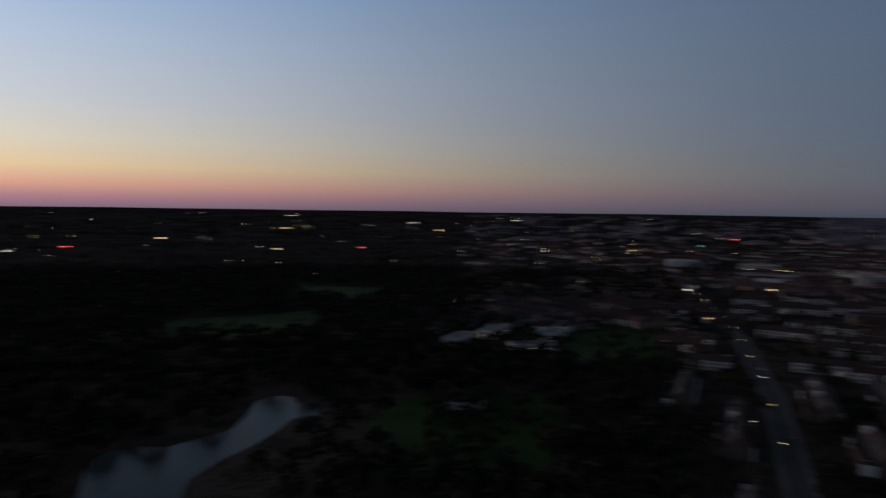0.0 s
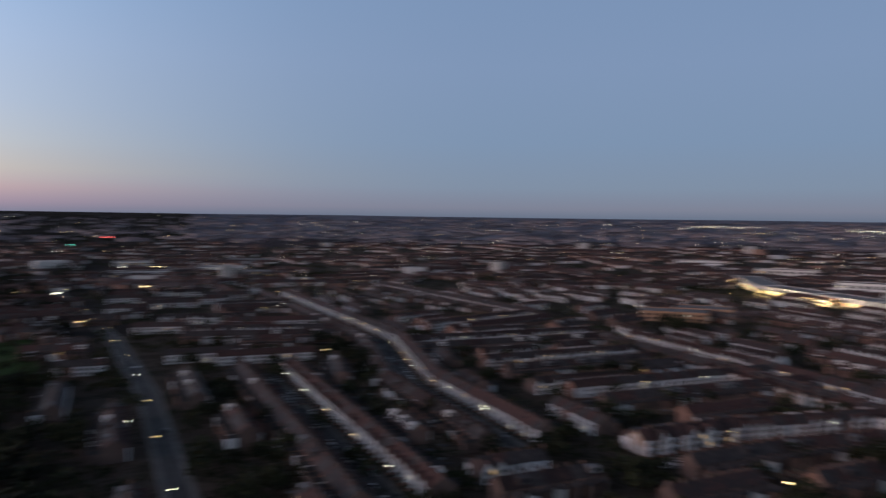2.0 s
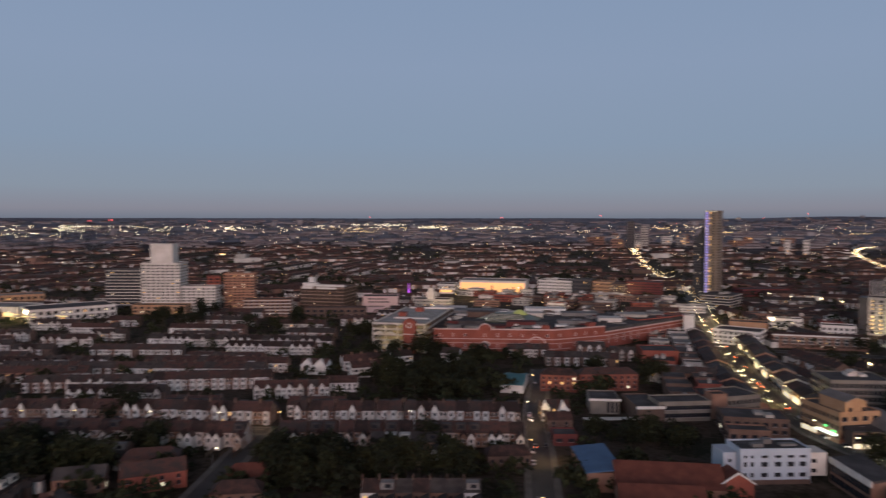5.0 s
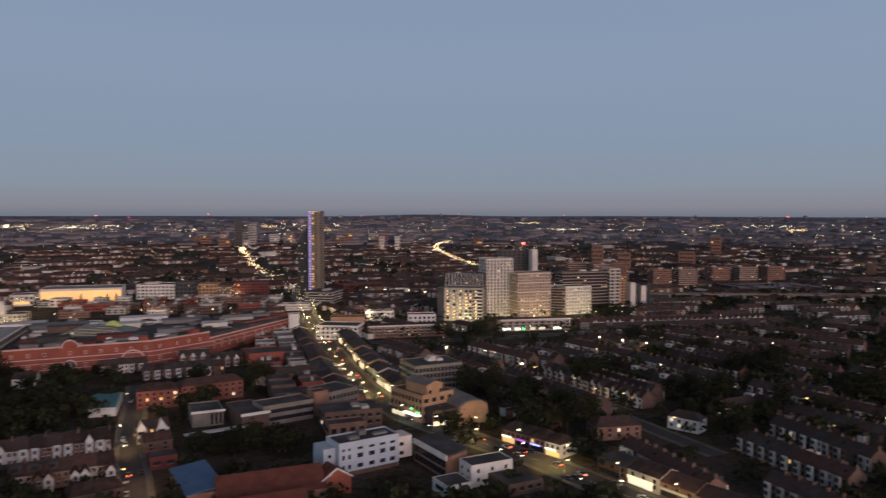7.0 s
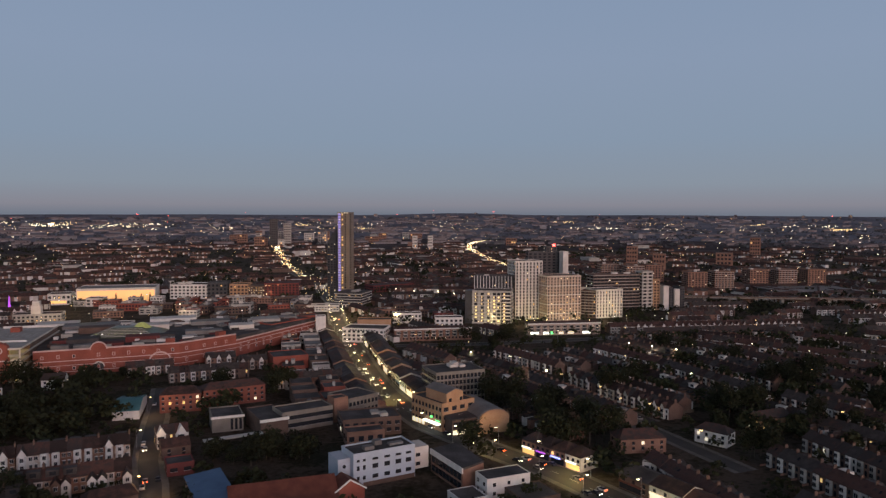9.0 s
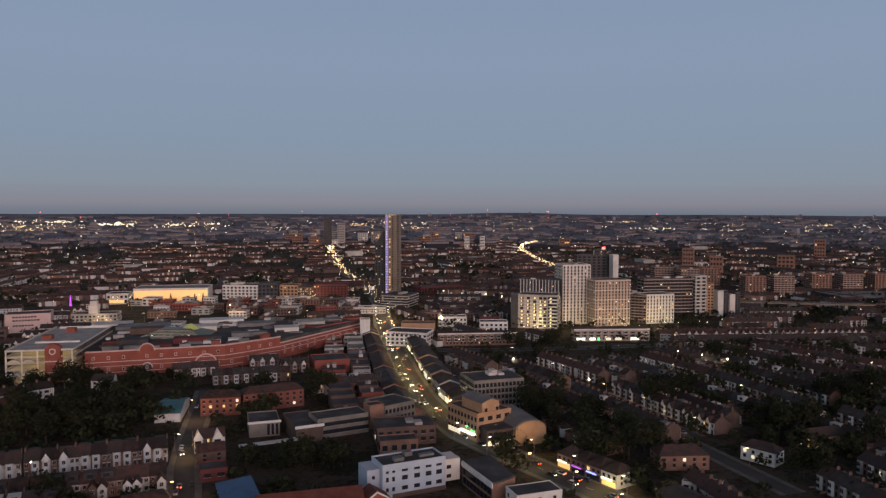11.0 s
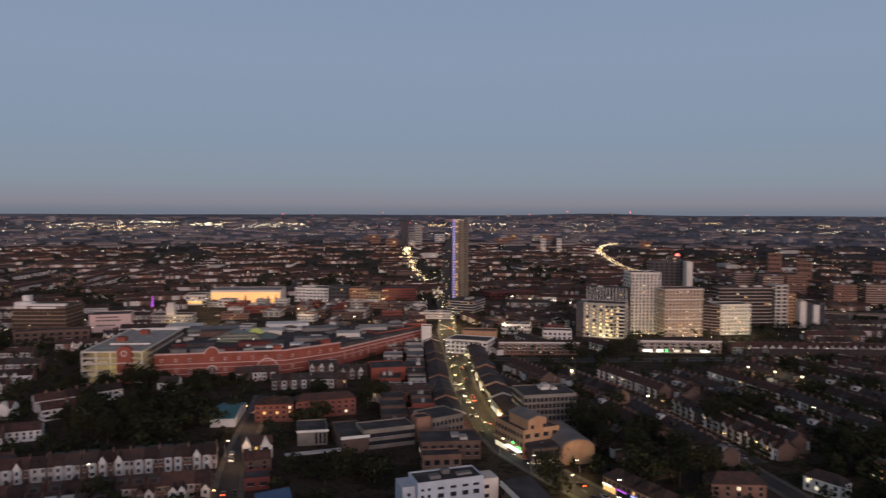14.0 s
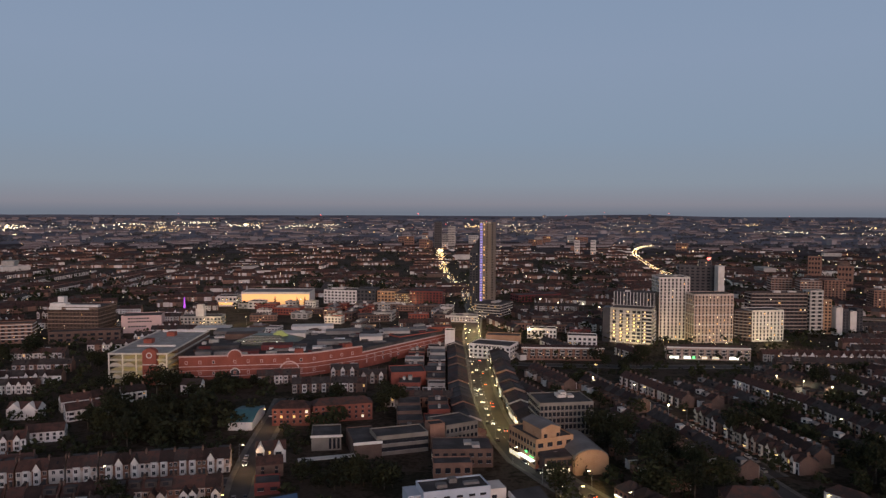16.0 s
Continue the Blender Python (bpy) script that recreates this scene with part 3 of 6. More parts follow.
row([(132, 654), (311, 690)], "plain", 20)
row([(135, 326), (145, 297), (154, 275)], "bay")
row([(180, 420), (230, 330)], "plain", 20)
row([(-205, 468), (-180, 482)], "plain")
row([(-172, 455), (-150, 466), (-128, 472)], "plain")
row([(-166, 500), (-148, 508)], "plain")
row([(-140, 492), (-124, 500)], "plain")

lanes, footways = Shape(), Shape()
for p, q in STREETS:
    strip(lanes, [p, q], 6.5, 0.045)
    for sgn in (1, -1):
        strip(footways, [p, q], 2.0, 0.16, 0, sgn * 4.25)
solo("road", lanes, ASPHALT, "narrow asphalt streets between facing terraces", "road")
solo("pavement", footways, PAVING, "narrow paved footways before the terraces", "pavement")

# the streets behind: terraces laid along the direction of the nearest street
KEEP = [(-215, 550, 130), (-300, 490, 75), (-470, 570, 75), (-620, 510, 95), (-640, 420, 60), (-60, 340, 75), (-90, 290, 60), (20, 330, 55), (0, 400, 45), (-120, 400, 40), (-160, 390, 32), (-150, 430, 30), (-215, 395, 50),
        (-100, 500, 30), (-130, 790, 70), (90, 740, 110), (180, 790, 70), (-400, 860, 90), (-270, 870, 90), (-300, 730, 130), (-700, 130, 50), (-850, 400, 90), (-1000, 370, 110), (0, 0, 150), (40, 290, 50), (110, 340, 50), (160, 380, 40), (-265, 400, 62), (-310, 370, 45), (-60, 740, 90), (-40, 830, 60), (-385, 665, 40), (0, 262, 40), (-50, 245, 40), (40, 262, 30), (-205, 345, 32), (-172, 346, 30), (-230, 360, 50)]
base_lines = list(CLEAR)
fill = random.Random(21)


def gap(x, y, lines):
    best = 1e9
    for (a, b) in lines:
        dx, dy = b[0] - a[0], b[1] - a[1]
        t = max(0, min(1, ((x - a[0]) * dx + (y - a[1]) * dy) / (dx * dx + dy * dy)))
        best = min(best, math.hypot(a[0] + t * dx - x, a[1] + t * dy - y))
    return best


def road_gap(x, y):
    return min(gap(x, y, list(zip(p, p[1:]))) - w / 2 for p, w in ROADS.values())


made = 0
for _ in range(5200):
    a, r = radians(fill.uniform(48, 226)), math.sqrt(fill.uniform(200 ** 2, 900 ** 2))
    x, y = r * math.cos(a), r * math.sin(a)
    if any(math.hypot(x - kx, y - ky) < kr for kx, ky, kr in KEEP) or (y < -150 and x > -260 + (y + 150) * 0.6):
        continue
    if (-575 * (y + 110) + 450 * (x + 223)) / 730 > 26:
        continue
    near = min(base_lines, key=lambda l: math.hypot((l[0][0] + l[1][0]) / 2 - x, (l[0][1] + l[1][1]) / 2 - y))
    th = math.atan2(near[1][1] - near[0][1], near[1][0] - near[0][0])
    L = fill.choice((28, 40, 52, 64))
    u = (math.cos(th), math.sin(th))
    p, q = (x - u[0] * L / 2, y - u[1] * L / 2), (x + u[0] * L / 2, y + u[1] * L / 2)
    back = (-u[1] * 6, u[0] * 6)
    ok = True
    for k in (-0.5, 0, 0.5):
        cx, cy = x + u[0] * L * k + back[0], y + u[1] * L * k + back[1]
        if gap(cx, cy, CLEAR) < 17.5 or road_gap(cx, cy) < 10:
            ok = False
            break
    if ok:
        CLEAR.append((p, q))
        CLEAR.append(((p[0] + back[0] * 1.6, p[1] + back[1] * 1.6), (q[0] + back[0] * 1.6, q[1] + back[1] * 1.6)))
        far_row(p, q)
        made += 1
for pr in PROTO:
    for o in (*pr.children_recursive, pr):
        bpy.data.objects.remove(o)


# ---- larger buildings ----
PANES = {}


def pane(w, h, mat):
    key = (round(w, 2), round(h, 2), mat.name)
    if key not in PANES:
        s = Shape().box(-w / 2, -0.07, 0, w / 2, 0.0, 0.12, 1).box(-w / 2, -0.05, 0.12, w / 2, 0.0, h)
        PANES[key] = s.mesh("window", [mat, STEEL])
    return PANES[key]


def windows(parent, w, h, floors, bays, y=0.0, x0=0.0, z0=1.0, ww=None, wh=None, lit=0.1, turn=None, top=0.6):
    """Windows in storeys and bays over a face that is w wide and h high; turn: the pose of the face. On far buildings they are one joined part."""
    fh, bw = (h - z0 - top) / floors, w / bays
    ww, wh = ww or bw * 0.55, wh or fh * 0.55
    far_off = parent.matrix_basis.translation.length > 440
    s = Shape(turn or Matrix())
    for f in range(floors):
        for b in range(bays):
            r = rnd.random()
            k = (1 if r < lit * 0.45 else 2) if r < lit else 0
            xc, zc = x0 + (b + 0.5) * bw, z0 + f * fh + (fh - wh) * 0.5
            wl_, hl_ = (ww * 0.5, wh * 0.7) if k else (ww, wh)
            if far_off:
                s.box(xc - ww / 2, y - 0.08, zc, xc + ww / 2, y + 0.02, zc + wh, 0)
                if k:
                    s.box(xc - wl_ / 2, y - 0.11, zc + 0.2, xc + wl_ / 2, y, zc + hl_, k)
            else:
                part("window", pane(ww, wh, (GLASS, LITWARM, LITWHITE)[k]), None, parent, at=(turn or Matrix()) @ Matrix.Translation((xc, y, zc)))
    if far_off:
        tagged(part("window", s, [GLASS, LITWARM, LITWHITE], parent), kind="stuff")


def side(w, d, right=True):
    """The pose of a building's end wall."""
    return Matrix.Translation((w, 0, 0)) @ Matrix.Rotation(math.pi / 2, 4, "Z") if right else Matrix.Translation((0, d, 0)) @ Matrix.Rotation(-math.pi / 2, 4, "Z")


def block(name, label, category, p, q, depth, h, wall, floors=0, bays=0, ends=0, roof=FELT, lit=0.1, z=0.0, parapet=0.7, group="", ww=None, wh=None, plant=0, bands=None):
    """A flat-roofed building with a parapet, storeys of windows, plant on the roof, and floor bands if it has them."""
    w = span(p, q)
    t = thing(name, front(p, q, z), label, category, group)
    part("wall", Shape().box(0, 0, 0, w, depth, h), wall, t)
    s = Shape()
    e = 0.35
    for a in ((-0.05, -0.05, w + 0.05, e), (-0.05, depth - e, w + 0.05, depth + 0.05), (-0.05, e, e, depth - e), (w - e, e, w + 0.05, depth - e)):
        s.box(a[0], a[1], h, a[2], a[3], h + parapet)
    part("parapet", s, wall, t)
    part("roof", Shape().box(e, e, h, w - e, depth - e, h + 0.15), roof, t)
    if floors:
        windows(t, w, h, floors, bays, lit=lit, ww=ww, wh=wh)
        if ends:
            windows(t, depth, h, floors, ends, lit=lit, turn=side(w, depth), ww=ww, wh=wh)
            windows(t, depth, h, floors, ends, lit=lit, turn=side(w, depth, False), ww=ww, wh=wh)
    if bands:
        fh = (h - 1.6) / floors
        for f in range(1, floors + 1):
            zz = 1.0 + f * fh - 0.3
            part("floor_band", Shape().box(-0.25, -0.25, zz, w + 0.25, depth + 0.25, zz + 0.55), bands, t)
    for k in range(plant):
        x, y = rnd.uniform(0.1, 0.7) * w, rnd.uniform(0.15, 0.6) * depth
        part("roof_plant", Shape().box(x, y, h + 0.1, x + rnd.uniform(0.1, 0.2) * w, y + rnd.uniform(0.15, 0.3) * depth, h + rnd.uniform(1.2, 2.8)), rnd.choice((LEAD, CONCRETE, RENDER)), t)
    return t


# the slender tower, its lower twin and their podium
TX = Matrix.Translation((-135, 855, 0)) @ Matrix.Rotation(radians(-12), 4, "Z") @ Matrix.Diagonal((1.17, 1.17, 1, 1))
tw = thing("tower", TX, "slender bronze residential tower with a lit blue stair strip", "tower")
part("wall", Shape().box(-6, -6, 12, 6, 6, 104), BRONZE, tw)
for k in range(31):
    z = 14 + k * 2.9
    part("floor_band", Shape().box(-6.12, -6.12, z, 6.12, 6.12, z + 0.3), BRONZE, tw)
    part("window", Shape().box(1.4, -6.2, z + 0.8, 2.6, -6.05, z + 2.3), GLASS, tw)
    part("window", Shape().box(6.05, -4, z + 1.0, 6.2, -1, z + 2.2), GLASS, tw)
    part("stair_light", Shape().box(-5.5, -6.25, z + 0.35, -2.7, -6.1, z + 2.6), STAIRGLOW, tw, "blue-violet lit stair window")
    if rnd.random() < 0.45:
        part("stair_lamp", Shape().box(-4.6, -6.35, z + 1.0, -3.9, -6.26, z + 1.7), LITWHITE, tw)
    if rnd.random() < 0.55:
        part("lit_window", Shape().box(-1.7, -6.3, z + 0.6, -0.3, -6.12, z + 2.3), LITWARM, tw, "yellow lit window")
for x in (-2.0, 0.0, 3.5):
    part("rib", Shape().box(x - 0.15, -6.4, 12, x + 0.15, -6.1, 104), BRONZE, tw)
part("crown", Shape().box(-6.3, -6.3, 104, 6.3, 6.3, 105), BRONZE, tw)
for k in range(4):
    part("crown_light", Shape().box(-5 + 3 * k, -6.5, 103.9, -4 + 3 * k, -6.3, 104.6), LITWHITE, tw)
t2 = thing("tower", Matrix.Translation((-151, 864, 0)) @ Matrix.Rotation(radians(-12), 4, "Z"), "lower dark tower with a sloping top", "tower")
part("wall", Shape().prism([(-5.5, -5.5), (5.5, -5.5), (5.5, 5.5), (-5.5, 5.5)], 0, 70), DARKCLAD, t2)
part("sloping_top", Shape().along_y([(-5.5, 70), (5.5, 70), (5.5, 86)][::-1], -5.5, 5.5), DARKCLAD, t2)
windows(t2, 11, 70, 23, 3, y=-5.5, x0=-5.5, lit=0.25)
block("podium", "dark glazed podium with lit bands under the tower", "building", (-140, 812), (-110, 806), 36, 16, DARKCLAD, 5, 8, 6, bands=RENDER, lit=0.2, plant=2)

# the group of new flats
f1 = block("apartment_block", "warm lit pale apartment block with dark glazed corner", "apartment block", (12, 705), (48, 700), 22, 31, CONCRETE, 0, 0, 0, lit=0, plant=0, group="new flats")
balconies, glazing = Shape(), Shape()
for f in range(9):
    z = 1.6 + f * 3.2
    for k, x in enumerate((3.5, 9.5, 15.5, 21.0, 25.0)):
        glazing.box(x - 1.5, -0.12, z, x + 1.5, 0.02, z + 2.3)
        if rnd.random() < 0.72:
            balconies.box(x - 1.0, -0.2, z + 0.5, x + rnd.choice((0.2, 0.9)), -0.08, z + 2.1)
    glazing.box(27.5, -0.15, z - 0.4, 36.1, 0.02, z + 2.6)
    if rnd.random() < 0.8:
        balconies.box(29.5, -0.24, z + 0.6, 31.0, -0.1, z + 2.0)
    part("floor_band", Shape().box(-0.1, -0.45, z - 0.55, 27.2, 0.0, z - 0.25), RENDER, f1, "pale floor edge")
    part("balcony", Shape().box(28.4, -1.5, z - 0.5, 36.3, -0.0, z - 0.25).box(28.4, -1.5, z - 0.25, 36.3, -1.42, z + 0.7).box(36.2, 3, z - 0.5, 37.6, 19, z - 0.25).box(37.5, 3, z - 0.25, 37.6, 19, z + 0.7), RENDER, f1, "white-edged balcony")
tagged(part("window", glazing, GLASS, f1), kind="stuff")
tagged(part("lit_window", balconies, BALCONYGLOW, f1, "warm lit balcony doors"), kind="stuff")
windows(f1, 22, 31, 9, 6, lit=0.2, turn=side(36.3, 22), wh=2.1)
f1b = block("apartment_block", "pale apartment block behind with tall white fins", "apartment block", (14, 728), (50, 722), 18, 43, DARKCLAD, 13, 10, 4, lit=0.06, plant=1, group="new flats")
for k in range(13):
    part("fin", Shape().box(k * 3.0 - 0.25, -0.6, 28, k * 3.0 + 0.25, 0.0, 43.6), WHITE, f1b, "tall white fin")
part("glazed_corner", Shape().box(-7, 0.5, 0, 0, 16, 31), DARKCLAD, f1)
block("apartment_block", "tall white gridded apartment block", "apartment block", (54, 732), (81, 740), 24, 57, RENDER, 18, 8, 6, lit=0.06, plant=1, group="new flats", ww=1.5, wh=2.3)
bb = block("apartment_block", "buff apartment block with white floor bands", "apartment block", (84, 722), (118, 735), 22, 43.5, BUFF, 14, 11, 5, lit=0.06, group="new flats", ww=1.2, wh=2.1)
for z in (7, 16, 25, 34, 43):
    part("floor_band", Shape().box(-0.2, -0.2, z, 36.7, 22.2, z + 0.45), WHITE, bb, "white floor band")
block("apartment_block", "low dark balconied apartment block", "apartment block", (121, 752), (135, 746), 18, 27, DARKBRICK, 9, 4, 4, lit=0.1, bands=CONCRETE, group="new flats")
block("apartment_block", "low white gridded apartment block", "apartment block", (135, 746), (163, 757), 20, 28, RENDER, 8, 9, 5, lit=0.08, group="new flats", ww=1.3, wh=2.3)
block("office_slab", "long dark banded office slab", "office", (140, 795), (196, 812), 16, 39, DARKBRICK, 11, 14, 2, lit=0.03, ww=3.6, bands=CONCRETE, plant=2)
block("stair_tower", "white concrete stair tower of an office", "tower", (194, 807), (206, 811), 14, 42, CONCRETE, 11, 2, 2, lit=0.02, bands=RENDER)
block("office_slab", "dark slab block with a white end", "office", (75, 850), (118, 856), 14, 60, DARKCLAD, 18, 8, 2, lit=0.02)
block("stair_tower", "white end tower of a dark slab", "tower", (113, 838), (119, 839.5), 12, 61, RENDER, lit=0)
mast = block("tower", "narrow tower topped by a red aircraft lamp", "tower", (96, 856), (108, 858), 12, 66, DARKCLAD, 20, 3, 2, lit=0.2)
part("red_lamp", Shape().box(8, 2, 66.5, 11, 4, 69), FARRED, mast, "red aircraft warning lamp")
block("apartment_block", "orange brick block lit from below", "apartment block", (204, 812), (214, 813), 14, 33, ORANGEBRICK, 10, 3, 3, lit=0.1)
for x in (217, 231):
    block("fin_tower", "white slender fin tower", "tower", (x, 808 + (x - 217) * 0.6), (x + 6, 810 + (x - 217) * 0.6), 14, 26 - (x - 217) * 0.3, RENDER, lit=0)
    block("apartment_block", "dark block beside a white fin", "apartment block", (x + 6, 811 + (x - 217) * 0.6), (x + 12, 813 + (x - 217) * 0.6), 14, 24, DARKCLAD, 8, 2, 2, lit=0.05)
for i, (x, y) in enumerate([(296, 990), (334, 1000), (395, 1040), (434, 1040), (478, 1050), (230, 1060), (262, 1080), (200, 1090)]):
    block("tower_block", "brown brick tower block of council flats", "tower block", (x, y), (x + 26, y + 3), 22, 27 if i < 5 else 30, BRICK, 9, 6, 4, lit=0.07, plant=1, group="brown tower blocks", bands=CONCRETE if i % 2 else None)
sh = thing("station_shed", front((397, 945), (505, 960)), "long low shed with a pale flat roof", "shed")
part("wall", Shape().box(0, 0, 0, 108, 60, 7), DARKCLAD, sh)
part("roof", Shape().box(-2, -2, 7, 110, 62, 7.8), LEAD, sh)
viaduct = thing("viaduct", front((180, 880), (640, 850)), "long concrete road viaduct", "viaduct")
part("deck", Shape().box(0, 0, 6.5, 460, 14, 8), STONEGREY, viaduct)
part("parapet", Shape().box(0, -0.2, 8, 460, 0.2, 9), DARKBRICK, viaduct)
for k in range(16):
    part("pier", Shape().box(14 + k * 29, 4, 0, 17 + k * 29, 10, 6.5), CONCRETE, viaduct)

# the white tower group and the blocks beside it
wtw = block("tower_block", "white concrete tower block with a narrower top", "tower block", (-630, 497), (-596, 517), 24, 50, RENDER, 16, 8, 5, lit=0.06)
part("upper_tower", Shape().box(8, 4, 50, 31, 20, 70), RENDER, wtw, "narrower upper storeys")

block("banded_block", "white and dark banded slab block", "office", (-688, 497), (-652, 517), 18, 41, DARKCLAD, 12, 8, 3, lit=0.03, bands=RENDER)
block("apartment_block", "white wing beside the tower block", "apartment block", (-596, 519), (-566, 537), 16, 26, RENDER, 8, 7, 3, lit=0.08)
block("podium", "brown brick podium below the tower block", "building", (-625, 482), (-578, 508), 16, 9, ORANGEBRICK, 2, 8, 3, lit=0.12)
block("apartment_block", "orange brick apartment block", "apartment block", (-580, 561), (-554, 579), 18, 37, TERRACOTTA, 12, 7, 4, lit=0.08, plant=1)
block("apartment_block", "low red brick wing", "apartment block", (-590, 548), (-582, 558), 14, 34, REDBRICK, 10, 2, 2, lit=0.05)
block("apartment_block", "small white apartment block with balconies", "apartment block", (-511, 521), (-473, 546), 16, 17, BRICK, 5, 9, 4, lit=0.1, bands=WHITE)
off = block("office_block", "large brown office block wrapped in scaffolding with white roof plant", "office", (-490, 580), (-444, 592), 34, 26, DARKBRICK, 7, 14, 8, lit=0.03, bands=BUFF)
part("roof_house", Shape().box(1, 2, 26, 16, 10, 30).box(16, 3, 26, 46, 8, 28.5).box(3, 12, 26, 9, 18, 35), WHITE, off, "white rooftop plant room")
part("sheeting", Shape().box(2, -1.5, 24.6, 14, -1.4, 27).box(18, -1.5, 24.6, 40, -1.4, 26.4), WHITE, off, "white scaffold sheeting")
scaffold = Shape()
for k in range(20):
    scaffold.box(k * 2.5 - 0.08, -1.4, 0, k * 2.5 + 0.08, -1.24, 27)
    scaffold.box(48.6, k * 1.8 - 0.08, 0, 48.76, k * 1.8 + 0.08, 27)
for k in range(13):
    z = 2 + k * 2.0
    scaffold.box(-0.5, -1.5, z, 48.8, -0.5, z + 0.16).box(-0.5, -1.45, z + 1.0, 48.8, -1.35, z + 1.1)
    scaffold.box(47.8, -1.5, z, 48.8, 34.5, z + 0.16).box(48.7, -1.5, z + 1.0, 48.8, 34.5, z + 1.1)
tagged(part("scaffolding", scaffold, TIMBER, off, "boarded tube scaffolding"), kind="stuff")
pb = block("pink_block", "pale pink rendered block with dark lettering bars", "building", (-434, 610), (-403, 628), 24, 16, PINK, lit=0)
for z, n in ((13.2, 8), (10.2, 9), (5.6, 7)):
    for k in range(n):
        part("letter_bar", Shape().box(6 + 2.4 * k, -0.15, z, 7.8 + 2.4 * k, -0.02, z + 1.4), DARKCLAD, pb)
block("low_office", "low dark brick building", "building", (-455, 545), (-405, 575), 14, 10, DARKBRICK, 2, 9, 3, lit=0.05)
cp = block("car_park", "low pale car park building with open decks", "car park", (-648, 392), (-622, 462), 40, 12, RENDER, 2, 12, 6, lit=0.35, bands=WHITE)

# the shopping mall: car park, long red brick wall, roofs
mp = thing("mall_car_park", front((-299, 439), (-262, 451)), "multi-storey car park with yellow lit decks and brick piers", "car park")
W = span((-299, 439), (-262, 451))
DECK = 4.0
for k in range(6):
    z = k * DECK
    part("deck", Shape().box(0, 0, z + 0.1, W, 96, z + 0.5), CONCRETE, mp)
    part("deck_parapet", Shape().box(-0.2, -0.2, z + 0.5, W + 0.2, 0.1, z + 1.4).box(-0.25, 0, z + 0.5, 0.1, 96, z + 1.4).box(W - 0.1, 0, z + 0.5, W + 0.25, 96, z + 1.4), RENDER if k == 5 else CONCRETE, mp)
    if k < 5:
        for y in (4, 11, 18):
            part("deck_light", Shape().box(2, y, z + 3.7, W - 2, y + 0.3, z + 3.85), DECKLAMP, mp, "yellow deck strip lamp")
for z in (4.6, 12.6):
    for x in (1, 9.5, 33):
        w2 = 3.8 if x < 20 else 2.6
        part("arch_brace", Shape().along_y([(x + w2 + w2 * math.cos(a * math.pi / 8), z + 2.4 * math.sin(a * math.pi / 8)) for a in range(9)][::-1] + [(x + w2 - (w2 - 0.5) * math.cos(a * math.pi / 8), z + 2.0 * math.sin(a * math.pi / 8)) for a in range(9)], -0.45, -0.2), RENDER, mp, "pale curved steel brace")
part("core", Shape().box(1, 24, 0, W - 1, 95, 19.8), DARKBRICK, mp)
for x in (0, 9, 18, W - 0.8):
    part("pier", Shape().box(x, -0.35, 0, x + 0.8, 0.4, 20.8), RENDER, mp)
part("stair_pier", Shape().along_y([(23, 0), (23, 22.5), (25, 24.2), (27.5, 24.8), (30, 24.2), (32, 22.5), (32, 0)][::-1], -1.5, 3), REDBRICK, mp, "red brick stair tower with a curved top")
part("roundel", Shape().along_y([(27.5 + 2 * math.cos(a * 0.524), 20 + 2 * math.sin(a * 0.524)) for a in range(12)][::-1], -1.65, -1.4), RENDER, mp)
part("roundel_panel", Shape().along_y([(27.5 + 1.4 * math.cos(a * 0.524), 20 + 1.4 * math.sin(a * 0.524)) for a in range(12)][::-1], -1.75, -1.6), REDBRICK, mp)
for z in (6.5, 13.5):
    part("stone_band", Shape().box(22.9, -1.65, z, 32.1, -1.4, z + 0.5), RENDER, mp)
for x, y in ((8, 40), (14, 70)):
    part("roof_stair", Shape().box(x, y, 20.4, x + 6, y + 6, 23.6), REDBRICK, mp, "red brick roof stair")
part("roof_screen", Shape().box(8, 28, 20.5, W - 4, 28.6, 21.6), WHITE, mp)
part("roof_screen", Shape().box(4, 90, 20.5, W, 90.5, 22), WHITE, mp)
for k in range(9):
    part("bay_line", Shape().box(4 + 3.6 * k, 50, 20.5, 4.15 + 3.6 * k, 62, 20.52), WHITE, mp)

MALL = [(-262, 463), (-233, 477), (-184, 501), (-176, 512), (-158, 538), (-140, 586), (-122, 634)]
mall = thing("shopping_mall", Matrix(), "long curving red brick shopping mall with pale bands", "shopping mall")
mh = 16.5
for i, (p, q) in enumerate(zip(MALL, MALL[1:])):
    m, w = front(p, q), span(p, q)
    part("wall", Shape(m).box(0, 0, 0, w, 1.0, mh - (0 if i < 4 else 4.5)), REDBRICK, mall)
    part("stone_band", Shape(m).box(-0.05, -0.25, mh - 0.6 - (0 if i < 4 else 4.5), w + 0.05, 1.2, mh - (0 if i < 4 else 4.5) + 0.25), PINK, mall, "pale stone cornice")
    part("stone_band", Shape(m).box(-0.05, -0.15, mh * 0.55, w + 0.05, 0.2, mh * 0.55 + 0.5), PINK, mall)
    part("stone_band", Shape(m).box(-0.05, -0.1, mh * 0.38, w + 0.05, 0.2, mh * 0.38 + 0.3), PINK, mall)
    for k in range(int(w / 9)):
        for z in (3.4, 11.0 if i < 4 else 7.4):
            part("window", Shape(m).box(4 + k * 9, -0.2, z, 5.8 + k * 9, 0.1, z + 2.2), PINK, mall)
            part("window_pane", Shape(m).box(4.3 + k * 9, -0.24, z + 0.3, 5.5 + k * 9, 0.0, z + 1.9), REDBRICK if rnd.random() > 0.3 else GLASS, mall)
m = front(MALL[1], MALL[2])


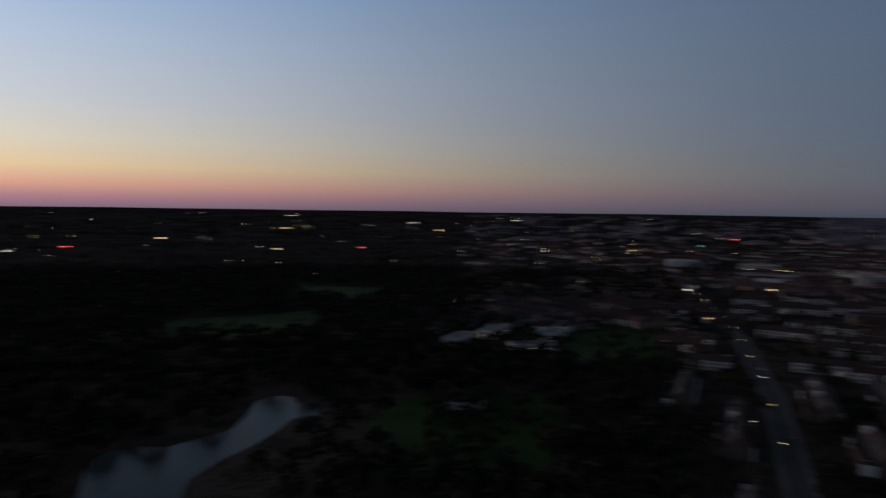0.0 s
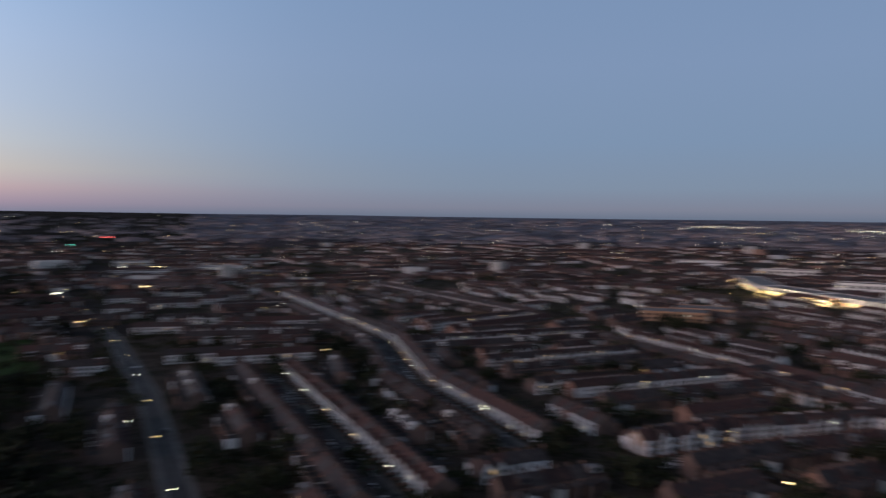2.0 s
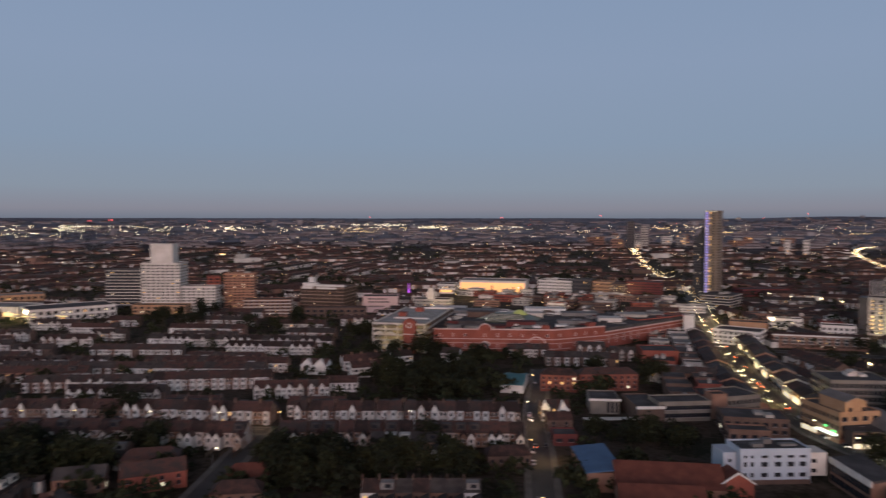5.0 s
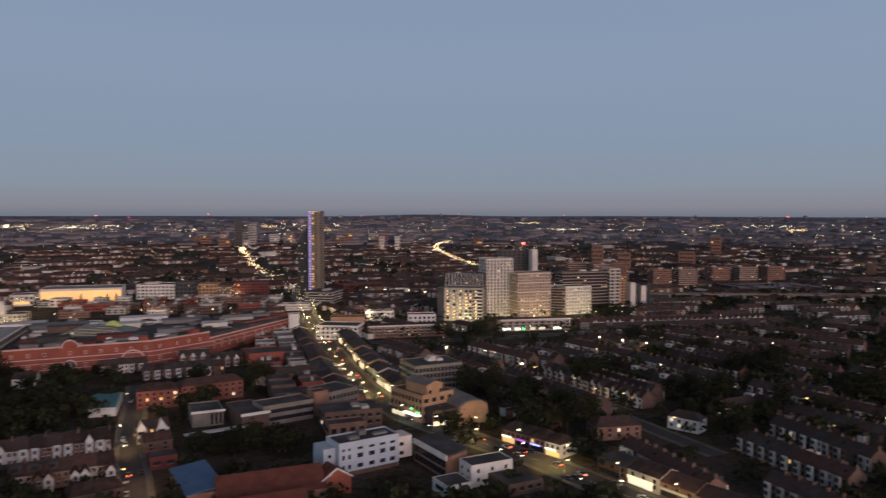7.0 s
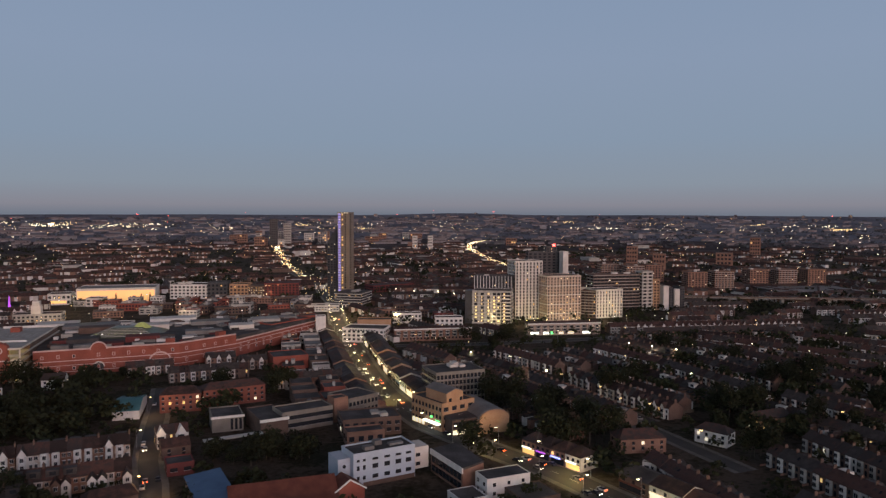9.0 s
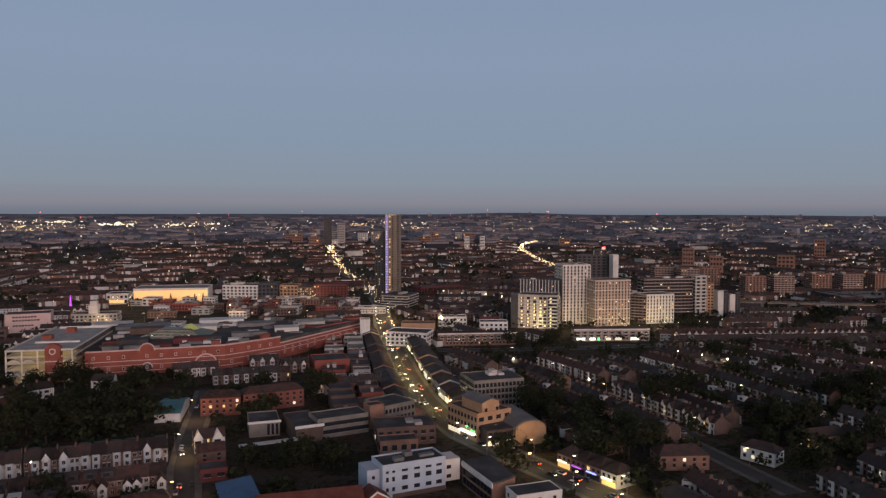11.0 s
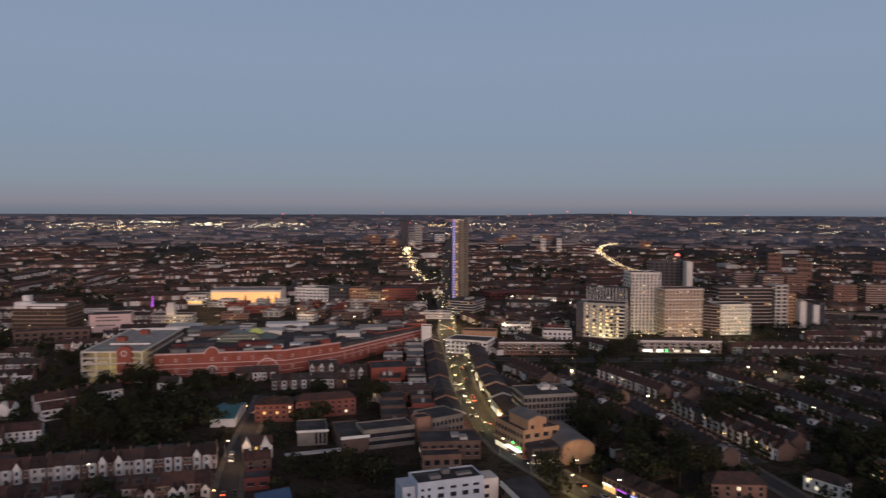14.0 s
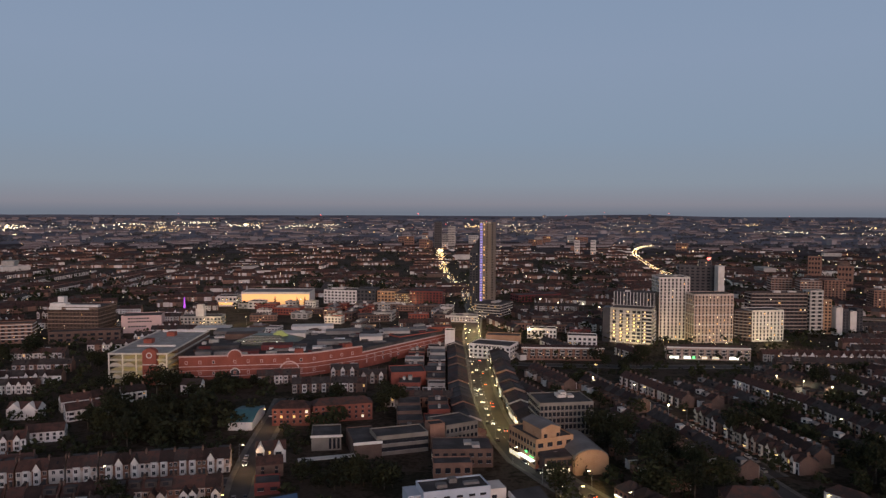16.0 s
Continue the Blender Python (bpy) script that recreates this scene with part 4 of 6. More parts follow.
def arch(x, r, z, t):
    """An arch ring in the wall's plane."""
    out = [(x + r * math.cos(a * math.pi / 12), z + r * math.sin(a * math.pi / 12)) for a in range(13)]
    inn = [(x + (r - t) * math.cos(a * math.pi / 12), z + (r - t) * math.sin(a * math.pi / 12)) for a in range(12, -1, -1)]
    return (out + inn)[::-1]


part("entrance_arch", Shape(m).along_y(arch(5, 3.6, 4.2, 0.7), -0.4, 0.2), RENDER, mall, "pale stone arch")
part("entrance", Shape(m).along_y(arch(5, 2.9, 4.2, 2.89), -0.1, 0.3).box(2.1, -0.1, 0, 7.9, 0.3, 4.2), DARKCLAD, mall)
part("pediment", Shape(m).along_y(arch(5, 4.6, mh - 1.0, 4.5), -0.6, 1.2), REDBRICK, mall, "curved brick pediment")
part("pediment_band", Shape(m).along_y(arch(5, 5.1, mh - 1.0, 0.6), -0.7, 1.3), PINK, mall)
part("wide_arch", Shape(m).along_y(arch(42, 7.5, 4.0, 0.9), -0.4, 0.2), PINK, mall, "wide pale stone arch")
part("roof", Shape().prism([(-262, 464), (-233, 478), (-184, 502), (-176, 513), (-158, 539), (-140, 587), (-122, 635), (-150, 650), (-250, 590), (-303, 545)], 11.5, 14.6), FELT, mall)
for (x, y, w, d, h, mt) in [(-300, 560, 40, 20, 13, LEAD), (-330, 575, 30, 18, 12, RENDER), (-250, 600, 36, 16, 13.5, WHITE), (-225, 508, 22, 12, 15, MAROON), (-196, 540, 26, 10, 14, LEAD), (-172, 566, 18, 14, 14.5, RENDER), (-245, 555, 28, 16, 15, RENDER), (-210, 585, 30, 14, 14, LEAD),
                            (-165, 600, 22, 18, 14, CONCRETE), (-150, 620, 16, 12, 13.5, LEAD), (-276, 540, 24, 12, 15.5, DARKBRICK), (-190, 520, 10, 8, 13.5, WHITE), (-235, 490, 16, 9, 13.5, MAROON),
                            (-215, 530, 14, 8, 13, FELT), (-180, 586, 14, 9, 13.8, FELT), (-262, 500, 20, 14, 14, FELT), (-205, 512, 12, 7, 13, WHITE)]:
    part("roof_house", Shape(Matrix.Translation((x, y, 0)) @ Matrix.Rotation(radians(24), 4, "Z")).box(0, 0, 14, w, d, h + 3.4), mt, mall)
mr = random.Random(77)
MROOF = [(-258, 470), (-233, 484), (-186, 507), (-162, 540), (-144, 588), (-128, 632), (-150, 646), (-250, 586), (-298, 545)]


def within(x, y, poly):
    c = False
    for (x0, y0), (x1, y1) in zip(poly, poly[1:] + poly[:1]):
        if (y0 > y) != (y1 > y) and x < (x1 - x0) * (y - y0) / (y1 - y0) + x0:
            c = not c
    return c


made_roof = 0
while made_roof < 85:
    x, y = mr.uniform(-300, -122), mr.uniform(465, 650)
    if not within(x, y, MROOF) or (-268 < x < -200 and 515 < y < 575):
        continue
    made_roof += 1
    w, d, h = mr.uniform(1.5, 12), mr.uniform(1.5, 6), mr.uniform(0.6, 2.6)
    part(mr.choice(("roof_plant", "rooflight", "duct")), Shape(Matrix.Translation((x, y, 0)) @ Matrix.Rotation(radians(mr.choice((24, 26, 62, 66))), 4, "Z")).box(0, 0, 14.5, w, d, 14.6 + h), mr.choice((LEAD, FELT, FELT, CONCRETE, DARKBRICK, WHITE, MAROON)), mall)
for x, y, a in ((-190, 499.5, 24), (-166, 530, 58)):
    part("brick_tower", Shape(Matrix.Translation((x, y, 0)) @ Matrix.Rotation(radians(a), 4, "Z")).box(-3, -1.2, 0, 3, 3, 19.5), REDBRICK, mall, "square brick tower")
part("glass_roof", Shape(Matrix.Translation((-262, 520, 0)) @ Matrix.Rotation(radians(10), 4, "Z")).prism([(0, 0), (50, 0), (50, 40), (0, 40)], 14.6, 20, top=[(16, 14), (36, 14), (36, 26), (16, 26)]), GREENGLASS, mall, "green glazed pyramid roof")
part("dome", Shape(Matrix.Translation((-232, 548, 0))).prism([(7 * math.cos(a * 0.785), 7 * math.sin(a * 0.785)) for a in range(8)], 19, 22.6, top=[(2 * math.cos(a * 0.785), 2 * math.sin(a * 0.785)) for a in range(8)]), LITGREEN, mall, "small green dome lit from inside")
for i, (p, q) in enumerate(zip(MALL[:3], MALL[1:4])):
    part("stone_band", Shape(front(p, q)).box(-0.05, -0.12, 2.2, span(p, q) + 0.05, 0.2, 2.6), PINK, mall)
gm = Matrix.Translation((-262, 520, 0)) @ Matrix.Rotation(radians(10), 4, "Z")
for k in range(1, 7):
    t0 = k / 7
    part("glazing_bar", Shape(gm).box(16 * t0, 14 * t0 - 0.2, 14.7 + 5.4 * t0, 50 - 14 * t0, 14 * t0 + 0.2, 14.95 + 5.4 * t0), RENDER, mall)
for k in range(9):
    part("rooflight_lamp", Shape(gm).box(7 + 4.4 * k, 4.4, 16.9, 8.2 + 4.4 * k, 4.8, 17.2), SIGNWHITE if k in (1, 7) else LITGREEN, mall)
block("mall_end", "red brick end block of the mall with a white stair tower", "building", (-147, 590), (-124, 632), 16, 15, REDBRICK, 3, 8, 2, lit=0.08)
block("stair_tower", "plain white stair tower at the mall end", "tower", (-118, 620), (-110, 622), 10, 17, WHITE)

# low buildings beyond the foot of the tower
block("low_hall", "long low dark red brick hall", "hall", (-118, 962), (-68, 1000), 24, 9, MAROON, 2, 14, 4, lit=0.05, roof=FELT)
for (x, y, w, d, h, mt) in [(-62, 700, 26, 14, 9, WHITE), (-84, 735, 20, 14, 8, BRICK), (-48, 742, 24, 16, 7, DARKBRICK), (-24, 712, 18, 12, 8, MAROON), (-70, 775, 28, 14, 8, DARKBRICK), (-34, 790, 24, 14, 7, BRICK), (-60, 826, 26, 12, 8, DARKBRICK), (-20, 756, 16, 12, 6, RENDER)]:
    block("shop_building", "low flat-roofed town building near the tower", "building", (x, y), (x + w, y + w * 0.2), d, h, mt, 2, int(w / 3), 3, lit=0.1, roof=FELT, plant=2, group="town buildings")

# further blocks behind the mall
ys = block("lit_hall", "large hall with a warm floodlit pale wall", "hall", (-436, 820), (-356, 845), 40, 17, RENDER, roof=LEAD, lit=0)
# front panel that emits the warm light seen on the wall
part("lit_wall", Shape().box(1, -0.3, 2, 83, -0.05, 15), FLOODLIT, ys, "warm pale wall made to glow")
block("lit_annexe", "drum-shaped annexe with yellow lit windows", "building", (-462, 808), (-440, 816), 24, 12, RENDER, 2, 5, 3, lit=0.4)
part("sign", Shape().box(1, -0.5, 2, 19, -0.2, 5), LITWARM, bpy.data.objects["lit_annexe"], "yellow lit shop sign")
block("office_block", "white stepped office block", "office", (-352, 876), (-305, 880), 30, 17, WHITE, 4, 10, 4, lit=0.05, plant=2)
block("office_block", "dark slate-clad flat-roofed office building", "office", (-305, 872), (-282, 876), 26, 20, DARKCLAD, 4, 5, 3, lit=0.02)
block("office_block", "buff brick gabled building", "office", (-280, 878), (-258, 880), 22, 18, ORANGEBRICK, 4, 5, 3, lit=0.05)
block("office_block", "yellow lit glazed building", "office", (-258, 880), (-238, 881), 20, 16, DARKBRICK, 5, 7, 3, lit=0.7)
block("office_block", "tall red brick office block with a flat roof", "office", (-236, 872), (-196, 878), 26, 20, MAROON, 6, 10, 4, lit=0.05)
for i in range(42):
    x = rnd.uniform(-420, -150)
    y = rnd.uniform(650, 850)
    if x > -140 - (y - 650) * 0.1:
        continue
    a = radians(rnd.choice((8, 24, 98)))
    w = rnd.uniform(12, 34)
    block("shop_building", rnd.choice(("low flat-roofed town building", "low town building with roof plant")), "building", (x, y), (x + w * math.cos(a), y + w * math.sin(a)), rnd.uniform(10, 20), rnd.uniform(5, 9),
          rnd.choice((BRICK, RENDER, DARKBRICK, DARKBRICK, CONCRETE, REDBRICK)), 2, int(w / 3), 3, lit=0.06, roof=rnd.choice((FELT, LEAD, LEAD)), plant=rnd.choice((1, 2, 3)), group="town buildings")

# near the camera: school, halls, flats
sc = block("school_block", "white three-storey school block over a dark ground floor", "school", (-31, 292), (-9, 306), 12, 12.5, PALEBLUE, lit=0)
for k, (x, w) in enumerate(((1.9, 1.1), (4.4, 1.1), (9.0, 2.4), (14.0, 2.4), (18.8, 2.4), (23.2, 2.4))):
    for z, hh in ((2.7, 1.6), (6.5, 1.8), (9.7, 1.0)):
        part("window", pane(w, hh, GLASS), None, sc, at=Matrix.Translation((x, -0.02, z)))
part("ground_floor", Shape().box(4, -0.12, 0, 25.9, 0.1, 1.7), DARKBRICK, sc, "recessed dark brick ground floor")
part("wing", Shape().box(-5, 3, 0, -0.02, 13, 11), PALEBLUE, sc, "lower white wing")
part("porthole", Shape().along_y([(-2.5 + 0.7 * math.cos(a * 0.628), 8 + 0.7 * math.sin(a * 0.628)) for a in range(10)][::-1], 2.9, 3.1), GLASS, sc)
part("window", pane(2.2, 0.9, GLASS), None, sc, at=Matrix.Translation((-2.6, 2.98, 3.4)))
part("link", Shape().box(26.2, 1.5, 2.4, 33, 10, 11), RENDER, sc, "cream link block")
for z in (3.6, 7.2):
    part("window", pane(2.0, 1.5, GLASS), None, sc, at=Matrix.Translation((28.2, 1.48, z)))
for x, y, a, b, h in ((6, 3, 4, 3, 1.4), (17, 4, 6, 2.4, 0.9), (12, 7, 3, 3, 1.8)):
    part("roof_plant", Shape().box(x, y, 12.6, x + a, y + b, 12.6 + h), LEAD, sc)
wg = thing("school_wing", Matrix(), "flat-roofed school wing with a glazed side and brick end", "school")
poly = [(-3, 312), (10, 290), (18, 299), (7, 321)]
part("wall", Shape().prism(poly, 0, 8.5), BRICK, wg)
part("roof", Shape().prism([(x * 1.0, y) for x, y in poly], 8.5, 9.3), FELT, wg)
mw = front((-3, 312), (10, 290))
part("fascia", Shape(mw).box(-0.2, -0.4, 7.3, 25.8, 0.1, 9.4), WHITE, wg, "white roof edge")
for k in range(8):
    part("window", Shape(mw).box(1 + 3 * k, -0.15, 1, 3.6 + 3 * k, 0.1, 3.4).box(1 + 3 * k, -0.15, 4.4, 3.6 + 3 * k, 0.1, 7.0), GLASS, wg)
block("white_house", "plain white flat-roofed building with small windows", "building", (19, 282), (35, 290), 9.5, 8, WHITE, 2, 3, 2, lit=0.0, ww=1.2, wh=1.4, parapet=0.3)
block("white_annexe", "low white flat-roofed annexe", "building", (10, 271), (19, 276), 10.8, 4.5, WHITE, 1, 3, 1, parapet=0.3)
block("brick_yard", "low dark red brick yard building", "building", (32, 273), (45, 280), 14, 4.2, DARKBRICK, 1, 4, 2, roof=FELT, parapet=0.3)


def hip(name, label, category, p, q, depth, ze, zr, wall, roofm, hipped=3.0, floors=0, bays=0, ends=0, lit=0.05, group=""):
    """A building with a pitched roof, its ends hipped inwards by so many metres (0: gables)."""
    w = span(p, q)
    t = thing(name, front(p, q), label, category, group)
    if hipped:
        part("wall", Shape().box(0, 0, 0, w, depth, ze), wall, t)
        o = 0.4
        part("roof", Shape().prism([(-o, -o), (w + o, -o), (w + o, depth + o), (-o, depth + o)], ze, zr, top=[(hipped, depth / 2 - 0.1), (w - hipped, depth / 2 - 0.1), (w - hipped, depth / 2 + 0.1), (hipped, depth / 2 + 0.1)]), roofm, t)
    else:
        part("wall", Shape().along_x([(0, 0), (0, ze), (depth / 2, zr), (depth, ze), (depth, 0)], 0, w), wall, t)
        part("roof", Shape().roof(0, w, 0, depth, ze, zr), roofm, t)
    if floors:
        windows(t, w, ze, floors, bays, lit=lit, ww=1.3, wh=1.5)
        if ends:
            windows(t, depth, ze, floors, ends, lit=lit, turn=side(w, depth), ww=1.2, wh=1.5)
            windows(t, depth, ze, floors, ends, lit=lit, turn=side(w, depth, False), ww=1.2, wh=1.5)
    return t


bh = thing("sports_hall", front((-76.5, 257), (-66, 263.2)), "sports hall with a sloping blue sheet roof", "hall")
part("wall", Shape().box(0, 0, 0, 12, 29, 7), BRICK, bh)
part("roof", Shape().along_y([(-0.5, 7.0), (12.5, 8.2), (12.5, 8.5), (-0.5, 7.3)][::-1], -0.5, 29.5), BLUEROOF, bh)
for k in range(14):
    part("roof_seam", Shape().along_x([(2.1 * k - 0.06, 7.3), (2.1 * k - 0.06, 7.38), (2.1 * k + 0.06, 7.38), (2.1 * k + 0.06, 7.3)], -0.4, 0.1), BLUEROOF, bh)
rs = hip("school_hall", "long school hall with a red tiled roof", "school", (-66, 256), (-32, 270), 20, 5, 10.5, BRICK, REDTILE, 0, 1, 9)
hip("school_gable", "school wing with red tiled roof and white bargeboards", "school", (-62, 246), (-36, 257), 10, 4.5, 8, BRICK, REDTILE, 0, 1, 7)
gb = thing("gable_house", front((-34, 272), (-24, 278)), "small red gable with white bargeboards", "house")
part("wall", Shape().along_y([(0, 0), (0, 6), (5.5, 9.5), (11, 6), (11, 0)][::-1], 0, 9), REDBRICK, gb)
part("bargeboard", Shape().along_y([(-0.6, 5.8), (5.5, 9.7), (11.6, 5.8), (11.6, 6.3), (5.5, 10.3), (-0.6, 6.3)][::-1], -0.4, 0), WHITE, gb)
part("roof", Shape().along_y([(-0.5, 5.9), (5.5, 9.6), (11.5, 5.9), (11.5, 6.1), (5.5, 9.95), (-0.5, 6.1)][::-1], 0, 9.3), REDTILE, gb)

hl = block("civic_hall", "flat-roofed hall with a white fascia and tall windows", "hall", (-109, 357), (-96, 363), 18, 7, STONEGREY, roof=FELT, lit=0)
part("fascia", Shape().box(-0.5, -0.6, 6.6, 15, 0.1, 7.6), WHITE, hl)
for k in range(3):
    part("window", Shape().box(8.4 + 2 * k, -0.12, 0.8, 9.6 + 2 * k, 0.1, 6), GLASS, hl)
h2 = block("civic_hall", "brick hall with a felt roof and rooflights", "hall", (-84, 351), (-73, 358), 26, 7.5, DARKBRICK, roof=FELT, lit=0)
part("fascia", Shape().box(-0.4, -0.4, 7, 13.4, 0.1, 8.3), WHITE, h2)
part("canopy", Shape().box(-26, -4, 3, 0, 0, 3.4), RENDER, h2, "pale covered way")
block("civic_office", "long flat-roofed office with a band of windows", "office", (-76, 359), (-55, 374), 14, 9, STONEGREY, 2, 14, 4, lit=0.02, ww=1.8)
block("civic_office", "flat-roofed office wing beside the street", "office", (-49, 384), (-36, 398), 18, 9.5, STONEGREY, 2, 8, 5, lit=0.02, ww=1.5)
block("stair_block", "square brown brick stair block", "building", (-55, 377), (-49, 382), 7, 11.5, BRICK)
block("brick_workshop", "dark brick workshop with a grey roof", "workshop", (-46, 352), (-20, 361), 18, 8, DARKBRICK, 2, 7, 4, roof=FELT, plant=2)
block("brick_annexe", "small pale end-walled annexe", "building", (-42, 340), (-26, 346), 9, 6, BRICK, 1, 4, 2)
block("brick_office", "brown brick office with a gridded front", "office", (-6, 408), (20, 420), 22, 18, STONEGREY, 5, 13, 10, lit=0.0, ww=1.6, wh=2.3, plant=3)
og = block("cinema", "buff brick cinema with a raised centre and lit entrance", "cinema", (-17, 383), (-1, 364), 20, 13, ORANGEBRICK, 3, 9, 4, lit=0.04)
part("raised_centre", Shape().along_x([(3, 13), (3, 18), (8, 19.6), (13, 18), (13, 13)], 8, 24.6), ORANGEBRICK, og)
part("centre_roof", Shape().along_x([(2.6, 18), (2.6, 18.3), (8, 20), (13.4, 18.3), (13.4, 18), (8, 19.7)], 7.6, 25), LEAD, og)
for y in (4.4, 11):
    part("corner_window", Shape().box(24.5, y, 13.6, 24.75, y + 1.6, 15.4), GLASS, og)
part("lit_canopy", Shape().box(12, -2.2, 3.4, 24, -0.1, 3.9), SIGNWHITE, og, "bright lit entrance canopy")
for k in range(4):
    part("lit_shopfront", Shape().box(1 + 2.6 * k, -0.2, 0.6, 3 + 2.6 * k, -0.02, 2.6), LITWHITE, og, "lit shop front")
part("green_sign", Shape().box(16, -0.4, 5.6, 17.4, -0.1, 6.2), SIGNGREEN, og, "green lit sign")
part("green_sign", Shape().box(20, -0.4, 4.6, 23, -0.1, 4.9), SIGNGREEN, og, "green lit sign")
ba = thing("auditorium", front((17, 361), (31, 368)), "auditorium with a curved grey roof and pale brick end wall", "cinema")
part("side_wing", Shape().box(-13, 3, 0, -0.05, 18, 7.5), DARKBRICK, ba, "lower side wing")
for k in range(5):
    part("window", Shape().box(-12.2 + 2.4 * k, 2.85, 3.6, -10.2 + 2.4 * k, 3.05, 6.4), GLASS, ba)
part("lit_front", Shape().box(-12.5, 2.8, 0.6, -1.5, 3.0, 2.6), LITWHITE, ba, "lit glazed front")
part("wing_roof", Shape().box(-13.2, 2.6, 7.5, -0.05, 18.2, 8), FELT, ba)
prof = [(0, 0), (0, 7)] + [(7.8 - 7.8 * math.cos(a * math.pi / 10), 7 + 4.2 * math.sin(a * math.pi / 10)) for a in range(1, 10)] + [(15.6, 7), (15.6, 0)]
part("wall", Shape().along_y(prof[::-1], 0, 30), ORANGEBRICK, ba)
prof2 = [(-0.3, 7)] + [(7.8 - 8.1 * math.cos(a * math.pi / 10), 7.1 + 4.4 * math.sin(a * math.pi / 10)) for a in range(1, 10)] + [(15.9, 7)]
part("roof", Shape().along_y(prof2[::-1], 0.8, 30.3), LEAD, ba)
hip("red_flats", "red brick flats with hipped brown roofs", "apartment block", (-148, 388), (-129, 395), 12, 9.5, 12.5, FLATBRICK, TILE, 4, 3, 6, 3, lit=0.14, group="red flats")
hip("red_flats", "long red brick flats with small white gables", "apartment block", (-129, 399), (-101, 416), 11, 9.5, 12.5, FLATBRICK, TILE, 4, 3, 9, 3, lit=0.14, group="red flats")
block("red_store", "plain red brick store with a felt roof", "building", (-118, 492), (-97, 502), 22, 8.5, REDBRICK, roof=FELT)
ts = hip("teal_shed", "shed with a teal sheet roof and white end", "shed", (-166, 374), (-154, 378), 32, 4.5, 7.0, WHITE, TEALROOF, 0)
hip("white_villa", "white gabled house beside the mall", "house", (-238, 432), (-226, 436), 9, 6, 9, WHITE, TILE, 0, 2, 3, 2)
for p, q, wl0 in (((-276, 375), (-266, 388), WHITE), ((-266.5, 389), (-258.5, 402), BRICK), ((-258, 403), (-249, 414), WHITE), ((-259, 361), (-251, 371), WHITE), ((-250, 372), (-243, 382), RENDER)):
    hr = hip("house_row", "short row of white and brick houses", "terrace", p, q, 9, 6.2, 9.4, wl0, TILE, 0, 2, 5, 2, lit=0.03, group="short rows")
    for k in range(2):
        part("bay_window", Shape().box(1.2 + 7.5 * k, -0.8, 0, 4.2 + 7.5 * k, 0.0, 5.8).box(1.5 + 7.5 * k, -0.86, 0.9, 3.9 + 7.5 * k, -0.75, 2.4, 1).box(1.5 + 7.5 * k, -0.86, 3.7, 3.9 + 7.5 * k, -0.75, 5.2, 1), [WHITE, GLASS], hr, "white two-storey bay")
        part("chimney", Shape().box(6 + 6.5 * k, 4, 8.6, 7 + 6.5 * k, 5.4, 10.8), BRICK, hr)
dg = hip("double_gable_house", "white house with twin gables", "house", (-294, 355), (-278, 361), 9, 6, 9, WHITE, TILE, 0, 2, 5, 2)
for x in (0.3, 8.5):
    part("gable", Shape().along_y([(x, 5.5), (x + 4, 9.5), (x + 8, 5.5)][::-1], -0.8, 4).box(x + 0.5, -0.8, 0, x + 7.5, 0, 5.6), WHITE, dg)
hip("white_house", "long white rendered house", "house", (-250, 325), (-235, 335), 9, 5.5, 8.5, WHITE, TILE, 0, 2, 6, 2)
cg = hip("corner_house", "white gabled house in a pair with its neighbour at the corner", "house", (-125, 333), (-118, 337), 9, 6.2, 9.2, DARKBRICK, TILE, 0, 2, 2, 2)
for cx in (0.2, 8.6):
    part("bay_window", Shape().box(cx, -1.0, 0, cx + 3.6, 0, 6.3), WHITE, cg, "white two-storey bay")
    part("gable", Shape().along_y([(cx - 0.3, 6.2), (cx + 1.8, 9.4), (cx + 3.9, 6.2)][::-1], -1.1, 4.5), WHITE, cg, "white pointed gable")
    for cz in (0.9, 3.9):
        part("window", pane(2.4, 1.6, GLASS), None, cg, at=Matrix.Translation((cx + 1.8, -1.0, cz)))
        part("window", pane(0.7, 1.6, GLASS), None, cg, at=Matrix.Translation((cx + 0.55, -1.0, cz)))
part("lit_window", pane(0.9, 1.5, LITWARM), None, cg, at=Matrix.Translation((6.2, -0.02, 4.2)))
part("neighbour_wall", Shape().along_x([(0, 0), (0, 6.2), (4.5, 9.2), (9, 6.2), (9, 0)], 8.05, 13.5), WHITE, cg, "white rendered front of the neighbour")
part("neighbour_roof", Shape().roof(8.1, 13.6, 0, 9, 6.2, 9.2), TILE, cg)
cg = hip("corner_house", "dark red house on the street corner", "house", (-116, 318), (-106, 324), 9, 5.4, 8, DARKBRICK, TILE, 0, 2, 2, 2)
block("red_shop", "small red painted shop", "shop", (-106, 300), (-97, 305), 10, 4.5, MAROON, 1, 2, 2, lit=0.1)
cpd = block("curved_parade", "white curved corner building with dark lettering bars", "building", (-92, 600), (-58, 596), 22, 11, WHITE, 3, 9, 4, lit=0.1)
for k in range(10):
    part("letter_bar", Shape().box(6 + 2.2 * k, -0.18, 9.4, 7.5 + 2.2 * k, -0.02, 10.6), DARKCLAD, cpd)
block("blank_block", "buff brick blank-walled block", "building", (-84, 625), (-56, 628), 14, 14, ORANGEBRICK, lit=0)
hip("brick_parade", "three-storey brick parade with white window surrounds", "terrace", (-50, 603), (12, 618), 11, 9.5, 11.4, BRICK, TILE, 2, 3, 22, 3, lit=0.06, group="parades")
bp1 = bpy.data.objects["brick_parade"]
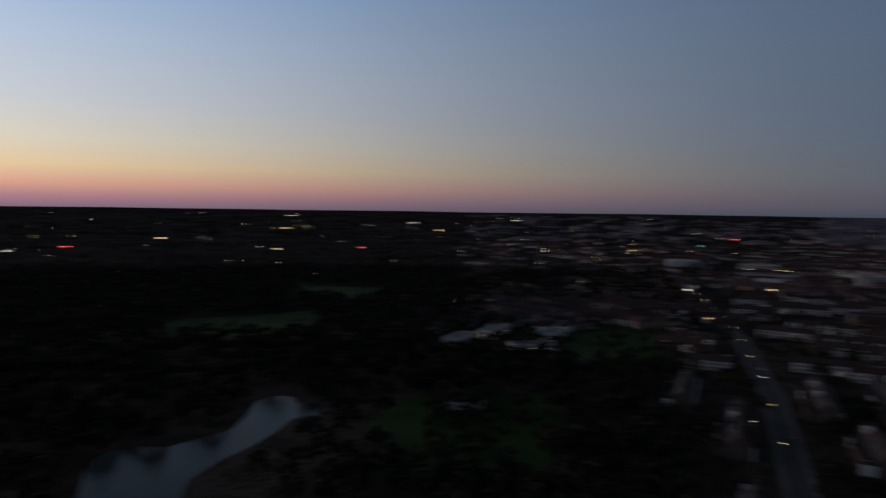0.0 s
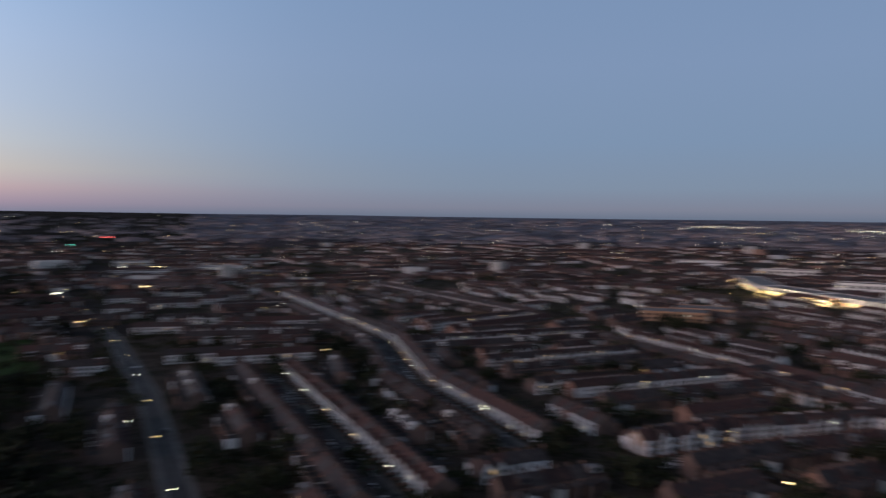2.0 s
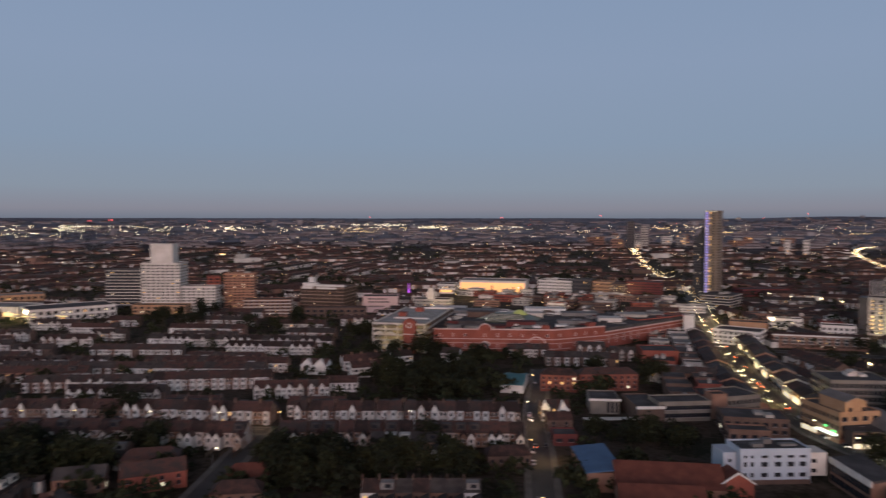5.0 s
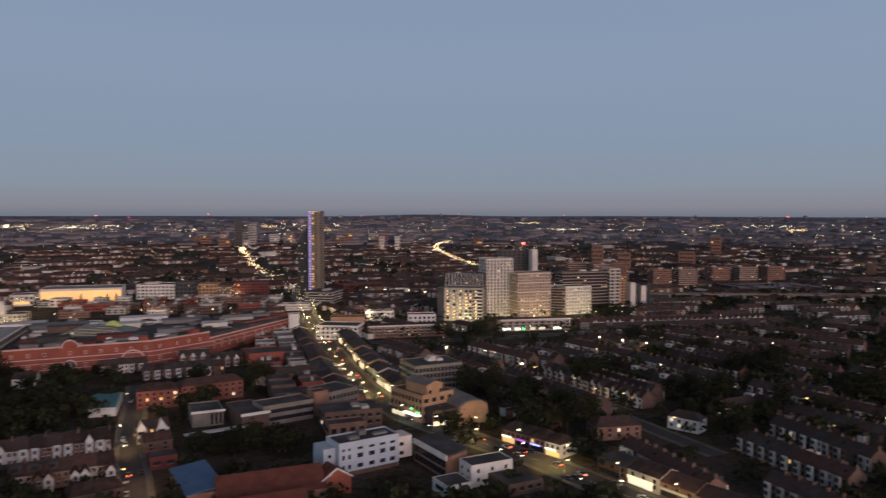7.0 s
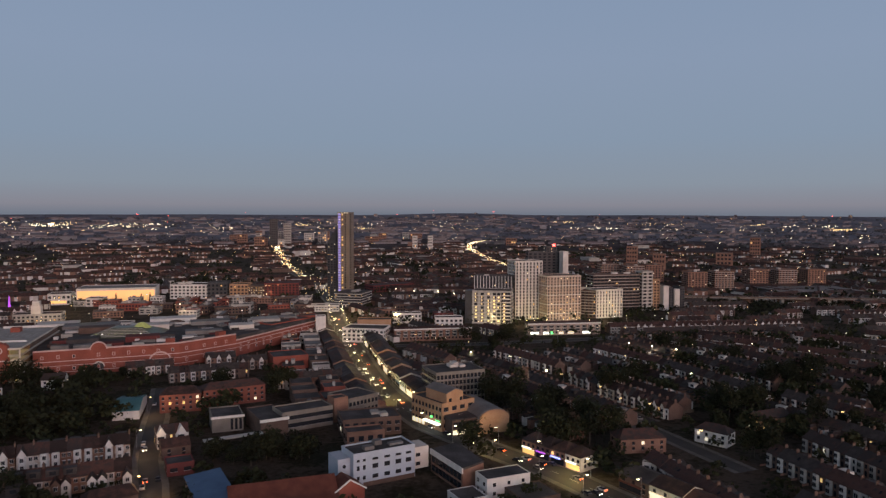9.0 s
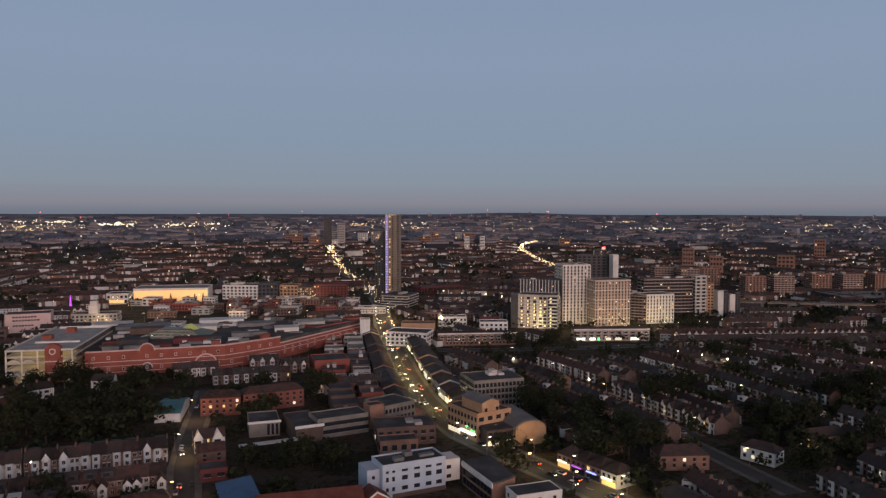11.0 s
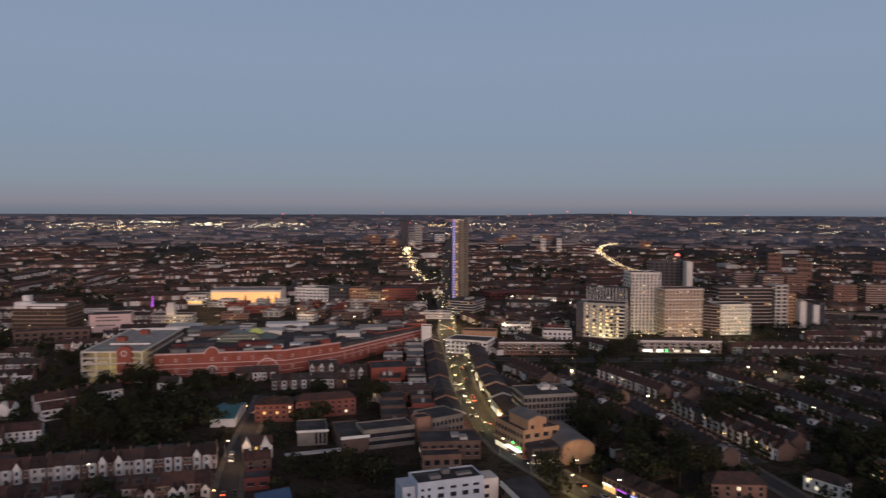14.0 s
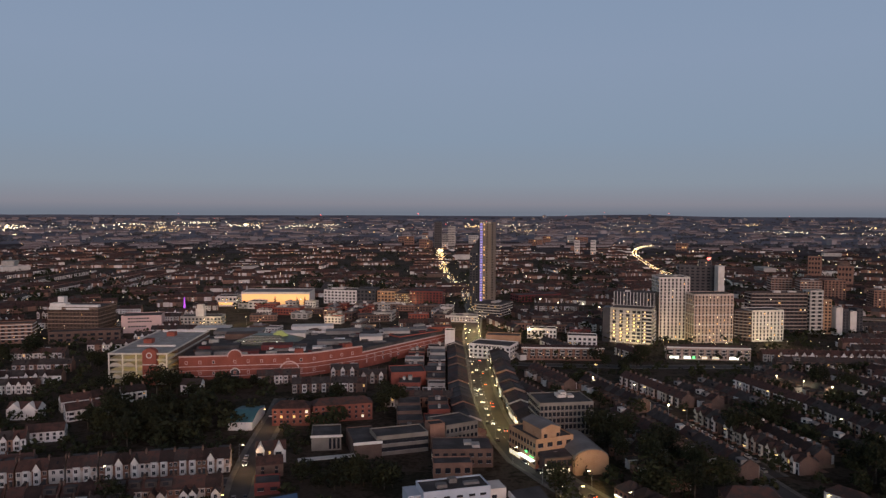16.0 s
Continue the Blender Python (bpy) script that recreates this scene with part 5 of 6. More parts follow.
bp2 = hip("brick_parade", "three-storey brick parade with white window surrounds", "terrace", (60, 640), (123, 652), 11, 9.5, 11.4, BUFF, TILE, 2, 3, 22, 3, lit=0.06, group="parades")
for x0, x1, mt in ((2, 9, SIGNWHITE), (13, 18, SIGNWHITE), (20, 21.5, SIGNGREEN), (27, 31, LITWHITE), (35, 40, LITWHITE), (48, 55, SIGNWHITE)):
    part("lit_shopfront", Shape().box(x0, -0.5, 1.0, x1, -0.05, 2.8), mt, bp2, "lit shop front")
for ob in (bp1, bp2):
    part("cornice", Shape().box(-0.3, -0.5, 9.3, 64.4, 0.3, 10.3), WHITE, ob, "white painted parapet")
    for k in range(11):
        part("bay_window", Shape().box(1.4 + k * 5.8, -0.8, 3.4, 4.4 + k * 5.8, 0.0, 8.6).box(1.7 + k * 5.8, -0.86, 4.0, 4.1 + k * 5.8, -0.75, 5.5, 1).box(1.7 + k * 5.8, -0.86, 6.6, 4.1 + k * 5.8, -0.75, 8.0, 1), [CONCRETE, GLASS], ob, "pale two-storey bay")
block("white_block", "square white block behind the parade", "building", (-20, 655), (4, 658), 14, 12, WHITE, 3, 6, 3, lit=0.1)

# houses among the gardens
hip("white_house", "white rendered corner house with a hipped brown roof", "house", (115, 357), (126, 347), 9, 6, 8.8, WHITE, TILE, 3, 2, 4, 2, lit=0.1)
hip("villa", "brown brick villa with a hipped roof", "house", (77, 337), (98, 341), 11, 6.2, 9.5, BRICK, TILE, 4, 2, 5, 2, lit=0.06)
block("flat_house", "small white flat-roofed house", "house", (81, 312), (93, 306), 9, 5.2, WHITE, 2, 4, 2, lit=0.05, parapet=0.3)
hip("brick_house", "brick house with a pale end wall", "house", (150, 371), (168, 380), 9, 6, 9, ORANGEBRICK, TILE, 0, 2, 4, 2)
hip("white_house", "white house in the gardens", "house", (158, 424), (168, 412), 8, 5.5, 8, WHITE, TILE, 0, 2, 3, 2)
hip("brick_house", "red brick corner house with white bays", "house", (-216, 172), (-203, 190), 9, 6.4, 10, REDBRICK, TILE, 0, 2, 4, 2, lit=0.04)
hip("brick_house", "brick house with a brown hipped roof", "house", (-232, 184), (-217, 198), 9, 6.2, 9.4, DARKBRICK, TILE, 3, 2, 4, 2, lit=0.04)
hip("brick_house", "brick house with a slate roof", "house", (-236, 160), (-224, 172), 9, 5.8, 8.6, BRICK, FELT, 0, 2, 4, 2)
hip("brick_house", "dark brick house with a steep red roof", "house", (-186, 192), (-174, 201), 9, 6, 9.5, DARKBRICK, REDTILE, 3, 2, 4, 2)
hip("brick_house", "dark brick house by the lane", "house", (-178, 178), (-165, 188), 9, 6, 9.2, BRICK, TILE, 3, 2, 4, 2)
hip("bungalow", "long low house with a dark roof", "house", (-118, 262), (-104, 272), 9, 4.5, 7.5, DARKBRICK, TILE, 2, 1, 5, 2)

# parades of shops along the high street
HS = ROADS["high street"][0]


def parade(i0, i1, sgn, label, h=(8, 10), skip=()):
    n = 0
    for a, b in list(zip(HS, HS[1:]))[i0:i1]:
        L = span(a, b)
        u = ((b[0] - a[0]) / L, (b[1] - a[1]) / L)
        nr = (-u[1] * sgn, u[0] * sgn)
        k = int(L / 12)
        for j in range(k):
            n += 1
            if n in skip:
                continue
            s0, s1 = j * L / k, (j + 1) * L / k - 0.05
            p = (a[0] + u[0] * s0 + nr[0] * 10, a[1] + u[1] * s0 + nr[1] * 10)
            q = (a[0] + u[0] * s1 + nr[0] * 10, a[1] + u[1] * s1 + nr[1] * 10)
            if sgn > 0:
                p, q = q, p
            # the front must face the street
            hh = rnd.uniform(*h)
            p, q = (q, p) if ((q[0] - p[0]) * nr[1] - (q[1] - p[1]) * nr[0]) < 0 else (p, q)
            t = hip("shop_house", label, "shop", p, q, 13, hh - 2.4, hh, rnd.choice((BRICK, HOUSEWALL, DARKBRICK, RENDER)), rnd.choice((TILE, TILE, FELT)), 0, 2, 3, 0, lit=0.1, group="shops along the high street")
            lit = rnd.random()
            part("shop_sign", Shape().box(0.3, -0.5, 2.7, 11.5, -0.05, 3.5), SIGNWHITE if lit < 0.18 else (LITWHITE if lit < 0.45 else rnd.choice((REDTILE, BLUEROOF, DARKCLAD, WHITE))), t, "shop fascia sign")
            part("shop_window", Shape().box(0.5, -0.15, 0.5, 11.2, 0.05, 2.6), LITWHITE if lit < 0.55 else GLASS, t)


parade(6, 10, -1, "three-storey brick shop with rooms above on the high street")
parade(6, 10, 1, "old brick shop with a tiled roof on the high street", (7, 9))
parade(0, 1, -1, "two-storey corner shop with lit fascia", (7, 8.5))
for k in range(4):
    m0, n0 = front((35, 337), (57, 313)), span((35, 337), (57, 313))
    p0, q0 = m0 @ Vector((k * n0 / 4, 0, 0)), m0 @ Vector(((k + 1) * n0 / 4 - 0.1, 0, 0))
    t = hip("lit_shop", "brick shop with a hipped roof and glowing fascia", "shop", p0, q0, 11, 6, 9, (BRICK, DARKBRICK, BRICK, RENDER)[k], TILE, 3, 2, 3, 2, lit=0.05, group="lit shops at the bend")
    part("fascia", Shape().box(0.4, -0.5, 2.8, n0 / 4 - 2.6, -0.05, 3.25), (SIGNWHITE, SIGNPURPLE, SIGNBLUE, SIGNWHITE)[k], t, "glowing shop fascia")
    part("shop_window", Shape().box(0.6, -0.15, 0.5, n0 / 4 - 0.8, 0.05, 2.6), LITWARM if k in (0, 3) else GLASS, t, "shop window under the fascia")


# flat-roofed rears and stores behind the shops
br = random.Random(15)
for i in range(6, 10):
    a, b = HS[i], HS[i + 1]
    L = span(a, b)
    u = ((b[0] - a[0]) / L, (b[1] - a[1]) / L)
    nl = (-u[1], u[0])
    for off in (25, 41):
        s0 = br.uniform(0, 4)
        while s0 < L - 9:
            w = min(br.uniform(9, 20), L - s0)
            d = br.uniform(11, 15)
            p = (a[0] + u[0] * s0 + nl[0] * (off + d), a[1] + u[1] * s0 + nl[1] * (off + d))
            q = (a[0] + u[0] * s0 + nl[0] * off, a[1] + u[1] * s0 + nl[1] * off)
            block("store_building", "low flat-roofed store behind the shops", "store", p, q, w - 0.6, br.uniform(4, 7.5), br.choice((DARKBRICK, BRICK, REDBRICK, CONCRETE, DARKBRICK)), 1, 2, 0, roof=br.choice((FELT, FELT, LEAD)), lit=0.03, parapet=br.choice((0.3, 0.7)), plant=br.choice((0, 1, 2)), group="stores behind the shops")
            s0 += w + br.choice((0, 0, 3))


# ---- retail strip with lit yards ----
RET = [(-1160, 322), (-989, 305), (-893, 342), (-812, 371), (-698, 415), (-640, 425)]
for p, q in zip(RET, RET[1:]):
    p, q = seen_order(p, q)
    t = block("retail_shed", "long low pale retail shed with lit front", "shed", p, (q[0] - 6 * (q[0] - p[0]) / span(p, q), q[1] - 6 * (q[1] - p[1]) / span(p, q)), 36, 9, RENDER, roof=LEAD, lit=0)
    part("lit_front", Shape().box(3, -0.2, 0.5, span(p, q) * 0.9, -0.02, 4.2), YARDLAMP, t, "lit shop fronts")
    for x0, x1, y0 in ((6, 20, -22), (34, 50, -30), (60, 74, -16)):
        part("yard_lamp", Shape().box(x0, y0, 6, x1, y0 + 0.7, 6.6).box(x0 + 6, y0 + 0.2, 0, x0 + 6.3, y0 + 0.5, 6), YARDLAMP, t, "row of yard lamps on a mast")
    ld = bpy.data.lights.new("yard_glow", "POINT")
    ld.energy, ld.color, ld.shadow_soft_size = 60000, (1.0, 0.74, 0.34), 2.0
    new("yard_glow", ld).location = t.matrix_basis @ Vector((span(p, q) * 0.45, -20, 9))
for (x, y, w, h, mt) in [(-900, 420, 60, 14, RENDER), (-980, 400, 70, 16, WHITE), (-800, 440, 50, 12, ORANGEBRICK), (-1250, 380, 90, 14, RENDER), (-1100, -520, 70, 9, WHITE), (-1040, -440, 60, 8, LEAD),
                         (-980, -600, 80, 8, RENDER), (-1150, -700, 60, 10, RENDER), (-1300, -560, 80, 9, LEAD), (-690, 110, 60, 9, ORANGEBRICK), (-720, 150, 50, 9, ORANGEBRICK), (-1500, 300, 90, 12, WHITE)]:
    p, q = seen_order((x, y), (x + w * y / math.hypot(x, y), y - w * x / math.hypot(x, y)))
    block("warehouse", "large plain shed with a pale roof", "shed", p, q, 30, h, mt, 2, 8, 3, lit=0.15, roof=LEAD, group="sheds")

th = block("town_hall", "pale stone town hall with a floodlit front and square clock turret", "town hall", (-402, 655), (-364, 668), 18, 11, CONCRETE, 3, 11, 4, lit=0.25)
part("turret", Shape().box(15, 1, 10, 23, 9, 19).box(16, 2, 19, 22, 8, 23), RENDER, th, "square stone turret")
pc = thing("lit_spire", Matrix.Translation((-482, 772, 0)), "slim spire lit purple", "spire")
part("shaft", Shape().prism([(1.6 * math.cos(k * 0.785), 1.6 * math.sin(k * 0.785)) for k in range(8)], 0, 15, top=[(0.3 * math.cos(k * 0.785), 0.3 * math.sin(k * 0.785)) for k in range(8)]), SIGNPURPLE, pc)

# school by the playing field, hut by the lake
for (p, q, h) in [((-330, -408), (-302, -392), 5), ((-372, -420), (-340, -400), 6), ((-425, -412), (-390, -395), 5), ((-350, -345), (-322, -360), 4), ((-400, -385), (-375, -372), 5)]:
    p, q = seen_order(p, q)
    block("school_building", "low pale school building by the field", "school", p, q, 14, h, RENDER, 1, 6, 2, lit=0.12, roof=LEAD, group="school by the field")
p, q = seen_order((-199, -268), (-214, -259))
block("boat_hut", "small white hut in the park", "hut", p, q, 5, 3, WHITE, roof=LEAD)


# ---- trees ----
def tree_mesh(seed, h, r, n, size):
    rr = random.Random(seed)
    s = Shape()
    lobes = [(rr.uniform(-0.5, 0.5) * r, rr.uniform(-0.5, 0.5) * r, h * rr.uniform(0.42, 0.8), r * rr.uniform(0.42, 0.7)) for _ in range(7)]
    for _ in range(n):
        x, y, z, q = rr.choice(lobes)
        d = Vector((rr.gauss(0, 1), rr.gauss(0, 1), rr.gauss(0, 1))).normalized() * q * rr.uniform(0.65, 1.08)
        c = Vector((x, y, z)) + d
        a = Vector((rr.gauss(0, 1), rr.gauss(0, 1), rr.gauss(0, 0.6))).normalized() * size * rr.uniform(0.6, 1.4)
        b = a.cross(Vector((rr.gauss(0, 1), rr.gauss(0, 1), rr.gauss(0, 1)))).normalized() * size * rr.uniform(0.5, 1.1)
        s.poly([c - a, c - b * 0.8, c + a, c + b])
    crown = s.mesh("crown", LEAF)
    t = Shape()
    ring6 = lambda x, y, q: [(x + q * math.cos(k * 1.047), y + q * math.sin(k * 1.047)) for k in range(6)]
    t.prism(ring6(0, 0, 0.045 * h * 0.5), 0, h * 0.45, top=ring6(0.2, 0.1, 0.03 * h * 0.5))
    for x, y, z, q in lobes[:5]:
        t.prism(ring6(0.15, 0.1, 0.16), h * 0.36, z, top=ring6(x, y, 0.06))
    return crown, t.mesh("trunk", BARK)


TREES = []
for k, (h, r) in enumerate([(11, 4.5), (14, 6), (8, 3.6), (17, 7), (10, 5), (13, 4)]):
    crown, trunk = tree_mesh(k + 3, h, r, 620 if h > 12 else 430, 0.62)
    t = thing("tree", Matrix.Translation((0, 0, -200)), "broad dark leafy tree" if r > 5 else "dark leafy garden tree", "tree", "trees")
    part("trunk", trunk, None, t)
    part("crown", crown, None, t)
    TREES.append(t)
planted = [0]
PLACED = []


def near_line(x, y, d):
    for (a, b) in CLEAR:
        L2 = (b[0] - a[0]) ** 2 + (b[1] - a[1]) ** 2
        t = max(0, min(1, ((x - a[0]) * (b[0] - a[0]) + (y - a[1]) * (b[1] - a[1])) / L2))
        # a house stands behind its front line
        px, py = a[0] + t * (b[0] - a[0]) - x, a[1] + t * (b[1] - a[1]) - y
        if px * px + py * py < d * d:
            return True
    return False


def near_road(x, y, d):
    for pts, w in ROADS.values():
        for a, b in zip(pts, pts[1:]):
            L2 = (b[0] - a[0]) ** 2 + (b[1] - a[1]) ** 2
            t = max(0, min(1, ((x - a[0]) * (b[0] - a[0]) + (y - a[1]) * (b[1] - a[1])) / L2))
            if math.hypot(a[0] + t * (b[0] - a[0]) - x, a[1] + t * (b[1] - a[1]) - y) < d + w / 2:
                return True
    return False


def plant(x, y, k=None, s=1.0):
    t = TREES[k if k is not None else rnd.randrange(len(TREES))]
    m = Matrix.Translation((x, y, rise(x, y) - 0.1)) @ Matrix.Rotation(rnd.uniform(0, 6.28), 4, "Z")
    c = copy_thing(t, m)
    c.scale = (s, s, s * rnd.uniform(0.85, 1.15))
    planted[0] += 1


# groups of trees that stand out
for (x, y, rx, n, k) in [(-225, 372, 26, 16, None), (-196, 350, 14, 8, None), (-264, 150, 20, 10, 3), (-250, 182, 14, 6, 1), (-62, 330, 14, 8, 4), (-85, 318, 12, 6, 4), (-215, 450, 26, 12, 2), (-250, 425, 12, 5, 1),
                      (-275, 415, 10, 4, 3), (-135, 420, 16, 6, 1), (45, 395, 16, 10, 3), (60, 370, 14, 6, 3), (14, 338, 4, 3, 1), (30, 322, 3, 2, 0), (-72, 318, 9, 6, 4), (110, 470, 12, 5, 1), (150, 400, 14, 6, 3), (135, 330, 10, 4, 1), (25, 600, 20, 7, 1),
                      (-300, 230, 16, 5, 1), (-165, 235, 22, 9, 4), (-200, 215, 12, 5, 1), (-145, 270, 8, 3, 2), (-100, 275, 6, 2, 2), (-98, 436, 8, 3, 1), (200, 470, 20, 8, 3), (160, 560, 14, 5, 3),
                      (-146, 222, 14, 9, 3), (-166, 212, 12, 7, 3), (-126, 236, 12, 6, 3), (-184, 238, 8, 3, 1), (-258, 154, 14, 7, 3), (-272, 176, 12, 6, 3), (-240, 205, 9, 4, 1), (123, 311, 6, 2, 3), (191, 525, 10, 4, 3), (204, 458, 14, 7, 3), (184, 366, 14, 6, 3), (229, 408, 14, 6, 3), (28, 402, 10, 6, 3), (52, 338, 8, 3, 1), (70, 355, 9, 4, 3), (95, 440, 9, 4, 1), (-440, 480, 30, 10, 3), (-520, 470, 40, 14, 3), (-350, 480, 20, 7, 1), (-420, 60, 12, 4, 1), (-600, 120, 26, 9, 3)]:
    for _ in range(n):
        a, q = rnd.uniform(0, 6.28), rx * math.sqrt(rnd.random())
        px, py = x + q * math.cos(a), y + q * math.sin(a)
        if not near_road(px, py, 2):
            plant(px, py, k if rnd.random() < 0.6 else None, rnd.uniform(0.75, 1.15))
tries = 0
while planted[0] < 270 and tries < 6000:
    tries += 1
    a, r = radians(rnd.uniform(50, 250)), rnd.uniform(180, 650)
    x, y = r * math.cos(a), r * math.sin(a)
    if near_line(x, y, 9) or near_road(x, y, 3):
        continue
    plant(x, y, rnd.choice((0, 2, 2, 4)), rnd.uniform(0.5, 0.95))
for t in TREES:
    for o in (*t.children_recursive, t):
        bpy.data.objects.remove(o)


for x, y, h in ((-394, 828, 12), (-368, 835, 11), (-359, 838, 12)):
    cf = thing("conifer", Matrix.Translation((x, y, 0)), "slim dark conifer before the lit hall", "tree", "conifers by the hall")
    part("trunk", Shape().prism([(0.25 * math.cos(k), 0.25 * math.sin(k)) for k in range(6)], 0, 3), BARK, cf)
    crown = Shape()
    for _ in range(260):
        z = rnd.uniform(1.5, h)
        q, a = 2.3 * (1 - z / (h + 0.5)) * rnd.uniform(0.5, 1.1), rnd.uniform(0, 6.28)
        c = Vector((q * math.cos(a), q * math.sin(a), z))
        u, v = Vector((rnd.gauss(0, 1), rnd.gauss(0, 1), rnd.gauss(0, 1))).normalized() * 0.45, Vector((0, 0, 0.5))
        crown.poly([c - u, c - v, c + u, c + v])
    part("crown", crown, LEAF, cf)


def leaf_clumps(s, x, y, h, r, n, rr):
    z0 = rise(x, y)
    for _ in range(n if n < 30 else int(n * 1.6)):
        d = Vector((rr.gauss(0, 1), rr.gauss(0, 1), abs(rr.gauss(0, 0.8)))).normalized() * rr.uniform(0.6, 1.05)
        c = Vector((x + d.x * r, y + d.y * r, z0 + h * 0.35 + d.z * h * 0.62))
        k = r * (0.36 if n < 30 else 0.25)
        a = Vector((rr.gauss(0, 1), rr.gauss(0, 1), rr.gauss(0, 0.5))).normalized() * k
        b = a.cross(Vector((rr.gauss(0, 1), rr.gauss(0, 1), rr.gauss(0, 1)))).normalized() * k * 0.8
        s.poly([c - a, c - b, c + a, c + b])


# park woods round the lake, garden trees and far woods
rr = random.Random(5)
park = Shape()


def inside(x, y, poly):
    c = False
    for (x0, y0), (x1, y1) in zip(poly, poly[1:] + poly[:1]):
        if (y0 > y) != (y1 > y) and x < (x1 - x0) * (y - y0) / (y1 - y0) + x0:
            c = not c
    return c


FIELDS = [LAKE, [(-458, -561), (-603, -452), (-373, -270), (-337, -293), (-412, -497)], [(-376, -828), (-463, -742), (-383, -658), (-337, -713)], [(-150, -616), (-298, -607), (-243, -494), (-143, -527)],
          [(-440, -430), (-300, -430), (-290, -350), (-350, -320), (-440, -400)], PARK_LAWN]
n = 0
while n < 4600:
    a, r = radians(rr.uniform(214, 275)), math.sqrt(rr.uniform(170 ** 2, 1150 ** 2))
    x, y = r * math.cos(a), r * math.sin(a)
    n += 1
    if any(inside(x, y, f) for f in FIELDS) or near_line(x, y, 24) or near_road(x, y, 12):
        continue
    if y > -0.62 * x * 0 - 150 and x < -180:
        continue
    if any(inside(x * (1 + k / r) + dx, y * (1 + k / r) + dy, LAKE) for k in (4, 12, 20, 30) for dx, dy in ((0, 0), (6, 0), (-6, 0))):
        continue
    leaf_clumps(park, x, y, rr.uniform(7, 14), rr.uniform(3.5, 6.5), 40 if r < 500 else 20, rr)
solo("park_woods", park, LEAF, "dark woods and scrub round the lake", "trees", "stuff")
gard = Shape()
CIVIC = [(-112, 338), (-100, 425), (-20, 425), (10, 345), (30, 300), (20, 268), (-40, 285), (-84, 300)]
REARS = [(-30, 425), (-98, 425), (-118, 480), (-140, 560), (-110, 645), (-90, 640)]
TOWN = [(-300, 436), (-262, 456), (-184, 494), (-150, 545), (-118, 640), (-108, 860), (-330, 860), (-520, 700), (-330, 560)]
n = 0
while n < 13000:
    a, r = radians(rr.uniform(45, 235)), 190 + 1010 * rr.random() ** 1.2
    x, y = r * math.cos(a), r * math.sin(a)
    n += 1
    if near_line(x, y, 8) or near_road(x, y, 4) or inside(x, y, TOWN) or inside(x, y, CIVIC) or inside(x, y, REARS):
        continue
    h = rr.choice((2.5, 3, 3, 4, 4, 5, 6, 8, 10))
    leaf_clumps(gard, x, y, h, min(6, h * rr.uniform(0.35, 0.6) + 0.6), (34 if h > 5 else 20) if r < 600 else 12, rr)
solo("garden_trees", gard, LEAF, "dark garden trees and hedges between the terraces", "trees", "stuff")
for poly, n, h in (([(150, 775), (330, 778), (470, 770), (520, 860), (380, 870), (210, 862), (150, 850)], 460, (4, 8)),
                   ([(-75, 1100), (60, 1040), (40, 1220), (-10, 1500), (-40, 2000), (-110, 2000), (-130, 1500)], 700, (5, 9)),
                   ([(110, 1080), (280, 1120), (420, 1180), (380, 1700), (120, 2100), (60, 2000), (60, 1500)], 900, (5, 9)),
                   ([(-205, 410), (-184, 388), (-174, 352), (-200, 335), (-222, 352), (-238, 376)], 110, (7, 13)),
                   ([(-510, -150), (-515, -122), (-376, -44), (-292, 17), (-250, 17), (-246, -2), (-331, -48), (-421, -103)], 260, (7, 12)),
                   ([(-700, -510), (-700, -480), (-421, -286), (-217, -140), (-206, -170)], 260, (7, 13)),
                   ([(-435, -213), (-440, -190), (-301, -117), (-228, -84), (-224, -106)], 110, (6, 11)),
                   ([(-300, 178), (-282, 196), (-226, 168), (-250, 150)], 60, (8, 13)),
                   ([(-192, 240), (-156, 252), (-125, 226), (-178, 196)], 60, (7, 12)),
                   ([(-280, 118), (-330, 165), (-318, 180), (-270, 150), (-232, 120)], 60, (7, 12)),
                   ([(60, 400), (200, 330), (330, 380), (420, 640), (150, 640)], 1100, (5, 11)),
                   ([(-270, 458), (-230, 452), (-190, 470), (-160, 492), (-170, 470), (-195, 446), (-230, 438), (-290, 430)], 70, (5, 9))):
    wood = Shape()
    xs, ys_ = [p[0] for p in poly], [p[1] for p in poly]
    for _ in range(n):
        x, y = rr.uniform(min(xs), max(xs)), rr.uniform(min(ys_), max(ys_))
        if inside(x, y, poly) and not near_line(x, y, 6.5) and not near_road(x, y, 5):
            hh = rr.uniform(*h)
            leaf_clumps(wood, x, y, hh, hh * rr.uniform(0.35, 0.5), 60 if y < 600 else 26, rr)
    solo("wood", wood, LEAF, "dense dark belt of trees", "trees", "stuff")
far, haze = Shape(), Shape()
for _ in range(12500):
    a, r = radians(rr.uniform(35, 285)), 1000 + 3600 * rr.random() ** 1.3
    x, y = r * math.cos(a) + rr.gauss(0, 30), r * math.sin(a)
    if noise.noise((x / 500, y / 160, 0)) < -0.05 and rr.random() < 0.75 or near_road(x, y, 6):
        continue
    # trees past 2250 m go to the haze-coloured mesh
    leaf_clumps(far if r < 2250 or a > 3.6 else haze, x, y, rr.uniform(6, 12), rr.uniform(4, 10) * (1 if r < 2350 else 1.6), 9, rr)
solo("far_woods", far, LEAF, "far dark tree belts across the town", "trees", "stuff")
solo("far_woods", haze, HAZETREES, "tree belts on the far hills, toned grey for haze", "trees", "stuff")

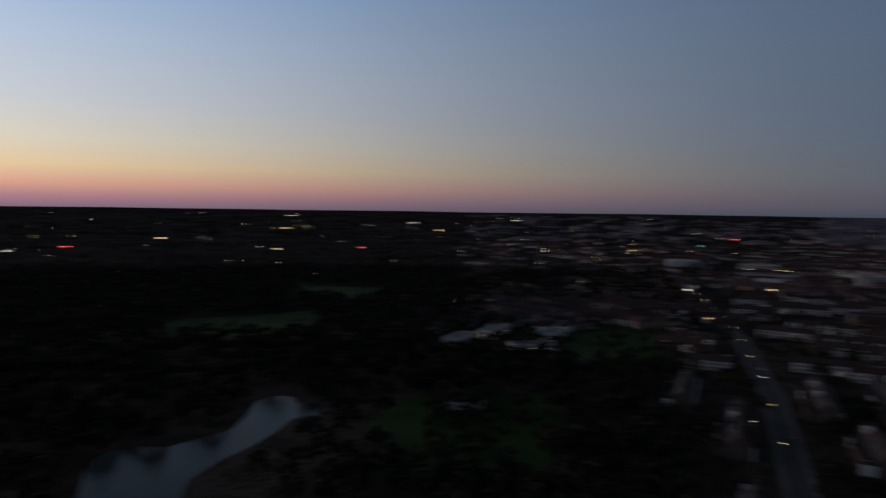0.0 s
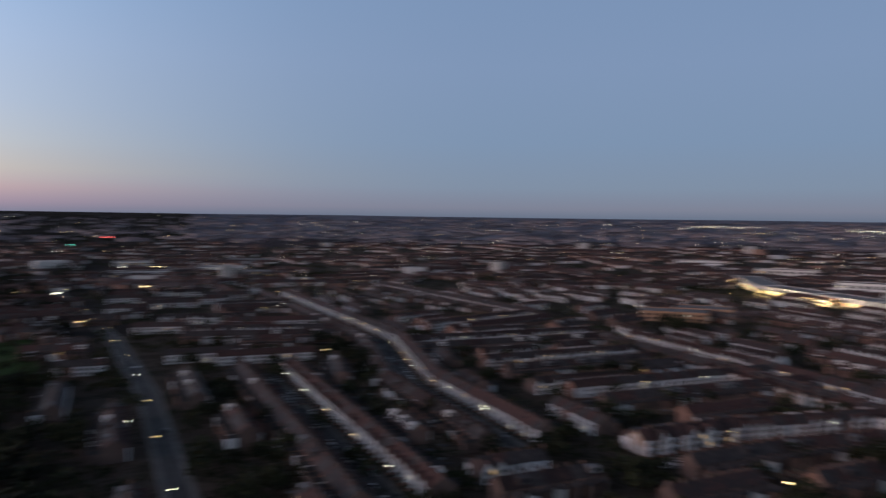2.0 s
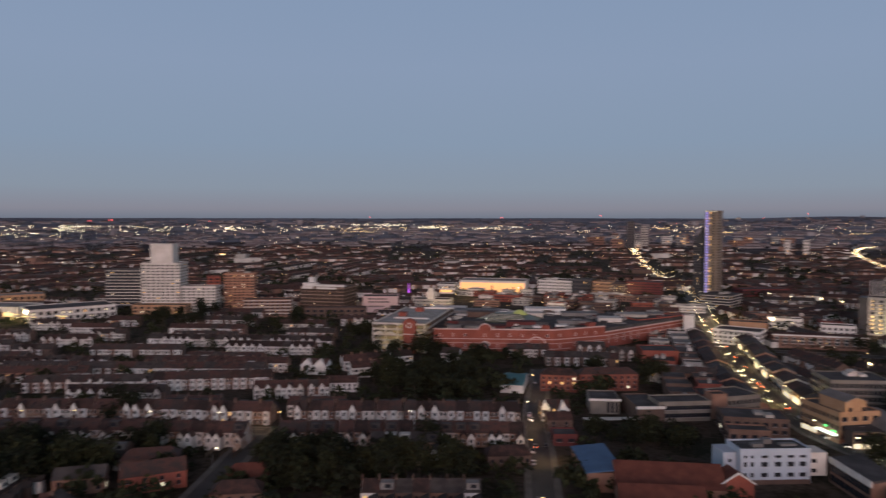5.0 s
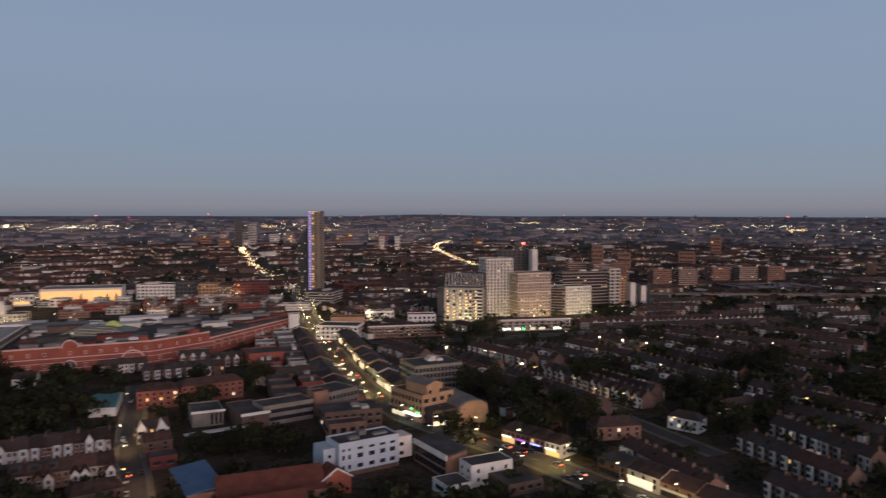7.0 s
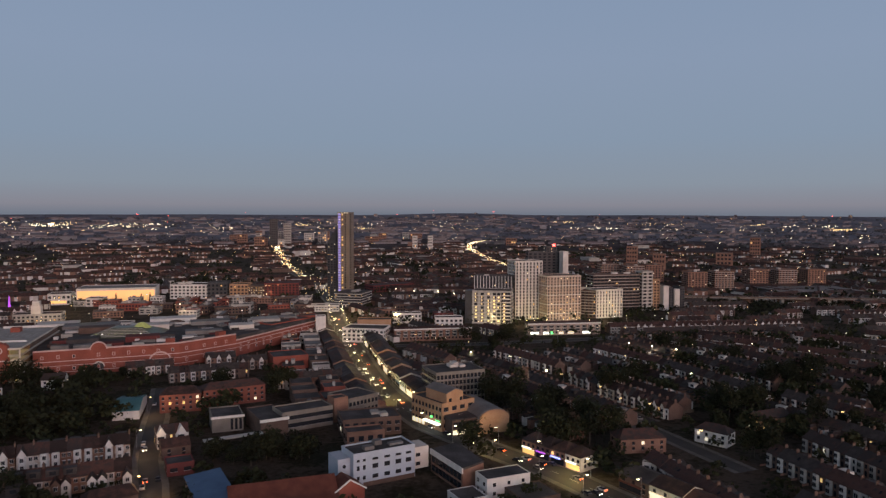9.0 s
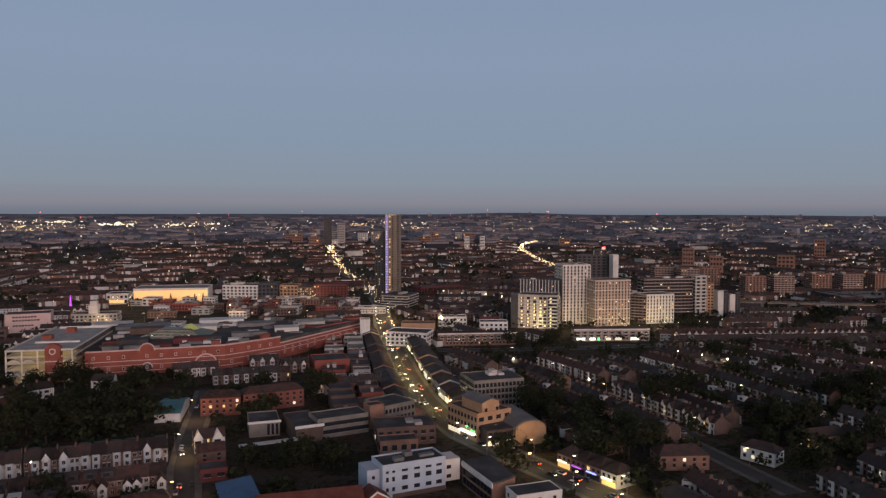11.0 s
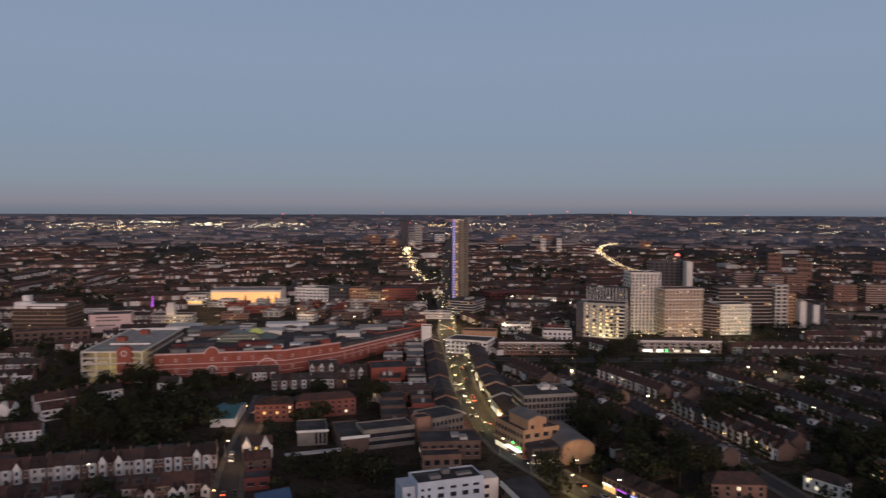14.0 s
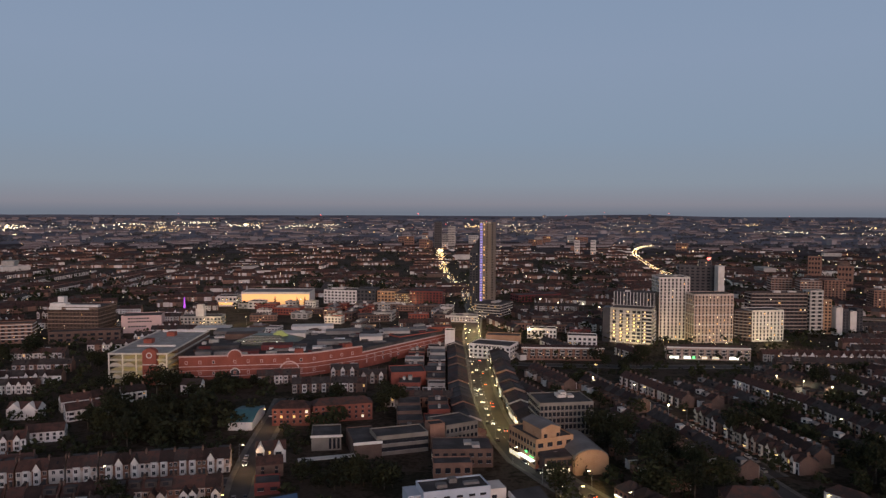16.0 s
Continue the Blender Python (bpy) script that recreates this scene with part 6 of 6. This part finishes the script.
# ---- far town ----
for p, q in [((-878, 917), (-948, 1151)), ((-761, 864), (-803, 1011)), ((-689, 897), (-770, 1174)), ((-815, 1039), (-905, 1318)), ((-749, 980), (-789, 1081)), ((-997, 986), (-1048, 1143)), ((-689, 1140), (-724, 1259)), ((-716, 755), (-734, 794))]:
    far_row(*seen_order(p, q))
ft, fh = Shape(), Shape()
for _ in range(6800):
    a, r = radians(rr.uniform(38, 232)), 620 + 3900 * rr.random() ** 1.6
    x, y = r * math.cos(a), r * math.sin(a)
    if near_road(x, y, 30 if r < 1000 else 10):
        continue
    if r < 1000 and (near_line(x, y, 45) or (-520 < x < -100 and y > 380) or (0 < x < 330 and y > 640) or (x < -560 and 330 < y < 640)):
        continue
    if r > 1000 and noise.noise((x / 500, y / 160, 0)) > 0.15 and rr.random() < 0.7:
        continue
    L, th = rr.uniform(28, 80), rr.choice((0.45, 0.5, 2.0, 2.1, 1.15)) + rr.gauss(0, 0.08)
    if r > 850 and 1.2 < a < 2.4 and rr.random() < 0.4:
        th = a - math.pi / 2 + rr.gauss(0, 0.2)
    # rows past 2350 m are built in the haze tones
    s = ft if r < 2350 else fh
    s.m = Matrix.Translation((x, y, rise(x, y))) @ Matrix.Rotation(th, 4, "Z")
    n = max(2, int(L / (7.5 if r < 1700 else 10)))
    front_y = 0 if (Matrix.Rotation(th, 3, "Z") @ Vector((0, 1, 0))).dot(Vector((x, y, 0))) > 0 else 8.5
    for i in range(n):
        x0, x1 = i * L / n, (i + 1) * L / n - 0.05
        s.along_x([(0, -3), (0, 5.6), (8.5, 5.6), (8.5, -3)], x0, x1, rr.choices((0, 1, 2), (1.8, 4.5, 3.5))[0])
        s.along_x([(-0.3, 5.5), (4.25, 8.8), (8.8, 5.5)], x0, x1, rr.choice((4, 4, 4, 5)))
        if rr.random() < 0.6:
            xb = x0 + rr.uniform(0.4, 3)
            s.box(xb, front_y - 0.7, 0, xb + rr.uniform(2, 3.4), front_y + 0.7, rr.choice((2.6, 4.6, 5)), rr.choice((0, 3)))
ft.m = fh.m = Matrix()
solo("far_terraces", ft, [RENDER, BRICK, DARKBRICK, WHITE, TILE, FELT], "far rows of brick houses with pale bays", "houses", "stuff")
solo("far_terraces", fh, [HAZEWALL, HAZEBRICK, HAZEBRICK, HAZEWALL, HAZEROOF, HAZEROOF], "rows of houses on the far hills in haze tones", "houses", "stuff")
fb = Shape()
for _ in range(150):
    a, r = radians(rr.uniform(45, 232)), 1000 + 3500 * rr.random()
    x, y = r * math.cos(a), r * math.sin(a)
    if r < 1300 and abs(x + 180) < 260 and y > 0:
        continue
    fb.m = Matrix.Translation((x, y, rise(x, y))) @ Matrix.Rotation(rr.uniform(0, 3), 4, "Z")
    h = rr.choice((6, 8, 9, 12, 14)) if rr.random() < 0.85 else rr.uniform(18, 32)
    w = rr.uniform(14, 60) if h < 15 else rr.uniform(14, 26)
    # blocks past 2350 m take the haze-toned wall
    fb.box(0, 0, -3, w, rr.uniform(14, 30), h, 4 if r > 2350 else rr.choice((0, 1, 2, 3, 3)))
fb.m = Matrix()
solo("far_buildings", fb, [RENDER, BRICK, DARKBRICK, CONCRETE, HAZEWALL], "far pale blocks and sheds across the town", "buildings", "stuff")


def far_tower(yaw, r, w, h, mat, lit=0.04):
    x, y = -r * math.sin(radians(yaw)), r * math.cos(radians(yaw))
    a = math.atan2(y, x) - math.pi / 2
    z = rise(x, y)
    p = (x, y)
    t = thing("far_tower", Matrix.Translation((x, y, z)) @ Matrix.Rotation(a, 4, "Z"), "far tower block on the skyline with scattered lights", "tower block", "far tower blocks")
    part("wall", Shape().box(-w / 2, 0, -5, w / 2, w, h), mat, t)
    n = max(3, int(h / 7))
    s = Shape()
    for k in range(n):
        for j in range(4):
            s.box(-w * 0.42 + j * w * 0.22, -0.4, 2 + k * h / n, -w * 0.42 + (j + 0.6) * w * 0.22, -0.05, 2 + (k + 0.45) * h / n, 1 if rr.random() < lit else 0)
    tagged(part("window", s, [GLASS, LITWARM], t), kind="stuff")
    return t


for i in range(15):
    far_tower(rr.uniform(11, 18.5), rr.uniform(2150, 2650), rr.uniform(18, 36), rr.uniform(18, 42), rr.choice((RENDER, CONCRETE, BRICK, HAZEWALL)), 0.12)
for i in range(7):
    far_tower(rr.uniform(4, 8), rr.uniform(2300, 2700), rr.uniform(20, 32), rr.uniform(16, 28), rr.choice((BRICK, CONCRETE, BRICK)), 0.1)
for yaw, r, w, h, mt in [(15.2, 2250, 24, 84, DARKCLAD), (14.2, 2350, 24, 68, CONCRETE), (4.3, 2050, 14, 40, RENDER), (3.1, 2070, 14, 40, RENDER), (-3.2, 2300, 34, 24, BRICK),
                         (-12.5, 1500, 22, 40, BRICK), (-14.5, 1350, 22, 34, BRICK), (-21, 1900, 24, 48, BRICK), (-19, 1500, 30, 30, BRICK)]:
    far_tower(yaw, r, w, h, mt)
# skyline towers, their colours faded for haze
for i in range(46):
    far_tower(rr.uniform(-32, 10), rr.uniform(4300, 4750), rr.uniform(12, 26), rr.uniform(6, 20), rr.choice((HAZEWALL, HAZEBRICK, HAZEROOF)), 0.06)


# ---- lights of the far town ----
def lights(name, n, mat, label, yaw, rad, size, zs=(3, 9), power=1.4):
    s = Shape()
    for _ in range(n):
        a = radians(rr.uniform(*yaw) + 90)
        r = rad[0] + (rad[1] - rad[0]) * rr.random() ** power
        x, y = r * math.cos(a), r * math.sin(a)
        z = rise(x, y) + rr.uniform(*zs)
        k = size * r / 1276 * rr.uniform(0.45, 1.15)
        s.m = Matrix.Translation((x, y, z))
        s.box(-k, -k, -k * 0.6, k, k, k * 0.6)
    solo(name, s, mat, label, "lights", "stuff")


lights("far_lights", 900, FARWHITE, "white lamps scattered over the far town", (-35, 110), (700, 4100), 0.42)
lights("far_lights", 500, FARAMBER, "amber lamps scattered over the far town", (-35, 150), (700, 4100), 0.42)
lights("far_lights", 420, FARAMBER, "amber lamps among the terraces behind the town", (-25, 45), (560, 2100), 0.32, (3, 8), 1.0)
lights("far_lights", 130, FARWHITE, "bright lamps along a far main road", (32, 58), (3450, 3900), 0.55, (3, 8), 1.0)
lights("far_lights", 110, FARWHITE, "white lamps of far yards near the skyline", (10, 75), (3100, 4100), 0.5, (2, 6), 1.0)
lights("far_lights", 80, FARWHITE, "white lamps of far yards near the skyline", (-32, 10), (3000, 4100), 0.42, (2, 6), 1.0)
lights("far_lights", 50, FARAMBER, "amber lamps of far yards near the skyline", (20, 70), (3100, 4100), 0.5, (2, 6), 1.0)
lights("far_lights", 26, FARRED, "red warning lamps on far cranes and masts", (-35, 60), (3300, 4750), 0.6, (8, 26), 0.7)
for k in range(40):
    yc, rc = rr.uniform(-32, 78), rr.uniform(3250, 4000)
    dy = rr.uniform(0.6, 2.6)
    lights("far_lights", rr.randrange(20, 60), FARWHITE if k % 3 else FARAMBER, "rows of bright lamps over far yards and roads", (yc - dy, yc + dy), (rc, rc + 160), 0.36, (2, 7), 1.0)
lights("far_lights", 90, FARAMBER, "amber lamps scattered over the hills", (90, 175), (900, 4300), 0.6)
lights("far_lights", 70, FARWHITE, "white lamps scattered over the hills", (90, 175), (1000, 4500), 0.6)
# brighter single lamps and lit signs that stand out
for label, mat, spots in (
        ("white lit signs and floodlights in the town", FARWHITE, [(-1252, -1216, 18), (-1113, -662, 13), (-1001, -595, 12), (-1966, -2941, 30), (-290, -169, 2.2), (-264, -154, 2.4), (-623, -641, 5.4), (-740, -518, 4.7), (-140, -1640, 7), (-2617, -2902, 26), (-1000, 369, 13), (-903, 489, 4.4), (-451, 510, 1.6)]),
        ("amber lit signs and lamps in the town", FARAMBER, [(-1420, -1147, 18), (-1191, -1221, 11), (-1138, -617, 20), (-553, -364, 4.5), (-306, -409, 4.5), (-1710, -2364, 16), (-1700, -3751, 30), (-1196, -2705, 24), (-656, -1531, 10), (-833, -465, 6), (-567, -2143, 20), (-437, -91, 3), (-469, -131, 3), (-1372, 1301, 16), (-973, 461, 5.6), (-257, 96, 1.5)]),
        ("red lit signs in the town", FARRED, [(-2351, -1478, 16), (-2233, -1383, 20), (-871, -1524, 9), (-265, -1777, 12)]),
        ("green lit signs in the town", FARGREEN, [(-1789, -1221, 18), (-1190, 490, 7)])):
    for x, y, w in spots:
        s = Shape(Matrix.Translation((x, y, rise(x, y) + 4)) @ Matrix.Rotation(math.atan2(y, x) + math.pi / 2, 4, "Z"))
        h = min(2.5, max(0.5, 0.0011 * math.hypot(x, y)))
        solo("lit_sign", s.box(-w / 2, -0.3, 0, w / 2, 0.3, h), mat, label, "lit sign", "", "lit signs")
tr = Shape()
for a, b in zip(HS[12:], HS[13:]):
    for i in range(int(span(a, b) / 3.2)):
        t = rr.random()
        x, y = a[0] + (b[0] - a[0]) * t + rr.gauss(0, 5), a[1] + (b[1] - a[1]) * t
        k = rr.uniform(0.2, 0.52) * math.hypot(x, y) / 1400
        tr.m = Matrix.Translation((x, y, rise(x, y) + rr.uniform(1, 8)))
        tr.box(-k, -k, -k * 0.6, k, k, k * 0.6, rr.choice((0, 1, 1)))
tr.m = Matrix()
solo("street_lights_far", tr, [FARWHITE, FARAMBER], "bright lamps and traffic along the far street", "lights", "stuff")
tr = Shape()
FR = ROADS["dual carriageway"][0]
for a, b in zip(FR, FR[1:]):
    for i in range(int(span(a, b) / 2.4)):
        t = rr.random()
        x, y = a[0] + (b[0] - a[0]) * t + rr.choice((-4, 4)) + rr.gauss(0, 1), a[1] + (b[1] - a[1]) * t
        k = rr.uniform(0.16, 0.42) * math.hypot(x, y) / 1400
        tr.m = Matrix.Translation((x, y, rise(x, y) + rr.uniform(7, 10)))
        tr.box(-k, -k, -k * 0.6, k, k, k * 0.6, rr.choice((0, 1, 1)))
tr.m = Matrix()
solo("flyover_lights", tr, [FARWHITE, FARAMBER], "bright lamps along the far curving dual carriageway", "lights", "stuff")


# ---- cars and street lamps ----
def car(lights_on):
    c = thing("car", Matrix(), "moving car with lit lamps on the street" if lights_on else "parked car at the kerb", "car", "cars")
    part("body", Shape().along_x([(-0.9, 0.35), (-0.9, 0.85), (-0.8, 0.98), (0.8, 0.98), (0.9, 0.85), (0.9, 0.35)], -2.1, 2.1), CARPAINT, c)
    part("cabin", Shape().prism([(-1.5, -0.82), (1.0, -0.82), (1.0, 0.82), (-1.5, 0.82)], 0.98, 1.5, top=[(-1.1, -0.66), (0.4, -0.66), (0.4, 0.66), (-1.1, 0.66)]), GLASS, c)
    part("top", Shape().box(-1.1, -0.66, 1.5, 0.4, 0.66, 1.54), CARPAINT, c)
    wh = Shape().along_y([(0.33 * math.cos(k * 0.785), 0.33 * math.sin(k * 0.785)) for k in range(8)][::-1], -0.12, 0.12).mesh("wheel", RUBBER)
    for x in (-1.35, 1.35):
        for y in (-0.82, 0.82):
            part("wheel", wh, None, c, at=Matrix.Translation((x, y, 0.33)))
    if lights_on:
        for y in (-0.65, 0.65):
            part("headlight", Shape().box(2.08, y - 0.18, 0.6, 2.16, y + 0.18, 0.8), HEADLIGHT, c)
            part("tail_light", Shape().box(-2.16, y - 0.18, 0.65, -2.08, y + 0.18, 0.85), TAILLIGHT, c)
    return c


def lamp(mat, label):
    l = thing("street_lamp", Matrix(), label, "street lamp", "street lamps")
    part("pole", Shape().prism([(0.09 * math.cos(k), 0.09 * math.sin(k)) for k in range(6)], 0, 8, top=[(0.05 * math.cos(k), 0.05 * math.sin(k)) for k in range(6)]), STEEL, l)
    part("arm", Shape().box(-0.05, -1.6, 7.9, 0.05, 0, 8.0), STEEL, l)
    part("head", Shape().box(-0.18, -2.1, 7.85, 0.18, -1.3, 8.02), STEEL, l)
    part("lamp_glass", Shape().box(-0.3, -2.15, 7.62, 0.3, -1.25, 7.84), mat, l)
    return l


parked, moving = car(False), car(True)
lw, la = lamp(LAMPWHITE, "steel street lamp with a white lit head"), lamp(LAMPWARM, "steel street lamp with an amber lit head")


def along(pts, s):
    for a, b in zip(pts, pts[1:]):
        L = span(a, b)
        if s <= L:
            u = ((b[0] - a[0]) / L, (b[1] - a[1]) / L)
            return (a[0] + u[0] * s, a[1] + u[1] * s), u
        s -= L
    return None, None


first = {id(parked): True, id(moving): True, id(lw): True, id(la): True}


def put(ob, m):
    if first.pop(id(ob), None):
        ob.matrix_basis = m
    else:
        copy_thing(ob, m)


def on_road(ob, name, s, shift, flip=False, turn=0.0):
    c, u = along(ROADS[name][0], s)
    if c is None:
        return
    x, y = c[0] - u[1] * shift, c[1] + u[0] * shift
    put(ob, Matrix.Translation((x, y, 0.05)) @ Matrix.Rotation(math.atan2(u[1], u[0]) + (math.pi if flip else 0) + turn, 4, "Z"))


for s in range(30, 560, 15):
    if rnd.random() < 0.5:
        on_road(moving, "high street", s + rnd.uniform(-4, 4), 2.2, True)
    if rnd.random() < 0.55:
        on_road(moving, "high street", s + rnd.uniform(-4, 4), -2.2)
    if rnd.random() < 0.4:
        on_road(parked, "high street", s, rnd.choice((-5.3, 5.3)))
for name in ("side street", "side lane", "cross street", "hill road", "avenue", "upper avenue"):
    for s in range(6, 420, 7):
        for sg in (-1, 1):
            if rnd.random() < (0.12 if name == "side street" else 0.035):
                on_road(parked, name, s, sg * (ROADS[name][1] / 2 - 1.1), rnd.random() < 0.5)
for s in (90, 130):
    on_road(moving, "side street", s, 1.8, s > 100)
for s in range(20, 640, 26):
    for sg in (-1, 1):
        c, u = along(HS, s + (13 if sg > 0 else 0))
        put(lw, Matrix.Translation((c[0] - u[1] * sg * 8, c[1] + u[0] * sg * 8, 0.15)) @ Matrix.Rotation(math.atan2(u[1], u[0]) + (math.pi if sg < 0 else 0), 4, "Z"))
for name in ("side street", "side lane", "cross street", "hill road", "avenue", "upper avenue", "parade road"):
    for s in range(15, 700, 60):
        c, u = along(ROADS[name][0], s)
        if c:
            put(la if rnd.random() < 0.6 else lw, Matrix.Translation((c[0] - u[1] * 5.4, c[1] + u[0] * 5.4, 0.15)) @ Matrix.Rotation(math.atan2(u[1], u[0]), 4, "Z"))
kerbside = []
for p, q in STREETS:
    L, mid = span(p, q), math.hypot((p[0] + q[0]) / 2, (p[1] + q[1]) / 2)
    u = ((q[0] - p[0]) / L, (q[1] - p[1]) / L)
    if mid > 640:
        continue
    for k in range(1, int(L / 42) + 1):
        put(la if rnd.random() < 0.5 else lw, Matrix.Translation((p[0] + u[0] * k * 40 - u[1] * 4.6, p[1] + u[1] * k * 40 + u[0] * 4.6, 0.15)) @ Matrix.Rotation(math.atan2(u[1], u[0]), 4, "Z"))
    for k in range(int(L / 6)):
        for sg in (-1, 1):
            r = rnd.random()
            m = Matrix.Translation((p[0] + u[0] * k * 6 - u[1] * 2.3 * sg, p[1] + u[1] * k * 6 + u[0] * 2.3 * sg, 0.05)) @ Matrix.Rotation(math.atan2(u[1], u[0]) + (math.pi if sg < 0 else 0), 4, "Z")
            if r < 0.03 and mid < 520:
                put(parked, m)
            elif r < 0.5:
                kerbside.append(m)
# cars at the kerbs of the terraced streets, too many to count
cars = Shape()
for m in kerbside:
    cars.m = m
    c = rnd.choice((0, 0, 1, 2, 2, 3, 3, 4))
    cars.along_x([(-0.9, 0.2), (-0.9, 0.85), (-0.8, 0.98), (0.8, 0.98), (0.9, 0.85), (0.9, 0.2)], -2.1, 2.1, c)
    cars.prism([(-1.5, -0.82), (1.0, -0.82), (1.0, 0.82), (-1.5, 0.82)], 0.98, 1.5, 5, top=[(-1.1, -0.66), (0.4, -0.66), (0.4, 0.66), (-1.1, 0.66)])
    cars.box(-1.05, -0.64, 1.5, 0.38, 0.64, 1.54, c)
cars.m = Matrix()
solo("parked_cars", cars, [DARKCLAD, LEAD, WHITE, STEEL, MAROON, GLASS], "cars of many colours parked along the kerbs", "cars", "stuff")
# pools of light from the lamps of the high street
for s in range(25, 600, 48):
    c, u = along(HS, s)
    ld = bpy.data.lights.new("street_glow", "POINT")
    ld.energy, ld.color, ld.shadow_soft_size = 5200, (1.0, 0.7, 0.26), 1.0
    lo = new("street_glow", ld)
    lo.location = (c[0], c[1], 6.8)
for name, s in (("side street", 70), ("side street", 125), ("side street", 180), ("hill road", 120), ("hill road", 190), ("cross street", 130)):
    c, u = along(ROADS[name][0], s)
    ld = bpy.data.lights.new("street_glow", "POINT")
    ld.energy, ld.color, ld.shadow_soft_size = 1700, (1.0, 0.6, 0.28), 1.0
    lo = new("street_glow", ld)
    lo.location = (c[0], c[1], 6.8)

for x, y in ((30, 694), (70, 712), (110, 712), (150, 738)):
    ld = bpy.data.lights.new("forecourt_glow", "POINT")
    ld.energy, ld.color, ld.shadow_soft_size = 12000, (1.0, 0.76, 0.36), 1.5
    new("forecourt_glow", ld).location = (x, y - 4, 5)
    for k in (-12, 0, 12):
        put(lw, Matrix.Translation((x + k, y - 6, 0)) @ Matrix.Diagonal((1, 1, 0.6, 1)))
for x in range(300, 640, 55):
    put(lw, Matrix.Translation((x, 880 - (x - 180) * 0.065, 8)))

for x, y, z, e in ((-118, 735, 9, 16000), (-100, 665, 8, 12000), (-200, 680, 14, 12000), (-275, 720, 14, 12000), (-345, 800, 14, 16000), (-410, 770, 14, 12000), (-372, 650, 7, 7000), (-350, 690, 8, 7000), (-230, 860, 9, 9000), (-60, 700, 10, 9000), (-20, 680, 9, 6000)):
    ld = bpy.data.lights.new("square_glow", "POINT")
    ld.energy, ld.color, ld.shadow_soft_size = e, (1.0, 0.66, 0.3), 1.5
    new("square_glow", ld).location = (x, y, z)
    put(lw, Matrix.Translation((x, y + 1.7, 0.1)) @ Matrix.Diagonal((1, 1, (z + 0.5) / 8, 1)))

# brighter single lamps on tall posts
for x, y, sc0 in ((12, 518, 1.0), (58, 462, 1.0), (-60, 905, 1.3), (-30, 900, 1.3), (-85, 930, 1.3), (-10, 880, 1.2), (128, 560, 0.8), (142, 548, 0.8), (156, 536, 0.8)):
    fl = thing("flood_lamp", Matrix.Translation((x, y, 0)), "tall steel post with a bright white lamp", "street lamp", "bright yard lamps")
    part("pole", Shape().prism([(0.1 * math.cos(k), 0.1 * math.sin(k)) for k in range(6)], 0, 8.6), STEEL, fl)
    part("lamp_head", Shape().prism([(0.5 * sc0 * math.cos(k * 0.785), 0.5 * sc0 * math.sin(k * 0.785)) for k in range(8)], 8.6, 8.6 + 0.8 * sc0, top=[(0.35 * sc0 * math.cos(k * 0.785), 0.35 * sc0 * math.sin(k * 0.785)) for k in range(8)]), LAMPWHITE, fl, "glowing lamp head")
    ld = bpy.data.lights.new("lamp_glow", "POINT")
    ld.energy, ld.color, ld.shadow_soft_size = 1400, (1.0, 0.86, 0.56), 0.6
    new("lamp_glow", ld).location = (x, y - 1.2, 8.2)

# fences and sheds in the back gardens
fr = random.Random(33)
fences = Shape()
for (a, b) in base_lines:
    L = span(a, b)
    m = front(a, b)
    if math.hypot((a[0] + b[0]) / 2, (a[1] + b[1]) / 2) > 620:
        continue
    for i in range(int(L / HOUSE_W)):
        fences.m = m
        x = i * HOUSE_W
        fences.box(x, 13, 0, x + 0.06, 23, 1.7)
        fences.box(x, -3.2, 0, x + 0.15, -0.2, 0.9, 1)
        if fr.random() < 0.55:
            fences.box(x + 0.4, 13.2, 0, x + fr.uniform(3, 5.2), fr.uniform(15, 18), 0.1, fr.choice((4, 4, 1, 5)))
        if fr.random() < 0.3:
            w = fr.uniform(1.8, 2.8)
            fences.box(x + 1, 19, 0, x + 1 + w, 21.4, 1.9, 0)
            fences.box(x + 0.9, 18.9, 1.9, x + 1.1 + w, 21.5, 2.1, fr.choice((2, 2, 3)))
fences.m = Matrix()
solo("garden_fences", fences, [TIMBER, BRICK, FELT, LEAD, PAVING, CONCRETE], "timber fences, low walls and sheds in the gardens", "fences", "stuff")
